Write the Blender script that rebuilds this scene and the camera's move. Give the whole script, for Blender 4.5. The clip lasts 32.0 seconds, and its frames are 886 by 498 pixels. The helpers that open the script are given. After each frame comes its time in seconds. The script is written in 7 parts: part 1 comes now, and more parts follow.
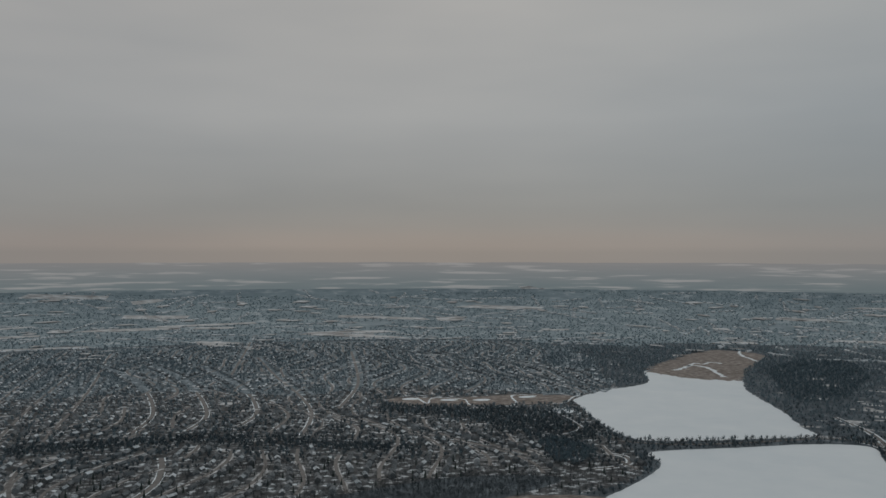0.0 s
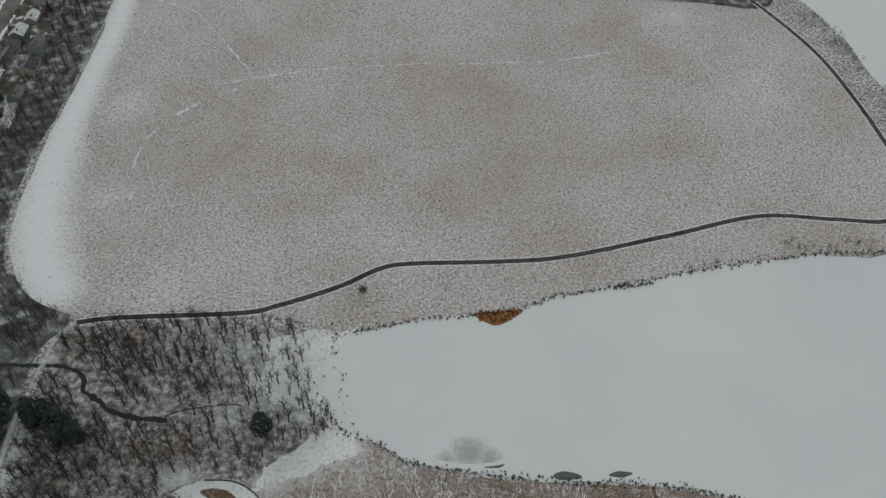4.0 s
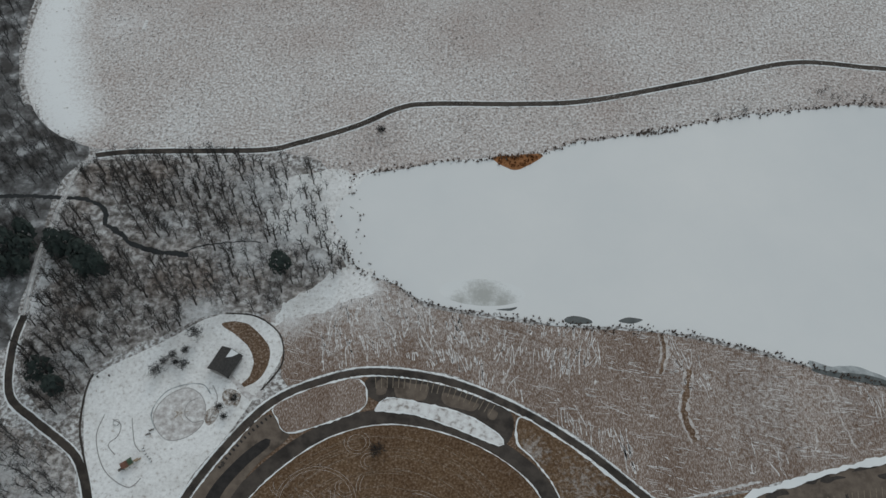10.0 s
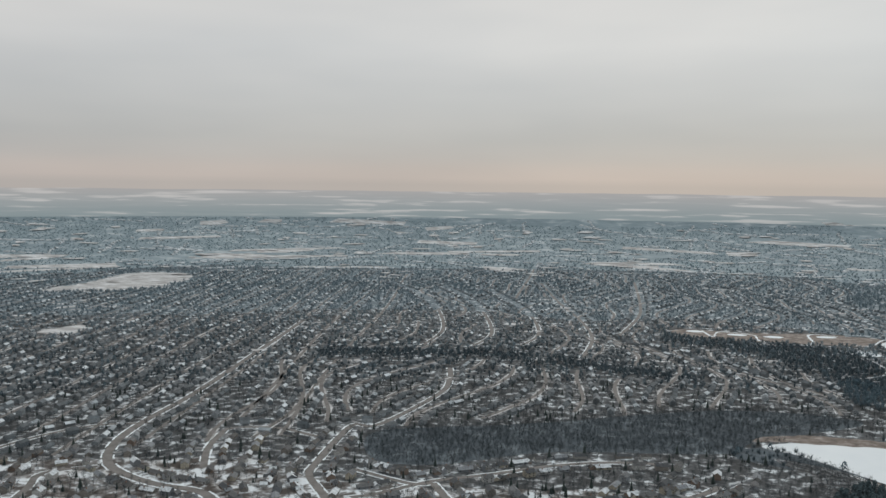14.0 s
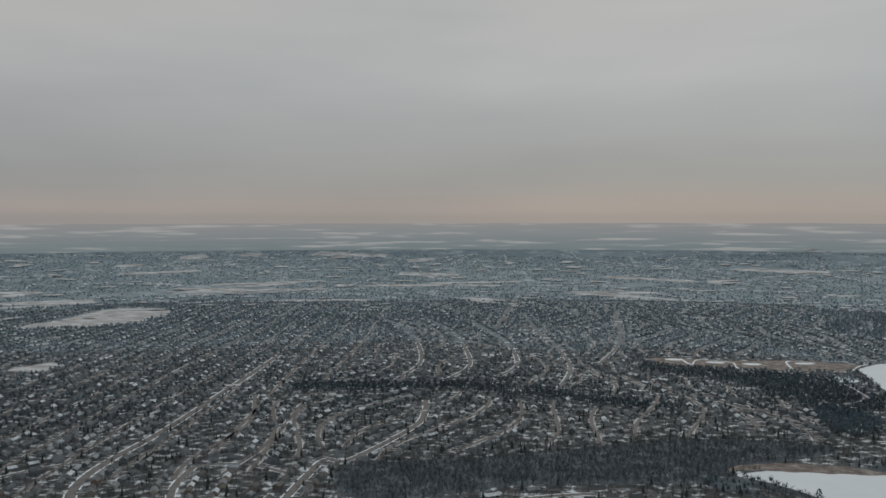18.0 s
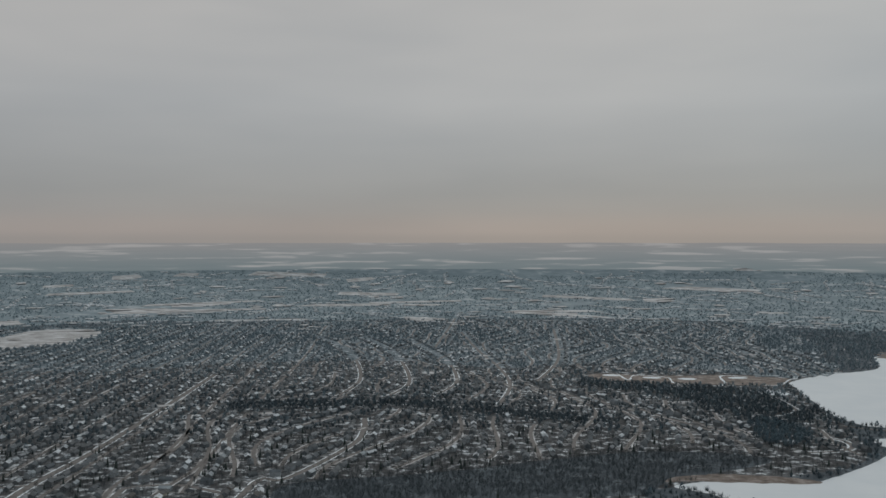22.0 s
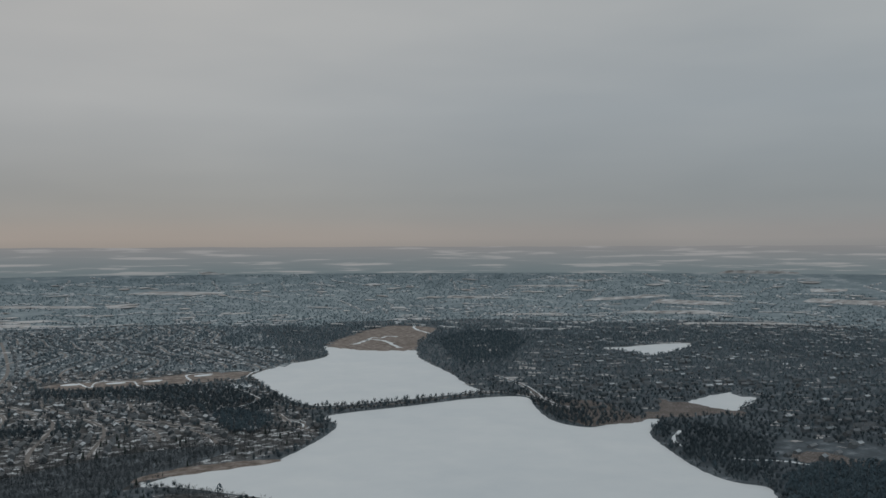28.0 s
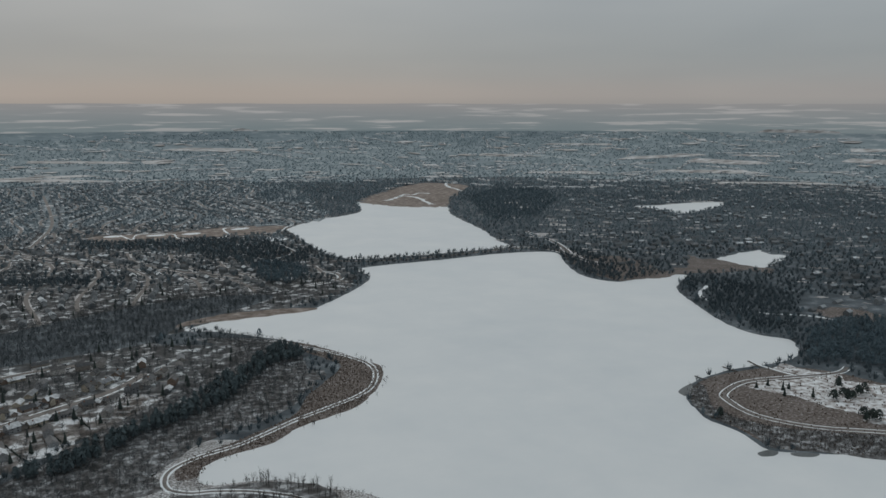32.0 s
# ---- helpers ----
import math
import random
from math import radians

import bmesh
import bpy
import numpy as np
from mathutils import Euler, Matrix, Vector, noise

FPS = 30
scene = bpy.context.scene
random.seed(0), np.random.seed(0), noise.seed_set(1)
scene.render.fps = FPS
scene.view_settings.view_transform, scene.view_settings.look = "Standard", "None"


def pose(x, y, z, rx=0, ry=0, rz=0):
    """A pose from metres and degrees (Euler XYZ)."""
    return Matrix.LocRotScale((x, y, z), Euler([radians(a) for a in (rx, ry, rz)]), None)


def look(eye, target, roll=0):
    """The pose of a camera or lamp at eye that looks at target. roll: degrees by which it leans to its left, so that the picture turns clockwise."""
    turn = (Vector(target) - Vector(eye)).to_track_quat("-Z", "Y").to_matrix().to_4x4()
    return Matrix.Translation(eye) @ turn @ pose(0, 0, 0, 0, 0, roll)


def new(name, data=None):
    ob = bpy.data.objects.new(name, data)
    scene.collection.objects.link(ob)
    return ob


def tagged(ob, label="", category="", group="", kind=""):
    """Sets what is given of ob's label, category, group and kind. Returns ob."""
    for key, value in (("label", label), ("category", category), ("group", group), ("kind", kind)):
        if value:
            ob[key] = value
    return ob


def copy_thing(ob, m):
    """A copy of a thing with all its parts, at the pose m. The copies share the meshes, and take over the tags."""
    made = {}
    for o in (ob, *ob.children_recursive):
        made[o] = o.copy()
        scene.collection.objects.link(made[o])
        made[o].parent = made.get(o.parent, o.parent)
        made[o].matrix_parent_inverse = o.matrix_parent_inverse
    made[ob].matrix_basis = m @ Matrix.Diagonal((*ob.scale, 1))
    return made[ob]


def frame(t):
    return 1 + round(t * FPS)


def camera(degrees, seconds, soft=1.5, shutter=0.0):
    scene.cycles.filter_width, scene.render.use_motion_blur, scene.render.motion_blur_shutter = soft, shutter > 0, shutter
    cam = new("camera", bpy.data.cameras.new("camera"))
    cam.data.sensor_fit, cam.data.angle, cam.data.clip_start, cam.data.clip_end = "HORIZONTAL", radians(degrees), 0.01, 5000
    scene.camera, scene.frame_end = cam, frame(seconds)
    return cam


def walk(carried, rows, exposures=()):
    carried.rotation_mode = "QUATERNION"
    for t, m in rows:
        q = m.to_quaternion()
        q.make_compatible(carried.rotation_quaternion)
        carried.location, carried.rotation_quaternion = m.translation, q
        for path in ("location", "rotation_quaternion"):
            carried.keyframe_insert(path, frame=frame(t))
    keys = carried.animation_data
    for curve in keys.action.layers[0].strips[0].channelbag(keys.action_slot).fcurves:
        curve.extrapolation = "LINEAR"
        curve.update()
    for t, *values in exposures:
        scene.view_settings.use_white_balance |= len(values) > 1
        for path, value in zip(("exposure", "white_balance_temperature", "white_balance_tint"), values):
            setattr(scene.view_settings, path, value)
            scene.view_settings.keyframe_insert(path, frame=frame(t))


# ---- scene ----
cam = camera(54.8, 32.0, soft=1.5)


def aim(x, y, z, yaw, pitch, roll):
    """A pose of the hovering camera: its place, degrees to the left, up, and of lean."""
    a, b = radians(yaw), radians(pitch)
    eye = Vector((x, y, z))
    return look(eye, eye + 100 * Vector((-math.sin(a) * math.cos(b), math.cos(a) * math.cos(b), math.sin(b))), roll)


# seconds, place, yaw, pitch, roll
TURNS = [
    (0, -6.7, 0.9, 352.8, -9.83, 0.24, 0.06),
    (0.5, -7.7, 0.3, 351.4, -9.49, -2.99, 0.27),
    (1, -8.1, -0.1, 350.2, -8.06, -7.91, 0.49),
    (1.5, -7.8, -0.7, 349.6, -6.41, -14.08, 0.51),
    (2, -7.0, -1.8, 349.4, -5.16, -20.80, 0.65),
    (2.5, -6.0, -3.1, 349.2, -4.39, -27.44, 0.83),
    (3, -4.7, -4.4, 348.3, -3.10, -34.07, 0.78),
    (3.5, -3.4, -5.9, 346.5, -1.00, -40.52, 0.66),
    (4, -2.4, -7.2, 344.9, 1.01, -46.99, 0.65),
    (4.5, -2.0, -7.1, 345.3, 2.22, -53.71, 0.66),
    (5, -1.7, -5.8, 347.1, 2.19, -60.41, 0.64),
    (5.4, -1.4, -4.8, 348.6, 2.15, -65.35, 0.63),
    (6, -1.1, -3.3, 350.8, 2.11, -66.20, 0.61),
    (6.5, -0.8, -2.0, 352.6, 2.07, -66.25, 0.59),
    (7, -0.5, -1.0, 353.3, 1.97, -66.42, 0.56),
    (7.5, -0.2, -0.4, 352.8, 1.84, -66.49, 0.46),
    (8, 0.0, -0.2, 352.0, 1.69, -66.55, 0.41),
    (8.5, 0.0, -0.0, 351.0, 1.36, -66.59, 0.45),
    (9, -0.0, 0.0, 349.9, 1.16, -66.61, 0.49),
    (9.5, -0.3, -0.1, 348.4, 0.98, -64.64, 0.47),
    (10, -1.3, -0.7, 346.3, 3.12, -58.30, 0.56),
    (10.5, -3.4, -2.4, 343.8, 5.52, -51.44, 0.85),
    (11, -6.3, -5.1, 341.0, 7.32, -44.45, 1.21),
    (11.5, -8.3, -7.2, 338.1, 8.84, -37.34, 1.56),
    (12, -7.9, -7.3, 335.8, 9.78, -30.59, 1.39),
    (12.5, -6.4, -6.0, 334.3, 9.91, -23.91, 1.11),
    (13, -5.6, -4.0, 333.5, 9.72, -17.31, 0.90),
    (13.5, -5.1, -1.9, 333.5, 9.39, -10.81, 0.73),
    (14, -3.9, -0.0, 334.2, 9.05, -4.29, 0.66),
    (14.5, -1.5, 1.4, 334.5, 12.88, -2.53, 0.70),
    (15, 1.9, 2.6, 334.4, 18.08, -2.51, 0.60),
    (15.5, 5.3, 3.9, 334.4, 20.68, -2.50, 0.51),
    (16, 8.6, 5.1, 334.3, 20.24, -2.48, 0.42),
    (16.5, 12.0, 6.4, 334.2, 16.84, -2.47, 0.33),
    (17, 14.6, 7.7, 333.9, 13.35, -2.42, 0.26),
    (17.5, 15.7, 9.2, 333.2, 8.85, -2.30, 0.09),
    (18, 16.1, 10.7, 332.1, 8.11, -2.15, -0.05),
    (18.5, 16.1, 12.0, 330.8, 7.58, -1.98, 0.01),
    (19, 16.2, 13.3, 329.4, 7.17, -1.81, 0.02),
    (19.5, 16.5, 14.4, 328.1, 6.82, -1.63, 0.01),
    (20, 16.5, 15.5, 326.8, 6.53, -1.44, -0.00),
    (20.5, 16.4, 16.3, 325.6, 6.26, -1.26, -0.02),
    (21, 16.3, 16.8, 324.2, 6.08, -1.07, -0.03),
    (21.5, 16.3, 16.9, 323.0, 5.83, -0.87, -0.08),
    (22, 16.3, 16.7, 322.0, 4.08, -0.72, -0.00),
    (22.5, 16.3, 16.5, 321.3, 3.49, -0.56, -0.08),
    (23, 16.2, 16.4, 320.6, 3.10, -0.38, -0.05),
    (23.5, 16.2, 16.4, 319.7, 2.63, -0.26, -0.15),
    (24, 16.2, 16.7, 318.9, 2.18, -0.29, -0.14),
    (24.5, 16.4, 17.4, 317.9, 1.67, -0.33, -0.09),
    (25, 16.9, 18.3, 316.5, 0.96, -0.35, -0.06),
    (25.5, 17.6, 19.5, 314.8, -3.40, -0.34, -0.00),
    (26, 18.1, 20.3, 313.0, -10.30, -0.32, -0.18),
    (26.5, 18.0, 19.9, 310.8, -16.83, -0.32, -0.31),
    (27, 17.4, 18.2, 308.4, -23.23, -0.30, -0.27),
    (27.5, 16.8, 16.6, 306.0, -28.63, -0.27, -0.24),
    (28, 16.2, 14.9, 303.6, -30.67, -0.25, -0.20),
    (28.5, 15.6, 13.2, 301.1, -30.87, -0.23, -0.16),
    (29, 15.1, 11.3, 299.6, -30.39, -0.21, -0.09),
    (29.5, 14.9, 9.6, 299.4, -29.96, -1.68, -0.07),
    (30, 14.7, 8.4, 299.4, -29.61, -7.95, -0.18),
    (30.5, 14.3, 7.7, 299.0, -29.38, -9.47, -0.11),
    (31, 13.9, 7.3, 298.4, -29.24, -9.53, 0.02),
    (31.5, 13.4, 7.0, 298.0, -28.95, -9.58, 0.00),
    (32, 13.0, 6.7, 297.9, -28.49, -9.67, 0.02),
]
EXPOSURES = [(0.0, -0.50, 6450, 10), (1.0, -0.27, 6450, 10), (2.0, 0.0, 6550, 10), (3.0, -0.05, 6600, 10), (4.0, -0.2, 6700, 10), (6.5, -0.06, 6740, 10), (9.5, -0.05, 6600, 10), (11.0, -0.16, 6300, 10), (12.0, 0.2, 6420, 10), (13.0, 0.61, 6430, 10), (13.7, 0.52, 6500, 10), (14.5, 0.2, 6520, 10), (17.0, -0.15, 6450, 10), (21.0, -0.2, 6430, 10), (25.0, -0.3, 6350, 10), (29.0, -0.37, 6370, 10), (30.0, -0.42, 6400, 10), (30.5, -0.17, 6440, 10), (32.0, -0.16, 6440, 10)]
walk(cam, [(t, aim(*row)) for t, *row in TURNS], EXPOSURES)

# ---- light: a closed winter overcast ----
world = bpy.data.worlds.new("overcast")
scene.world = world
world.use_nodes = True
wt = world.node_tree
wt.nodes.clear()


def wnode(kind, **values):
    n = wt.nodes.new(kind)
    for k, v in values.items():
        n.inputs[k].default_value = v
    return n


def ramp_of(n, stops):
    el = n.color_ramp.elements
    while len(el) > 1:
        el.remove(el[-1])
    el[0].position, el[0].color = stops[0][0], (*stops[0][1], 1)
    for p, c in stops[1:]:
        el.new(p).color = (*c, 1)
    return n


SUN_TURN, SUN_UP = -10.0, 28.0
tc = wnode("ShaderNodeTexCoord")
sep = wnode("ShaderNodeSeparateXYZ")
wt.links.new(tc.outputs["Generated"], sep.inputs[0])
sky_ramp = ramp_of(wnode("ShaderNodeValToRGB"), [
    (0.0, (0.30, 0.289, 0.286)), (0.008, (0.335, 0.313, 0.306)), (0.018, (0.332, 0.314, 0.309)), (0.032, (0.312, 0.312, 0.315)), (0.052, (0.306, 0.317, 0.325)), (0.10, (0.355, 0.37, 0.38)),
    (0.155, (0.415, 0.43, 0.438)), (0.28, (0.47, 0.472, 0.465)), (0.42, (0.50, 0.55, 0.58)), (1.0, (0.56, 0.62, 0.66))])
wt.links.new(sep.outputs["Z"], sky_ramp.inputs[0])
stretch = wnode("ShaderNodeMapping")
stretch.inputs["Scale"].default_value = (1.6, 1.6, 7.0)
wt.links.new(tc.outputs["Generated"], stretch.inputs[0])
cloud = wnode("ShaderNodeTexNoise", Scale=1.5, Detail=3.0, Roughness=0.5)
wt.links.new(stretch.outputs[0], cloud.inputs["Vector"])
cloud_ramp = ramp_of(wnode("ShaderNodeValToRGB"), [(0.3, (0.91, 0.925, 0.94)), (0.7, (1.07, 1.06, 1.05))])
wt.links.new(cloud.outputs[0], cloud_ramp.inputs[0])
tone = wt.nodes.new("ShaderNodeMix")
tone.data_type, tone.blend_type = "RGBA", "MULTIPLY"
tone.inputs["Factor"].default_value = 1.0
wt.links.new(sky_ramp.outputs[0], tone.inputs[6])
wt.links.new(cloud_ramp.outputs[0], tone.inputs[7])
side_ramp = ramp_of(wnode("ShaderNodeValToRGB"), [(0.0, (1.035, 1.0, 0.97)), (0.5, (1.01, 1.0, 0.985)), (1.0, (0.965, 1.0, 1.005))])
side_map = wnode("ShaderNodeMapRange")
side_map.inputs["From Min"].default_value, side_map.inputs["From Max"].default_value = -0.55, 0.85
wt.links.new(sep.outputs["X"], side_map.inputs[0])
wt.links.new(side_map.outputs[0], side_ramp.inputs[0])
tint = wt.nodes.new("ShaderNodeMix")
tint.data_type, tint.blend_type = "RGBA", "MULTIPLY"
tint.inputs["Factor"].default_value = 1.0
wt.links.new(tone.outputs[2], tint.inputs[6])
wt.links.new(side_ramp.outputs[0], tint.inputs[7])
clear = wt.nodes.new("ShaderNodeTexSky")
clear.sky_type, clear.sun_disc = "NISHITA", False
clear.sun_elevation, clear.sun_rotation = radians(SUN_UP), radians(-SUN_TURN)
veil = wt.nodes.new("ShaderNodeMix")
veil.data_type, veil.blend_type = "RGBA", "ADD"
veil.inputs["Factor"].default_value = 0.004
wt.links.new(tint.outputs[2], veil.inputs[6])
wt.links.new(clear.outputs[0], veil.inputs[7])
back = wnode("ShaderNodeBackground", Strength=1.0)
wt.links.new(veil.outputs[2], back.inputs[0])
out = wt.nodes.new("ShaderNodeOutputWorld")
wt.links.new(back.outputs[0], out.inputs[0])

sun = new("sun", bpy.data.lights.new("sun", "SUN"))
sun.data.energy, sun.data.angle, sun.data.color = 0.6, radians(25), (1.0, 0.93, 0.85)
sa, sb = radians(SUN_TURN), radians(SUN_UP)
sun.matrix_world = look((0, 0, 900), (900 * math.sin(sa) * math.cos(sb), -900 * math.cos(sa) * math.cos(sb), 900 - 900 * math.sin(sb)))


# ---- materials ----
def material(name, stops, scale, detail=6.0, rough=0.9, patch=None, patch_scale=0.02, fine=None, bump=0.0, bump_scale=None, stretch_xy=None, turn=0.0, metal=0.0, piece=0.0):
    """A surface of noise through a colour ramp; patch: a second ramp of large stains that multiplies it; fine: a third one, of grain; piece: how much each thing or piece differs."""
    m = bpy.data.materials.new(name)
    m.use_nodes = True
    nt = m.node_tree
    b = nt.nodes["Principled BSDF"]
    b.inputs["Roughness"].default_value, b.inputs["Metallic"].default_value = rough, metal
    b.inputs["Specular IOR Level"].default_value = 0.25
    co = nt.nodes.new("ShaderNodeTexCoord").outputs["Object"]
    if stretch_xy:
        mp = nt.nodes.new("ShaderNodeMapping")
        mp.inputs["Scale"].default_value, mp.inputs["Rotation"].default_value = (*stretch_xy, 1), (0, 0, radians(turn))
        nt.links.new(co, mp.inputs[0])
        co = mp.outputs[0]

    def layer(sc, st, det):
        n = nt.nodes.new("ShaderNodeTexNoise")
        n.inputs["Scale"].default_value, n.inputs["Detail"].default_value, n.inputs["Roughness"].default_value = sc, det, 0.62
        nt.links.new(co, n.inputs["Vector"])
        r = ramp_of(nt.nodes.new("ShaderNodeValToRGB"), st)
        nt.links.new(n.outputs[0], r.inputs[0])
        return n, r.outputs[0]

    n0, colour = layer(scale, stops, detail)
    for extra, sc in ((patch, patch_scale), (fine, scale * 9)):
        if extra:
            _, c = layer(sc, extra, 4.0)
            mx = nt.nodes.new("ShaderNodeMix")
            mx.data_type, mx.blend_type = "RGBA", "MULTIPLY"
            mx.inputs["Factor"].default_value = 1.0
            nt.links.new(colour, mx.inputs[6])
            nt.links.new(c, mx.inputs[7])
            colour = mx.outputs[2]
    if piece:
        inf = nt.nodes.new("ShaderNodeObjectInfo")
        r = ramp_of(nt.nodes.new("ShaderNodeValToRGB"), [(0, (1 - piece,) * 3), (1, (1 + piece,) * 3)])
        nt.links.new(inf.outputs["Random"], r.inputs[0])
        mx = nt.nodes.new("ShaderNodeMix")
        mx.data_type, mx.blend_type = "RGBA", "MULTIPLY"
        mx.inputs["Factor"].default_value = 1.0
        nt.links.new(colour, mx.inputs[6])
        nt.links.new(r.outputs[0], mx.inputs[7])
        colour = mx.outputs[2]
    nt.links.new(colour, b.inputs["Base Color"])
    if bump:
        bp = nt.nodes.new("ShaderNodeBump")
        bp.inputs["Strength"].default_value, bp.inputs["Distance"].default_value = bump, 0.4
        src = n0
        if bump_scale:
            src, _ = layer(bump_scale, [(0, (0, 0, 0)), (1, (1, 1, 1))], 4.0)
        nt.links.new(src.outputs[0], bp.inputs["Height"])
        nt.links.new(bp.outputs[0], b.inputs["Normal"])
    return m


ONE = (1.0, 1.0, 1.0)


def spotted(name, spots, m=None, tone=(0.66, 0.67, 0.67), ramp=((0.58, 0), (0.76, 0.45), (0.9, 0.95))):
    """Frozen brown lawn, or another ground, on which wind has left blotches of snow at the given places (x, y, size, strength)."""
    m = m or material(name, [(0.37, (0.076, 0.044, 0.022)), (0.52, (0.136, 0.083, 0.045)), (0.70, (0.25, 0.195, 0.15))], 1.1, detail=10, patch=[(0.35, (0.76, 0.72, 0.7)), (0.62, ONE)], patch_scale=0.035, bump=0.4)
    nt = m.node_tree
    b = nt.nodes["Principled BSDF"]
    base = b.inputs["Base Color"].links[0].from_socket
    co = nt.nodes.new("ShaderNodeTexCoord").outputs["Object"]
    total = None
    for x, y, size, most in spots:
        d = nt.nodes.new("ShaderNodeVectorMath")
        d.operation = "DISTANCE"
        nt.links.new(co, d.inputs[0])
        d.inputs[1].default_value = (x, y, 0.3)
        r = nt.nodes.new("ShaderNodeMapRange")
        r.inputs["From Min"].default_value, r.inputs["From Max"].default_value = size * 1.7, 0
        r.inputs["To Max"].default_value = most
        nt.links.new(d.outputs["Value"], r.inputs[0])
        if total is None:
            total = r.outputs[0]
        else:
            a = nt.nodes.new("ShaderNodeMath")
            a.operation = "MAXIMUM"
            nt.links.new(total, a.inputs[0])
            nt.links.new(r.outputs[0], a.inputs[1])
            total = a.outputs[0]
    n = nt.nodes.new("ShaderNodeTexNoise")
    n.inputs["Scale"].default_value, n.inputs["Detail"].default_value, n.inputs["Roughness"].default_value = 0.5, 12.0, 0.82
    nt.links.new(co, n.inputs["Vector"])
    a = nt.nodes.new("ShaderNodeMath")
    nt.links.new(total, a.inputs[0])
    nt.links.new(n.outputs[0], a.inputs[1])
    edge = ramp_of(nt.nodes.new("ShaderNodeValToRGB"), [(q, (v, v, v)) for q, v in ramp])
    nt.links.new(a.outputs[0], edge.inputs[0])
    mx = nt.nodes.new("ShaderNodeMix")
    mx.data_type = "RGBA"
    nt.links.new(edge.outputs[0], mx.inputs[0])
    nt.links.new(base, mx.inputs[6])
    mx.inputs[7].default_value = (*tone, 1)
    nt.links.new(mx.outputs[2], b.inputs["Base Color"])
    return m


SNOW = material("snow", [(0.3, (0.70, 0.73, 0.74)), (0.7, (0.80, 0.82, 0.82))], 0.05, patch=[(0.35, (0.93, 0.94, 0.95)), (0.65, ONE)], patch_scale=0.012, bump=0.15, bump_scale=0.6)
ICE = material("lake_snow", [(0.3, (0.645, 0.668, 0.674)), (0.7, (0.705, 0.718, 0.715))], 0.012, rough=0.8, patch=[(0.3, (0.95, 0.96, 0.97)), (0.6, ONE)], patch_scale=0.004)
GROUND = material("wooded_ground", [(0.42, (0.070, 0.086, 0.097)), (0.56, (0.115, 0.136, 0.149)), (0.68, (0.25, 0.276, 0.292))], 0.035, detail=9, patch=[(0.35, (0.7, 0.71, 0.73)), (0.65, ONE)], patch_scale=0.004)
LITTER = material("snowy_leaf_litter", [(0.36, (0.13, 0.112, 0.10)), (0.48, (0.33, 0.32, 0.315)), (0.58, (0.68, 0.70, 0.71))], 0.55, detail=10, patch=[(0.34, (0.5, 0.47, 0.45)), (0.48, (0.85, 0.84, 0.83)), (0.62, ONE)], patch_scale=0.045)
DARK_LITTER = material("dark_leaf_litter", [(0.40, (0.075, 0.072, 0.07)), (0.53, (0.19, 0.192, 0.195)), (0.65, (0.52, 0.54, 0.55))], 0.11, detail=9, patch=[(0.36, (0.5, 0.49, 0.48)), (0.60, ONE)], patch_scale=0.02)
FIELD_GRASS = material("snowed_prairie", [(0.36, (0.29, 0.25, 0.228)), (0.49, (0.49, 0.466, 0.452)), (0.63, (0.72, 0.735, 0.742))], 0.75, detail=10, patch=[(0.36, (0.84, 0.785, 0.765)), (0.47, (0.93, 0.905, 0.895)), (0.60, ONE)], patch_scale=0.012, bump=0.4)
PRAIRIE_GRASS = material("streaked_prairie", [(0.38, (0.135, 0.090, 0.063)), (0.51, (0.232, 0.178, 0.147)), (0.69, (0.54, 0.522, 0.51))], 2.7, detail=10, patch=[(0.34, (0.74, 0.67, 0.62)), (0.5, (0.95, 0.93, 0.92)), (0.64, (1.12, 1.13, 1.14))], patch_scale=0.035, bump=0.5, stretch_xy=(1.0, 0.32), turn=12)
LAWN = material("frozen_lawn", [(0.38, (0.082, 0.050, 0.030)), (0.52, (0.15, 0.098, 0.064)), (0.68, (0.29, 0.245, 0.21))], 1.0, detail=10, patch=[(0.35, (0.75, 0.70, 0.67)), (0.5, ONE), (0.66, (1.3, 1.32, 1.35))], patch_scale=0.03, bump=0.4)
MEADOW_GRASS = material("tan_meadow_grass", [(0.36, (0.125, 0.10, 0.085)), (0.5, (0.21, 0.172, 0.148)), (0.66, (0.36, 0.32, 0.29))], 0.06, detail=8, patch=[(0.35, (0.8, 0.78, 0.76)), (0.62, ONE)], patch_scale=0.01)
SHORE = material("reeds_and_brush", [(0.38, (0.088, 0.071, 0.062)), (0.54, (0.165, 0.14, 0.127)), (0.68, (0.38, 0.372, 0.368))], 0.35, detail=9, patch=[(0.36, (0.7, 0.68, 0.66)), (0.62, ONE)], patch_scale=0.03)
ASPHALT = material("worn_asphalt", [(0.35, (0.034, 0.028, 0.024)), (0.6, (0.064, 0.053, 0.045))], 0.2, detail=9, patch=[(0.38, (0.6, 0.6, 0.6)), (0.5, ONE)], patch_scale=0.05, rough=0.7)
LOT = material("dry_parking_asphalt", [(0.35, (0.092, 0.072, 0.057)), (0.6, (0.142, 0.114, 0.091))], 0.25, detail=9, patch=[(0.35, (0.5, 0.49, 0.49)), (0.43, ONE)], patch_scale=0.05, rough=0.7)
STREET = material("salted_street", [(0.35, (0.125, 0.112, 0.102)), (0.6, (0.185, 0.168, 0.155))], 0.08, detail=6, rough=0.8)
WATER = material("dark_creek_water", [(0.3, (0.012, 0.014, 0.015)), (0.7, (0.026, 0.029, 0.030))], 0.2, rough=0.3)
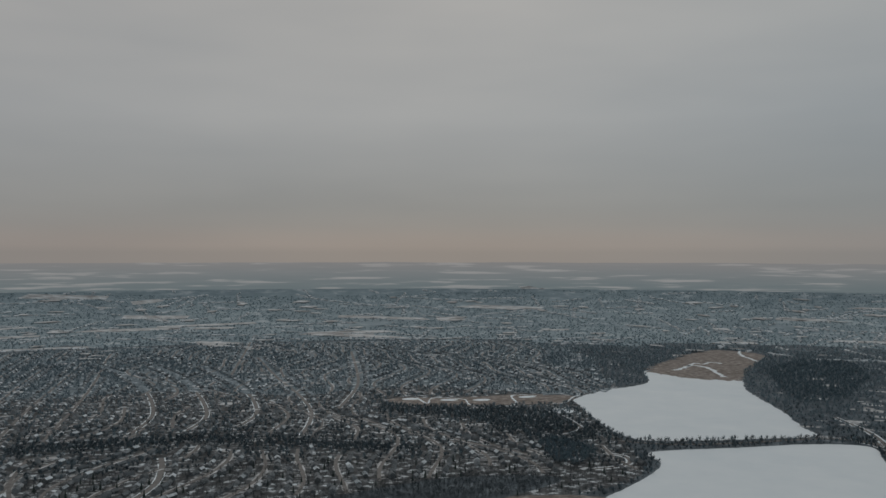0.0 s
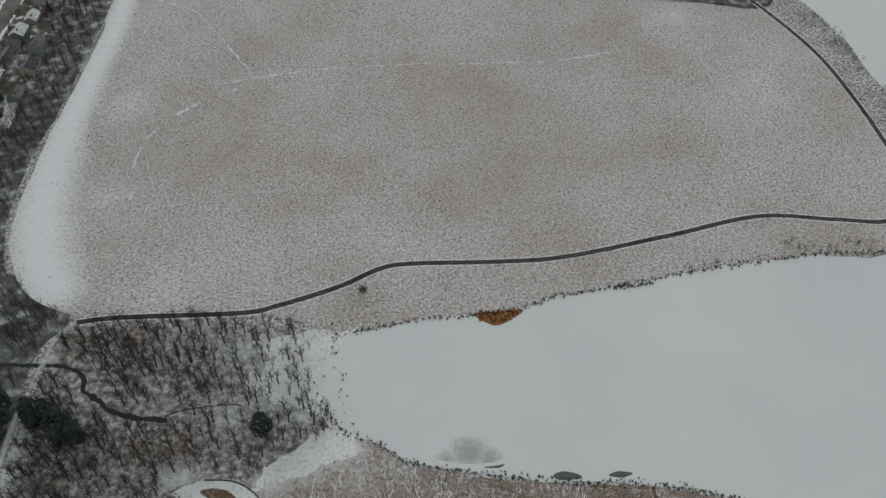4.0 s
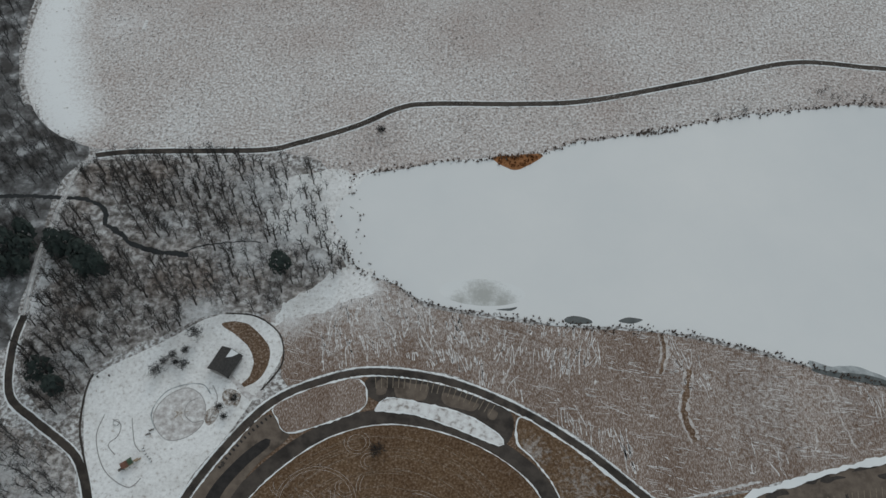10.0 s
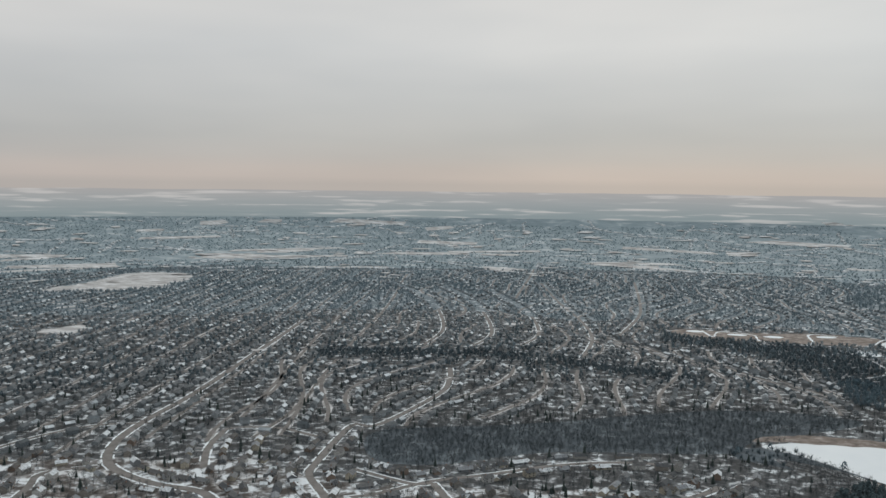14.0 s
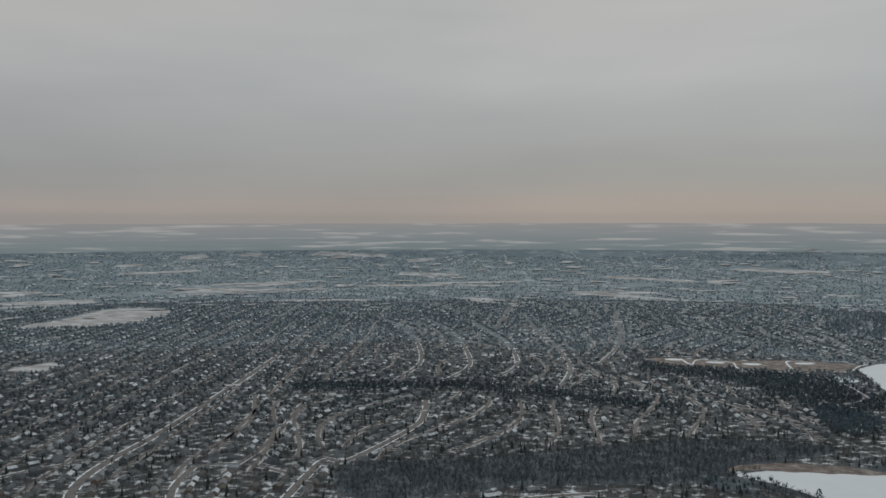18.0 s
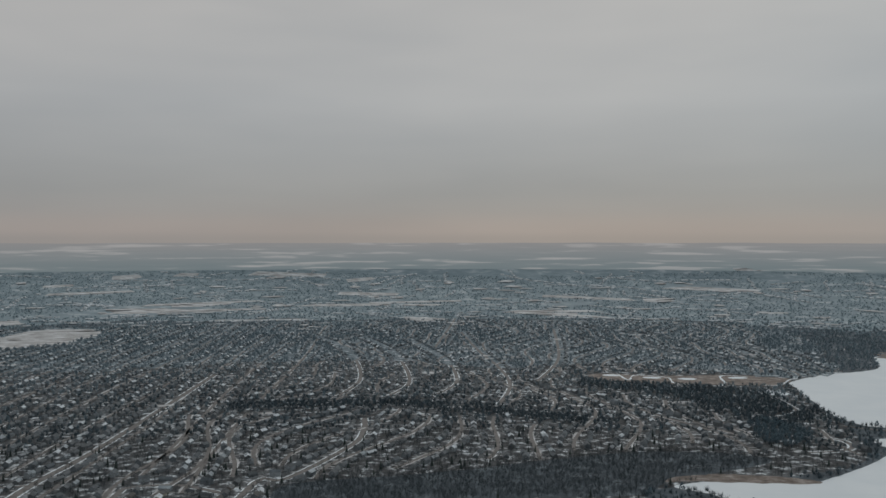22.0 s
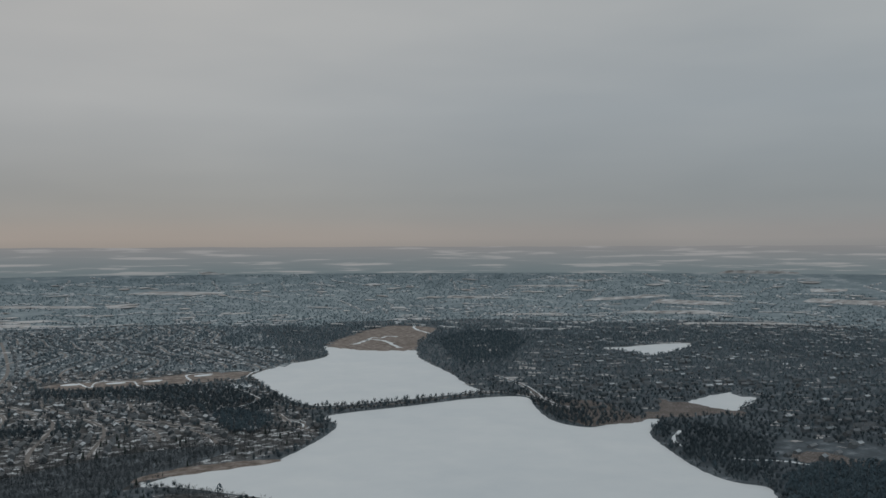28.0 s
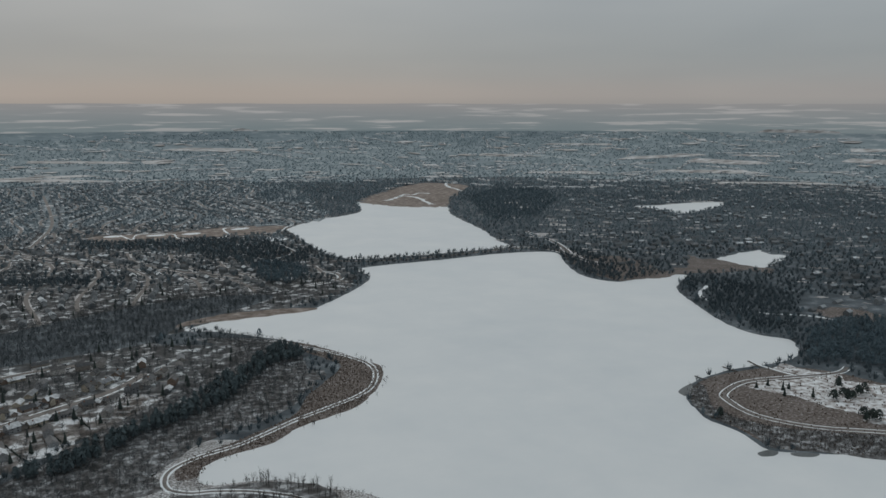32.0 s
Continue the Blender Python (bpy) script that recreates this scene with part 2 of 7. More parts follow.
REED = material("rusty_reeds", [(0.35, (0.20, 0.085, 0.03)), (0.65, (0.34, 0.16, 0.07))], 0.6, detail=6)
SLUSH = material("grey_slush", [(0.35, (0.22, 0.24, 0.245)), (0.65, (0.42, 0.45, 0.46))], 0.25, detail=6, rough=0.5)
PLAZA_SNOW = material("thin_snow_on_paving", [(0.36, (0.34, 0.32, 0.31)), (0.5, (0.50, 0.49, 0.485)), (0.66, (0.68, 0.69, 0.69))], 0.4, detail=8)
PLAZA_TAN = material("tan_paving_in_snow", [(0.40, (0.26, 0.22, 0.185)), (0.6, (0.52, 0.505, 0.49))], 0.7, detail=8)
CONCRETE_KERB = material("grey_kerb", [(0.35, (0.24, 0.235, 0.23)), (0.65, (0.36, 0.355, 0.35))], 0.8)
YARD = material("suburban_yard", [(0.45, (0.060, 0.062, 0.063)), (0.55, (0.15, 0.156, 0.16)), (0.615, (0.66, 0.69, 0.70))], 0.06, detail=10, patch=[(0.38, (0.6, 0.58, 0.57)), (0.6, ONE)], patch_scale=0.012)
BARE_YARD = material("half_bare_yards", [(0.44, (0.060, 0.047, 0.039)), (0.55, (0.15, 0.13, 0.117)), (0.64, (0.62, 0.63, 0.635))], 0.09, detail=9)
TRACK_SNOW = material("thin_track_snow", [(0.35, (0.32, 0.28, 0.25)), (0.65, (0.60, 0.585, 0.58))], 0.6, detail=6)
ISLAND_SNOW = material("dirty_island_snow", [(0.36, (0.30, 0.28, 0.26)), (0.46, (0.60, 0.60, 0.60)), (0.6, (0.72, 0.74, 0.74))], 0.35, detail=9)
PLAY_GRASS = material("trodden_lawn_snow", [(0.31, (0.40, 0.37, 0.345)), (0.42, (0.66, 0.67, 0.67)), (0.6, (0.77, 0.785, 0.785))], 0.6, detail=11, patch=[(0.34, (0.86, 0.85, 0.84)), (0.55, ONE)], patch_scale=0.06, bump=0.25)
LAWN_SNOW_B = material("patchy_point_snow", [(0.39, (0.20, 0.17, 0.152)), (0.49, (0.50, 0.49, 0.485)), (0.61, (0.74, 0.76, 0.77))], 0.12, detail=10)
LAWN_SNOW = material("snowy_rough_lawn", [(0.38, (0.15, 0.11, 0.08)), (0.5, (0.40, 0.38, 0.36)), (0.62, (0.70, 0.71, 0.71))], 0.7, detail=10, patch=[(0.38, (0.62, 0.56, 0.52)), (0.58, ONE)], patch_scale=0.08, bump=0.4)
LAWN_C = spotted("swirled_lawn", [(61, 88, 11.0, 0.17), (63, 86, 5.0, 0.2), (30, 116, 7.0, 0.2), (50, 104, 14.0, 0.13), (80, 85, 12.0, 0.12)])
ROUND_LAWN = spotted("round_lawn_grass", [(-14, 72, 6.0, 0.46), (-2, 77, 5.0, 0.32), (-13, 73, 14.0, 0.27), (-26, 74, 9.0, 0.24), (-57, 76, 16.0, 0.15), (-48, 58, 18.0, 0.11), (-32, 50, 20.0, 0.11), (-5, 48, 14.0, 0.12)])
DRIFT = [(-257, 604, 9.72), (-254, 564, 10.6), (-252, 525.8, 11.4), (-251, 487.5, 11.9), (-250, 450, 12.4), (-249, 414.67, 13), (-246, 374, 17.6), (-239, 333.5, 18.9), (-227, 299.5, 18.9), (-211, 272, 18.9)]
DRIFT = [(xa + (xb - xa) * u, ya + (yb - ya) * u, ra + (rb - ra) * u, 0.47) for (xa, ya, ra), (xb, yb, rb) in zip(DRIFT, DRIFT[1:]) for u in (0.0, 0.25, 0.5, 0.75)]
FIELD_TAN = spotted("tan_prairie", [(30, 440, 62, 0.26), (25, 385, 60, 0.28), (60, 500, 45, 0.2), (-168, 385, 55, 0.25), (-150, 500, 45, 0.2), (-60, 430, 60, 0.16), (110, 400, 50, 0.18)], FIELD_GRASS, (0.35, 0.298, 0.278), ((0.58, 0), (0.76, 0.42), (0.9, 0.62)))
FIELD_SNOW = spotted("drifted_prairie", DRIFT + [(-151, 278, 22, 0.2), (-101, 299, 22, 0.16), (-35, 318, 25, 0.16), (204, 474, 45, 0.2), (157, 533, 40, 0.16), (155, 561, 40, 0.2), (-189, 591, 30, 0.12), (-120, 588, 30, 0.2), (0, 580, 40, 0.18), (-215, 440, 26, 0.2), (-205, 350, 24, 0.22)], FIELD_TAN, (0.76, 0.785, 0.795), ((0.62, 0), (0.74, 0.5), (0.88, 0.97)))
SOFT_PRAIRIE = spotted("drifted_streaks", [(-54, 193, 13, 0.5), (-66, 184, 13, 0.42), (-80, 174, 11, 0.4), (-46, 190, 8, 0.45), (-41, 176, 16.2, 0.21), (-26, 182, 18, 0.19), (-5, 171, 21.6, 0.12), (26, 164, 28.8, 0.074), (102, 152, 28.8, 0.087), (131, 145, 32.4, 0.14), (161, 148, 28.8, 0.12), (184, 149, 18, 0.12), (-61, 164, 14.4, 0.12)], PRAIRIE_GRASS, (0.70, 0.71, 0.715), ((0.56, 0), (0.74, 0.5), (0.9, 0.92)))
WOOD_FLOOR = spotted("snowy_wood_floor", [(-170, 76, 16, 0.26), (-169, 53, 16, 0.26), (-154, 58, 14, 0.28), (-184, 94, 12, 0.24), (-146, 40, 14, 0.28), (-171, 115, 8, 0.2), (-128, 255, 16, 0.2), (-104, 242, 18, 0.22), (-140, 244, 12, 0.16), (-87, 220, 12, 0.3), (-107, 204, 14, 0.22), (-77, 227, 10, 0.4), (-208, 213, 8, 0.45), (-202, 186, 8, 0.45), (-200, 171, 7, 0.4), (-204, 232, 7, 0.3), (-170, 147, 10, 0.2), (-121, 171, 10, 0.26), (-149, 218, 10, 0.14), (-70, 205, 9, 0.25)], material("brushy_wood_floor", [(0.37, (0.10, 0.09, 0.082)), (0.50, (0.27, 0.26, 0.253)), (0.63, (0.58, 0.585, 0.585))], 0.30, detail=10, patch=[(0.36, (0.66, 0.575, 0.52)), (0.5, (0.95, 0.92, 0.90)), (0.64, (1.15, 1.15, 1.15))], patch_scale=0.03), (0.66, 0.68, 0.69), ((0.54, 0), (0.70, 0.55), (0.85, 0.9)))
STAINED_ICE = spotted("stained_lake_snow", [(7, 189, 8, 0.6), (-3, 185, 5, 0.5), (16, 186, 6, 0.55), (22, 183, 4, 0.5)], material("clean_lake_snow", [(0.3, (0.66, 0.688, 0.696)), (0.7, (0.685, 0.708, 0.71))], 0.05, rough=0.8), (0.30, 0.305, 0.285), ((0.62, 0), (0.8, 0.4), (0.98, 0.75)))
BARK_BED = material("dark_bark_bed", [(0.42, (0.03, 0.026, 0.024)), (0.55, (0.07, 0.062, 0.056)), (0.62, (0.5, 0.51, 0.51))], 0.9, detail=10, bump=0.4)
MOWN = material("mown_arc_grass", [(0.38, (0.12, 0.085, 0.055)), (0.62, (0.34, 0.30, 0.26))], 0.9, detail=8)
STREAK_SNOW = material("rippled_snow", [(0.36, (0.40, 0.375, 0.36)), (0.6, (0.70, 0.70, 0.70))], 0.5, detail=8)
DAMP = material("damp_asphalt", [(0.35, (0.030, 0.026, 0.024)), (0.65, (0.058, 0.049, 0.043))], 0.8, detail=8, rough=0.75)
WET = material("wet_black_asphalt", [(0.35, (0.014, 0.013, 0.013)), (0.65, (0.030, 0.027, 0.026))], 0.3, rough=0.75)
STALL = material("worn_stall_paint", [(0.38, (0.16, 0.13, 0.10)), (0.6, (0.24, 0.205, 0.16))], 0.8, detail=5)
POOL = material("open_pool_water", [(0.35, (0.075, 0.085, 0.085)), (0.65, (0.12, 0.13, 0.13))], 0.3, rough=0.35)
FAR_FIELD = material("far_snow_field", [(0.36, (0.24, 0.222, 0.21)), (0.5, (0.42, 0.405, 0.392)), (0.62, (0.60, 0.595, 0.59))], 0.03, detail=6, stretch_xy=(0.5, 1.0))
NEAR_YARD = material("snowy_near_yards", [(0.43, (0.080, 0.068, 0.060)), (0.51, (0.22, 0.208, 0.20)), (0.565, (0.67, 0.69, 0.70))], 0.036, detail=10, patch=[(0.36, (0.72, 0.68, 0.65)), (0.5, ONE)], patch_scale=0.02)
# the two far grounds have haze mixed into their base colours
FAR_YARD = material("hazed_far_yards", [(0.42, (0.105, 0.134, 0.149)), (0.55, (0.175, 0.206, 0.222)), (0.63, (0.56, 0.59, 0.60))], 0.05, detail=8)
FARMLAND = material("hazed_snow_farmland", [(0.38, (0.205, 0.252, 0.267)), (0.55, (0.265, 0.312, 0.327)), (0.68, (0.45, 0.472, 0.478))], 0.012, detail=9, patch=[(0.35, (0.8, 0.82, 0.84)), (0.62, ONE)], patch_scale=0.0016)
BARK = material("grey_bark", [(0.35, (0.05, 0.045, 0.041)), (0.65, (0.11, 0.10, 0.092))], 1.5, detail=4)
TUFT = material("dry_grass_tufts", [(0.35, (0.47, 0.44, 0.42)), (0.65, (0.64, 0.615, 0.60))], 0.05, detail=6)
BROWN_TUFT = material("brown_grass_tufts", [(0.35, (0.125, 0.097, 0.080)), (0.65, (0.23, 0.192, 0.167))], 0.05, detail=6)
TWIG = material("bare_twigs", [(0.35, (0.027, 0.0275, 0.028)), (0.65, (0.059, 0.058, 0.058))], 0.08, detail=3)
# these four twig colours carry painted haze, bluer and paler with distance
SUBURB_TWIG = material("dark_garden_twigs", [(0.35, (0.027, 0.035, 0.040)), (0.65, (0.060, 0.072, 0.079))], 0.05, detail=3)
FAR_TWIG = material("hazed_far_crowns", [(0.35, (0.052, 0.073, 0.086)), (0.65, (0.090, 0.118, 0.134))], 0.01, detail=3)
MID_TWIG = material("hazed_middle_crowns", [(0.35, (0.138, 0.182, 0.207)), (0.65, (0.20, 0.252, 0.28))], 0.006, detail=4)
RIDGE_TWIG = material("hazed_ridge_crowns", [(0.35, (0.235, 0.30, 0.328)), (0.65, (0.322, 0.392, 0.418))], 0.006, detail=4)
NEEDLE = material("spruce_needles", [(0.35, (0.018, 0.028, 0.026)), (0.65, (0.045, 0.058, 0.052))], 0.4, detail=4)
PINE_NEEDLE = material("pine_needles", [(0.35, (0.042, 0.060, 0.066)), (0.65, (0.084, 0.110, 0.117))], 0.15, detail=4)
# needles for distant trees, lightened and blued as painted haze
FAR_NEEDLE = material("hazed_spruce_needles", [(0.35, (0.058, 0.088, 0.106)), (0.65, (0.096, 0.134, 0.154))], 0.05, detail=4)


# ---- tools ----
def rise(x, y):
    """The height of the land: flat round the lakes, a low ridge at the rim shaped to fit the camera's horizon."""
    u = max((math.hypot(x, y) - 3400) / 1450, 0)
    return 140 * u * u


def smooth(pts, closed=False, step=6.0):
    """A Catmull-Rom line through the points."""
    n, res = len(pts), []
    for i in range(n if closed else n - 1):
        p = [Vector(pts[(i + k) % n] if closed else pts[min(max(i + k, 0), n - 1)]) for k in (-1, 0, 1, 2)]
        parts = max(2, int((p[2] - p[1]).length / step))
        for j in range(parts):
            t = j / parts
            q = 0.5 * (2 * p[1] + (p[2] - p[0]) * t + (2 * p[0] - 5 * p[1] + 4 * p[2] - p[3]) * t * t + (3 * p[1] - p[0] - 3 * p[2] + p[3]) * t ** 3)
            res.append((q.x, q.y))
    if not closed:
        res.append(tuple(pts[-1]))
    return res


def mesh_object(name, verts, faces, mat, parent=None, flat=True):
    me = bpy.data.meshes.new(name)
    me.from_pydata(verts, [], faces)
    me.materials.append(mat)
    me.update()
    if not flat:
        me.shade_smooth()
    ob = new(name, me)
    if parent:
        ob.parent = parent
    return ob


def ragged(line, amount, size, seed=0):
    """A line shifted by noise, for natural shores."""
    res = []
    for x, y in line:
        v = noise.noise_vector(Vector((x / size, y / size, seed)))
        w = noise.noise_vector(Vector((x / size * 3.1, y / size * 3.1, seed + 7)))
        res.append((x + amount * (v.x + 0.5 * w.x), y + amount * (v.y + 0.5 * w.y)))
    return res


def region(name, pts, z, mat, label, category="", rag=0.0, step=6.0, deep=0.4, kind="structure", parent=None, soft=True):
    """A slab with a smooth outline, its top at z above the land."""
    line = smooth(pts, True, step) if soft else [tuple(p) for p in pts]
    if rag:
        line = ragged(line, rag, 14)
    n = len(line)
    top = [(x, y, z + rise(x, y)) for x, y in line]
    bottom = [(x, y, q - deep) for x, y, q in top]
    from_fill = bmesh.new()
    vs = [from_fill.verts.new(p) for p in top]
    es = [from_fill.edges.new((vs[i], vs[(i + 1) % n])) for i in range(n)]
    bmesh.ops.triangle_fill(from_fill, edges=es, use_beauty=True, normal=(0, 0, 1))
    lows = [from_fill.verts.new(p) for p in bottom]
    for i in range(n):
        j = (i + 1) % n
        from_fill.faces.new((vs[i], lows[i], lows[j], vs[j]))
    bmesh.ops.recalc_face_normals(from_fill, faces=from_fill.faces)
    me = bpy.data.meshes.new(name)
    from_fill.to_mesh(me)
    from_fill.free()
    me.materials.append(mat)
    ob = new(name, me)
    if parent:
        ob.parent = parent
    else:
        tagged(ob, label, category, kind=kind)
    return ob


def ribbon(name, pts, width, z, mat, label="", closed=False, step=5.0, offset=0.0, deep=0.4, category="", parent=None, wobble=0.0, soft=True, gaps=False):
    """A strip of that width along a smooth line; offset shifts it to the left."""
    line = smooth(pts, closed, step) if soft else [tuple(p) for p in pts]
    n, verts, faces = len(line), [], []
    for i, (x, y) in enumerate(line):
        a, b = line[(i - 1) % n if closed else max(i - 1, 0)], line[(i + 1) % n if closed else min(i + 1, n - 1)]
        dx, dy = b[0] - a[0], b[1] - a[1]
        s = math.hypot(dx, dy) or 1
        nx, ny = -dy / s, dx / s
        w = max(0.06, width / 2 * (1 + wobble * (0.7 * noise.noise(Vector((x * 0.15, y * 0.15, 3 + offset))) + 0.7 * noise.noise(Vector((x * 0.7, y * 0.7, 5 + offset))))))
        off = offset + 0.28 * min(wobble, 1.6) * width * noise.noise(Vector((x * 0.9, y * 0.9, 11 + offset)))
        zz = z + rise(x, y)
        for k, q in ((off + w, zz), (off - w, zz), (off - w, zz - deep), (off + w, zz - deep)):
            verts.append((x + nx * k, y + ny * k, q))
    for i in range(n if closed else n - 1):
        a, b = 4 * i, 4 * ((i + 1) % n)
        if gaps and noise.noise(Vector((line[i][0] * 0.045, line[i][1] * 0.045, offset))) < -0.16:
            continue
        for k in range(3):
            faces.append((a + (k + 3) % 4, a + k, b + k, b + (k + 3) % 4))
    ob = mesh_object(name, verts, faces, mat, parent)
    if not parent:
        tagged(ob, label, category, kind="structure")
    return ob


def inside(x, y, poly):
    hit, j = False, len(poly) - 1
    for i in range(len(poly)):
        (xi, yi), (xj, yj) = poly[i], poly[j]
        if (yi > y) != (yj > y) and x < (xj - xi) * (y - yi) / (yj - yi) + xi:
            hit = not hit
        j = i
    return hit


# ---- the plan, in metres from the spot below the camera ----
LAKE_SOUTH = [(-70, 227), (-59, 208), (-50, 198), (-32, 192), (-21, 184), (13, 179), (52, 176), (86, 176), (116, 172), (153, 163), (194, 153)]
LAKE_EAST = [(671, 431), (631, 465), (600, 492), (609, 532), (608, 573), (632, 624), (660, 649), (698, 665), (751, 671), (809, 665), (856, 672), (906, 721), (891, 763), (897, 816), (935, 907), (1002, 1027), (1094, 1099), (1027, 1118), (947, 1113), (932, 1187), (977, 1298), (1025, 1400)]
LAKE_NORTH = [(940, 1438), (784, 1436), (615, 1429), (598, 1350), (544, 1278), (464, 1202), (411, 1169), (330, 1177), (238, 1143), (274, 1111), (316, 1060), (362, 992), (394, 902), (398, 858), (360, 796), (323, 761), (258, 737), (224, 713), (166, 697), (151, 675), (152, 653), (181, 646), (208, 635), (225, 609), (255, 584), (274, 536), (282, 482), (295, 442), (298, 385)]
LAKE_WEST = [(236, 320), (196, 317), (162, 310), (130, 303), (85, 290), (103, 293), (55, 283), (35, 274), (12, 269), (-19, 264), (-52, 255), (-68, 250)]
LAKE_UPPER = [(623, 1544), (618, 1674), (643, 1911), (657, 1976), (770, 2088), (891, 2152), (957, 2230), (1027, 2415), (1082, 2269), (1156, 2214), (1214, 2198), (1134, 2021), (1065, 1756), (1009, 1590), (982, 1502), (870, 1498), (768, 1501), (686, 1510)]
POND_EAST = [(1253, 1183), (1327, 1210), (1384, 1220), (1414, 1221), (1394, 1179), (1410, 1160), (1392, 1137), (1318, 1104), (1269, 1083), (1251, 1104), (1251, 1140)]
POND_NORTH = [(1702, 1935), (1772, 1920), (1876, 1922), (2000, 1891), (1936, 1821), (1799, 1765), (1699, 1739), (1714, 1832)]
MEADOW = [(212, 2020), (247, 2066), (393, 2046), (531, 2066), (636, 2043), (667, 2004), (614, 1927), (521, 1928), (371, 1934), (256, 1952)]
MARSH = [(1041, 2425), (1223, 2656), (1466, 2880), (1560, 2830), (1579, 2693), (1340, 2391), (1214, 2198), (1156, 2214), (1082, 2269)]
FIELD = [(-264, 611), (-182, 606), (-132, 596), (-93, 590), (-15, 590), (38, 580), (89, 580), (151, 577), (226, 566), (249, 514), (260, 456), (266, 406), (268, 379), (263, 364), (245, 347), (215, 347), (173, 348), (120, 331), (60, 313), (23, 307), (-23, 305), (-41, 300), (-64, 286), (-91, 273), (-110, 267), (-149, 266), (-187, 261), (-221, 272), (-240, 294), (-250, 320), (-256, 377), (-257, 441), (-258, 517)]
TRAIL_SOUTH = [(205, 604), (226, 569), (250, 513), (262, 456), (268, 406), (270, 379), (265, 361), (247, 345), (215, 345), (172, 346), (119, 329), (60, 311), (23, 306), (-23, 303), (-41, 299), (-63, 285), (-91, 272), (-110, 266), (-160, 262), (-179, 260), (-193, 257), (-200, 246), (-201, 233), (-203, 207), (-203, 189), (-200, 165), (-200, 149), (-194, 127), (-179, 116), (-160, 104), (-152, 93), (-145, 76), (-139, 60), (-130, 42)]
TRAIL_NORTH = [(318, 1043), (360, 973), (388, 913), (391, 868), (368, 818), (340, 792), (299, 773), (258, 755), (200, 724), (158, 712), (134, 698), (124, 679), (124, 659), (138, 645), (152, 641), (180, 626), (205, 604)]
OUTER_TRAIL = [(-117, 41), (-115, 68), (-109, 89), (-95, 114), (-80, 132), (-59, 143), (-39, 148), (-9, 146), (21, 136), (50, 120), (74, 102), (92, 88), (104, 77)]
CIRCLE = [(-92, 48), (-93, 66), (-85, 87), (-70, 105), (-52, 118), (-31, 124), (-8, 122), (14, 114), (31, 101), (38, 84), (36, 65), (29, 47)]
CREEK = [(-240, 228), (-220, 230), (-204, 230), (-191, 230), (-179, 224), (-177, 216), (-171, 213), (-161, 206), (-154, 204), (-145, 202), (-133, 202)]
CREEK_END = [(-135, 203.5), (-121, 209), (-100, 211)]
LOT_WEST = [(-115, 67), (-108, 87), (-95, 109), (-83, 125), (-71, 118), (-84, 102), (-94, 82), (-97, 63)]
LOT_NORTH = [(-41, 137), (-40, 146), (-24, 147), (-1, 142), (21, 133), (18, 118), (-3, 126), (-23, 130)]
ROAD_EAST = [(40, 76), (51, 71), (72, 69), (90, 71), (107, 73), (118, 74)]
ROAD_MID = [(78, 68), (72, 57), (70, 46)]
ROAD_SPUR = [(106, 70), (110, 58), (115, 45)]
LOT_EAST = [(105, 74), (112, 93), (119, 103), (134, 109), (147, 113), (167, 120), (189, 125), (223, 131), (209, 68), (178, 61), (157, 57), (137, 54), (127, 57), (118, 68)]
PRAIRIE = [(-50, 196), (-32, 191), (-21, 182), (13, 177), (52, 175), (86, 175), (116, 170), (153, 162), (194, 152), (225, 142), (223, 133), (189, 127), (147, 115), (120, 107), (88, 99), (74, 104), (51, 123), (21, 139), (-9, 149), (-39, 151), (-59, 146), (-76, 139), (-80, 149), (-83, 160), (-94, 171), (-83, 176), (-63, 187)]
PLAY_SNOW = [(-162, 131), (-158, 140), (-143, 150), (-129, 160), (-118, 169), (-103, 173), (-90, 169), (-81, 160), (-81, 149), (-88, 136), (-96, 118), (-108, 98), (-115, 77), (-119, 61), (-120, 41), (-130, 41), (-145, 81), (-154, 100)]
WOOD_NEAR = [(-199, 241), (-190, 253), (-142, 258), (-91, 258), (-77, 250), (-71, 233), (-56, 199), (-83, 178), (-95, 174), (-118, 171), (-132, 161), (-159, 143), (-163, 131), (-169, 116), (-188, 130), (-196, 149), (-200, 201)]
WOOD_SW = [(-258, 128), (-193, 114), (-162, 101), (-152, 86), (-142, 58), (-133, 38), (-230, 33)]
WOOD_W = [(-323, 295), (-233, 287), (-204, 270), (-196, 258), (-205, 242), (-206, 229), (-204, 195), (-204, 168), (-204, 148), (-273, 135)]
BELT_WEST = [(-230, 270), (-250, 310), (-261, 376), (-259, 440), (-268, 615), (-288, 627), (-299, 539), (-286, 415), (-291, 364), (-314, 332), (-366, 307), (-311, 231), (-215, 250), (-213, 262)]
BELT_NORTH = [(-264, 616), (-182, 610), (-132, 599), (-93, 593), (-15, 593), (38, 583), (89, 583), (151, 580), (226, 570), (232, 609), (185, 641), (119, 645), (-15, 625), (-89, 643), (-142, 639), (-167, 659), (-244, 671), (-291, 667)]
WOOD_PEN = [(-75, 672), (-18, 712), (39, 757), (78, 800), (152, 870), (254, 954), (277, 1007), (241, 1091), (339, 1012), (285, 812), (168, 742), (140, 714), (117, 692), (115, 660), (-63, 647)]
WOOD_BAND = [(-264, 1111), (-73, 1185), (220, 1318), (406, 1286), (234, 1161), (189, 1100), (-28, 1063), (-164, 990), (-245, 995)]
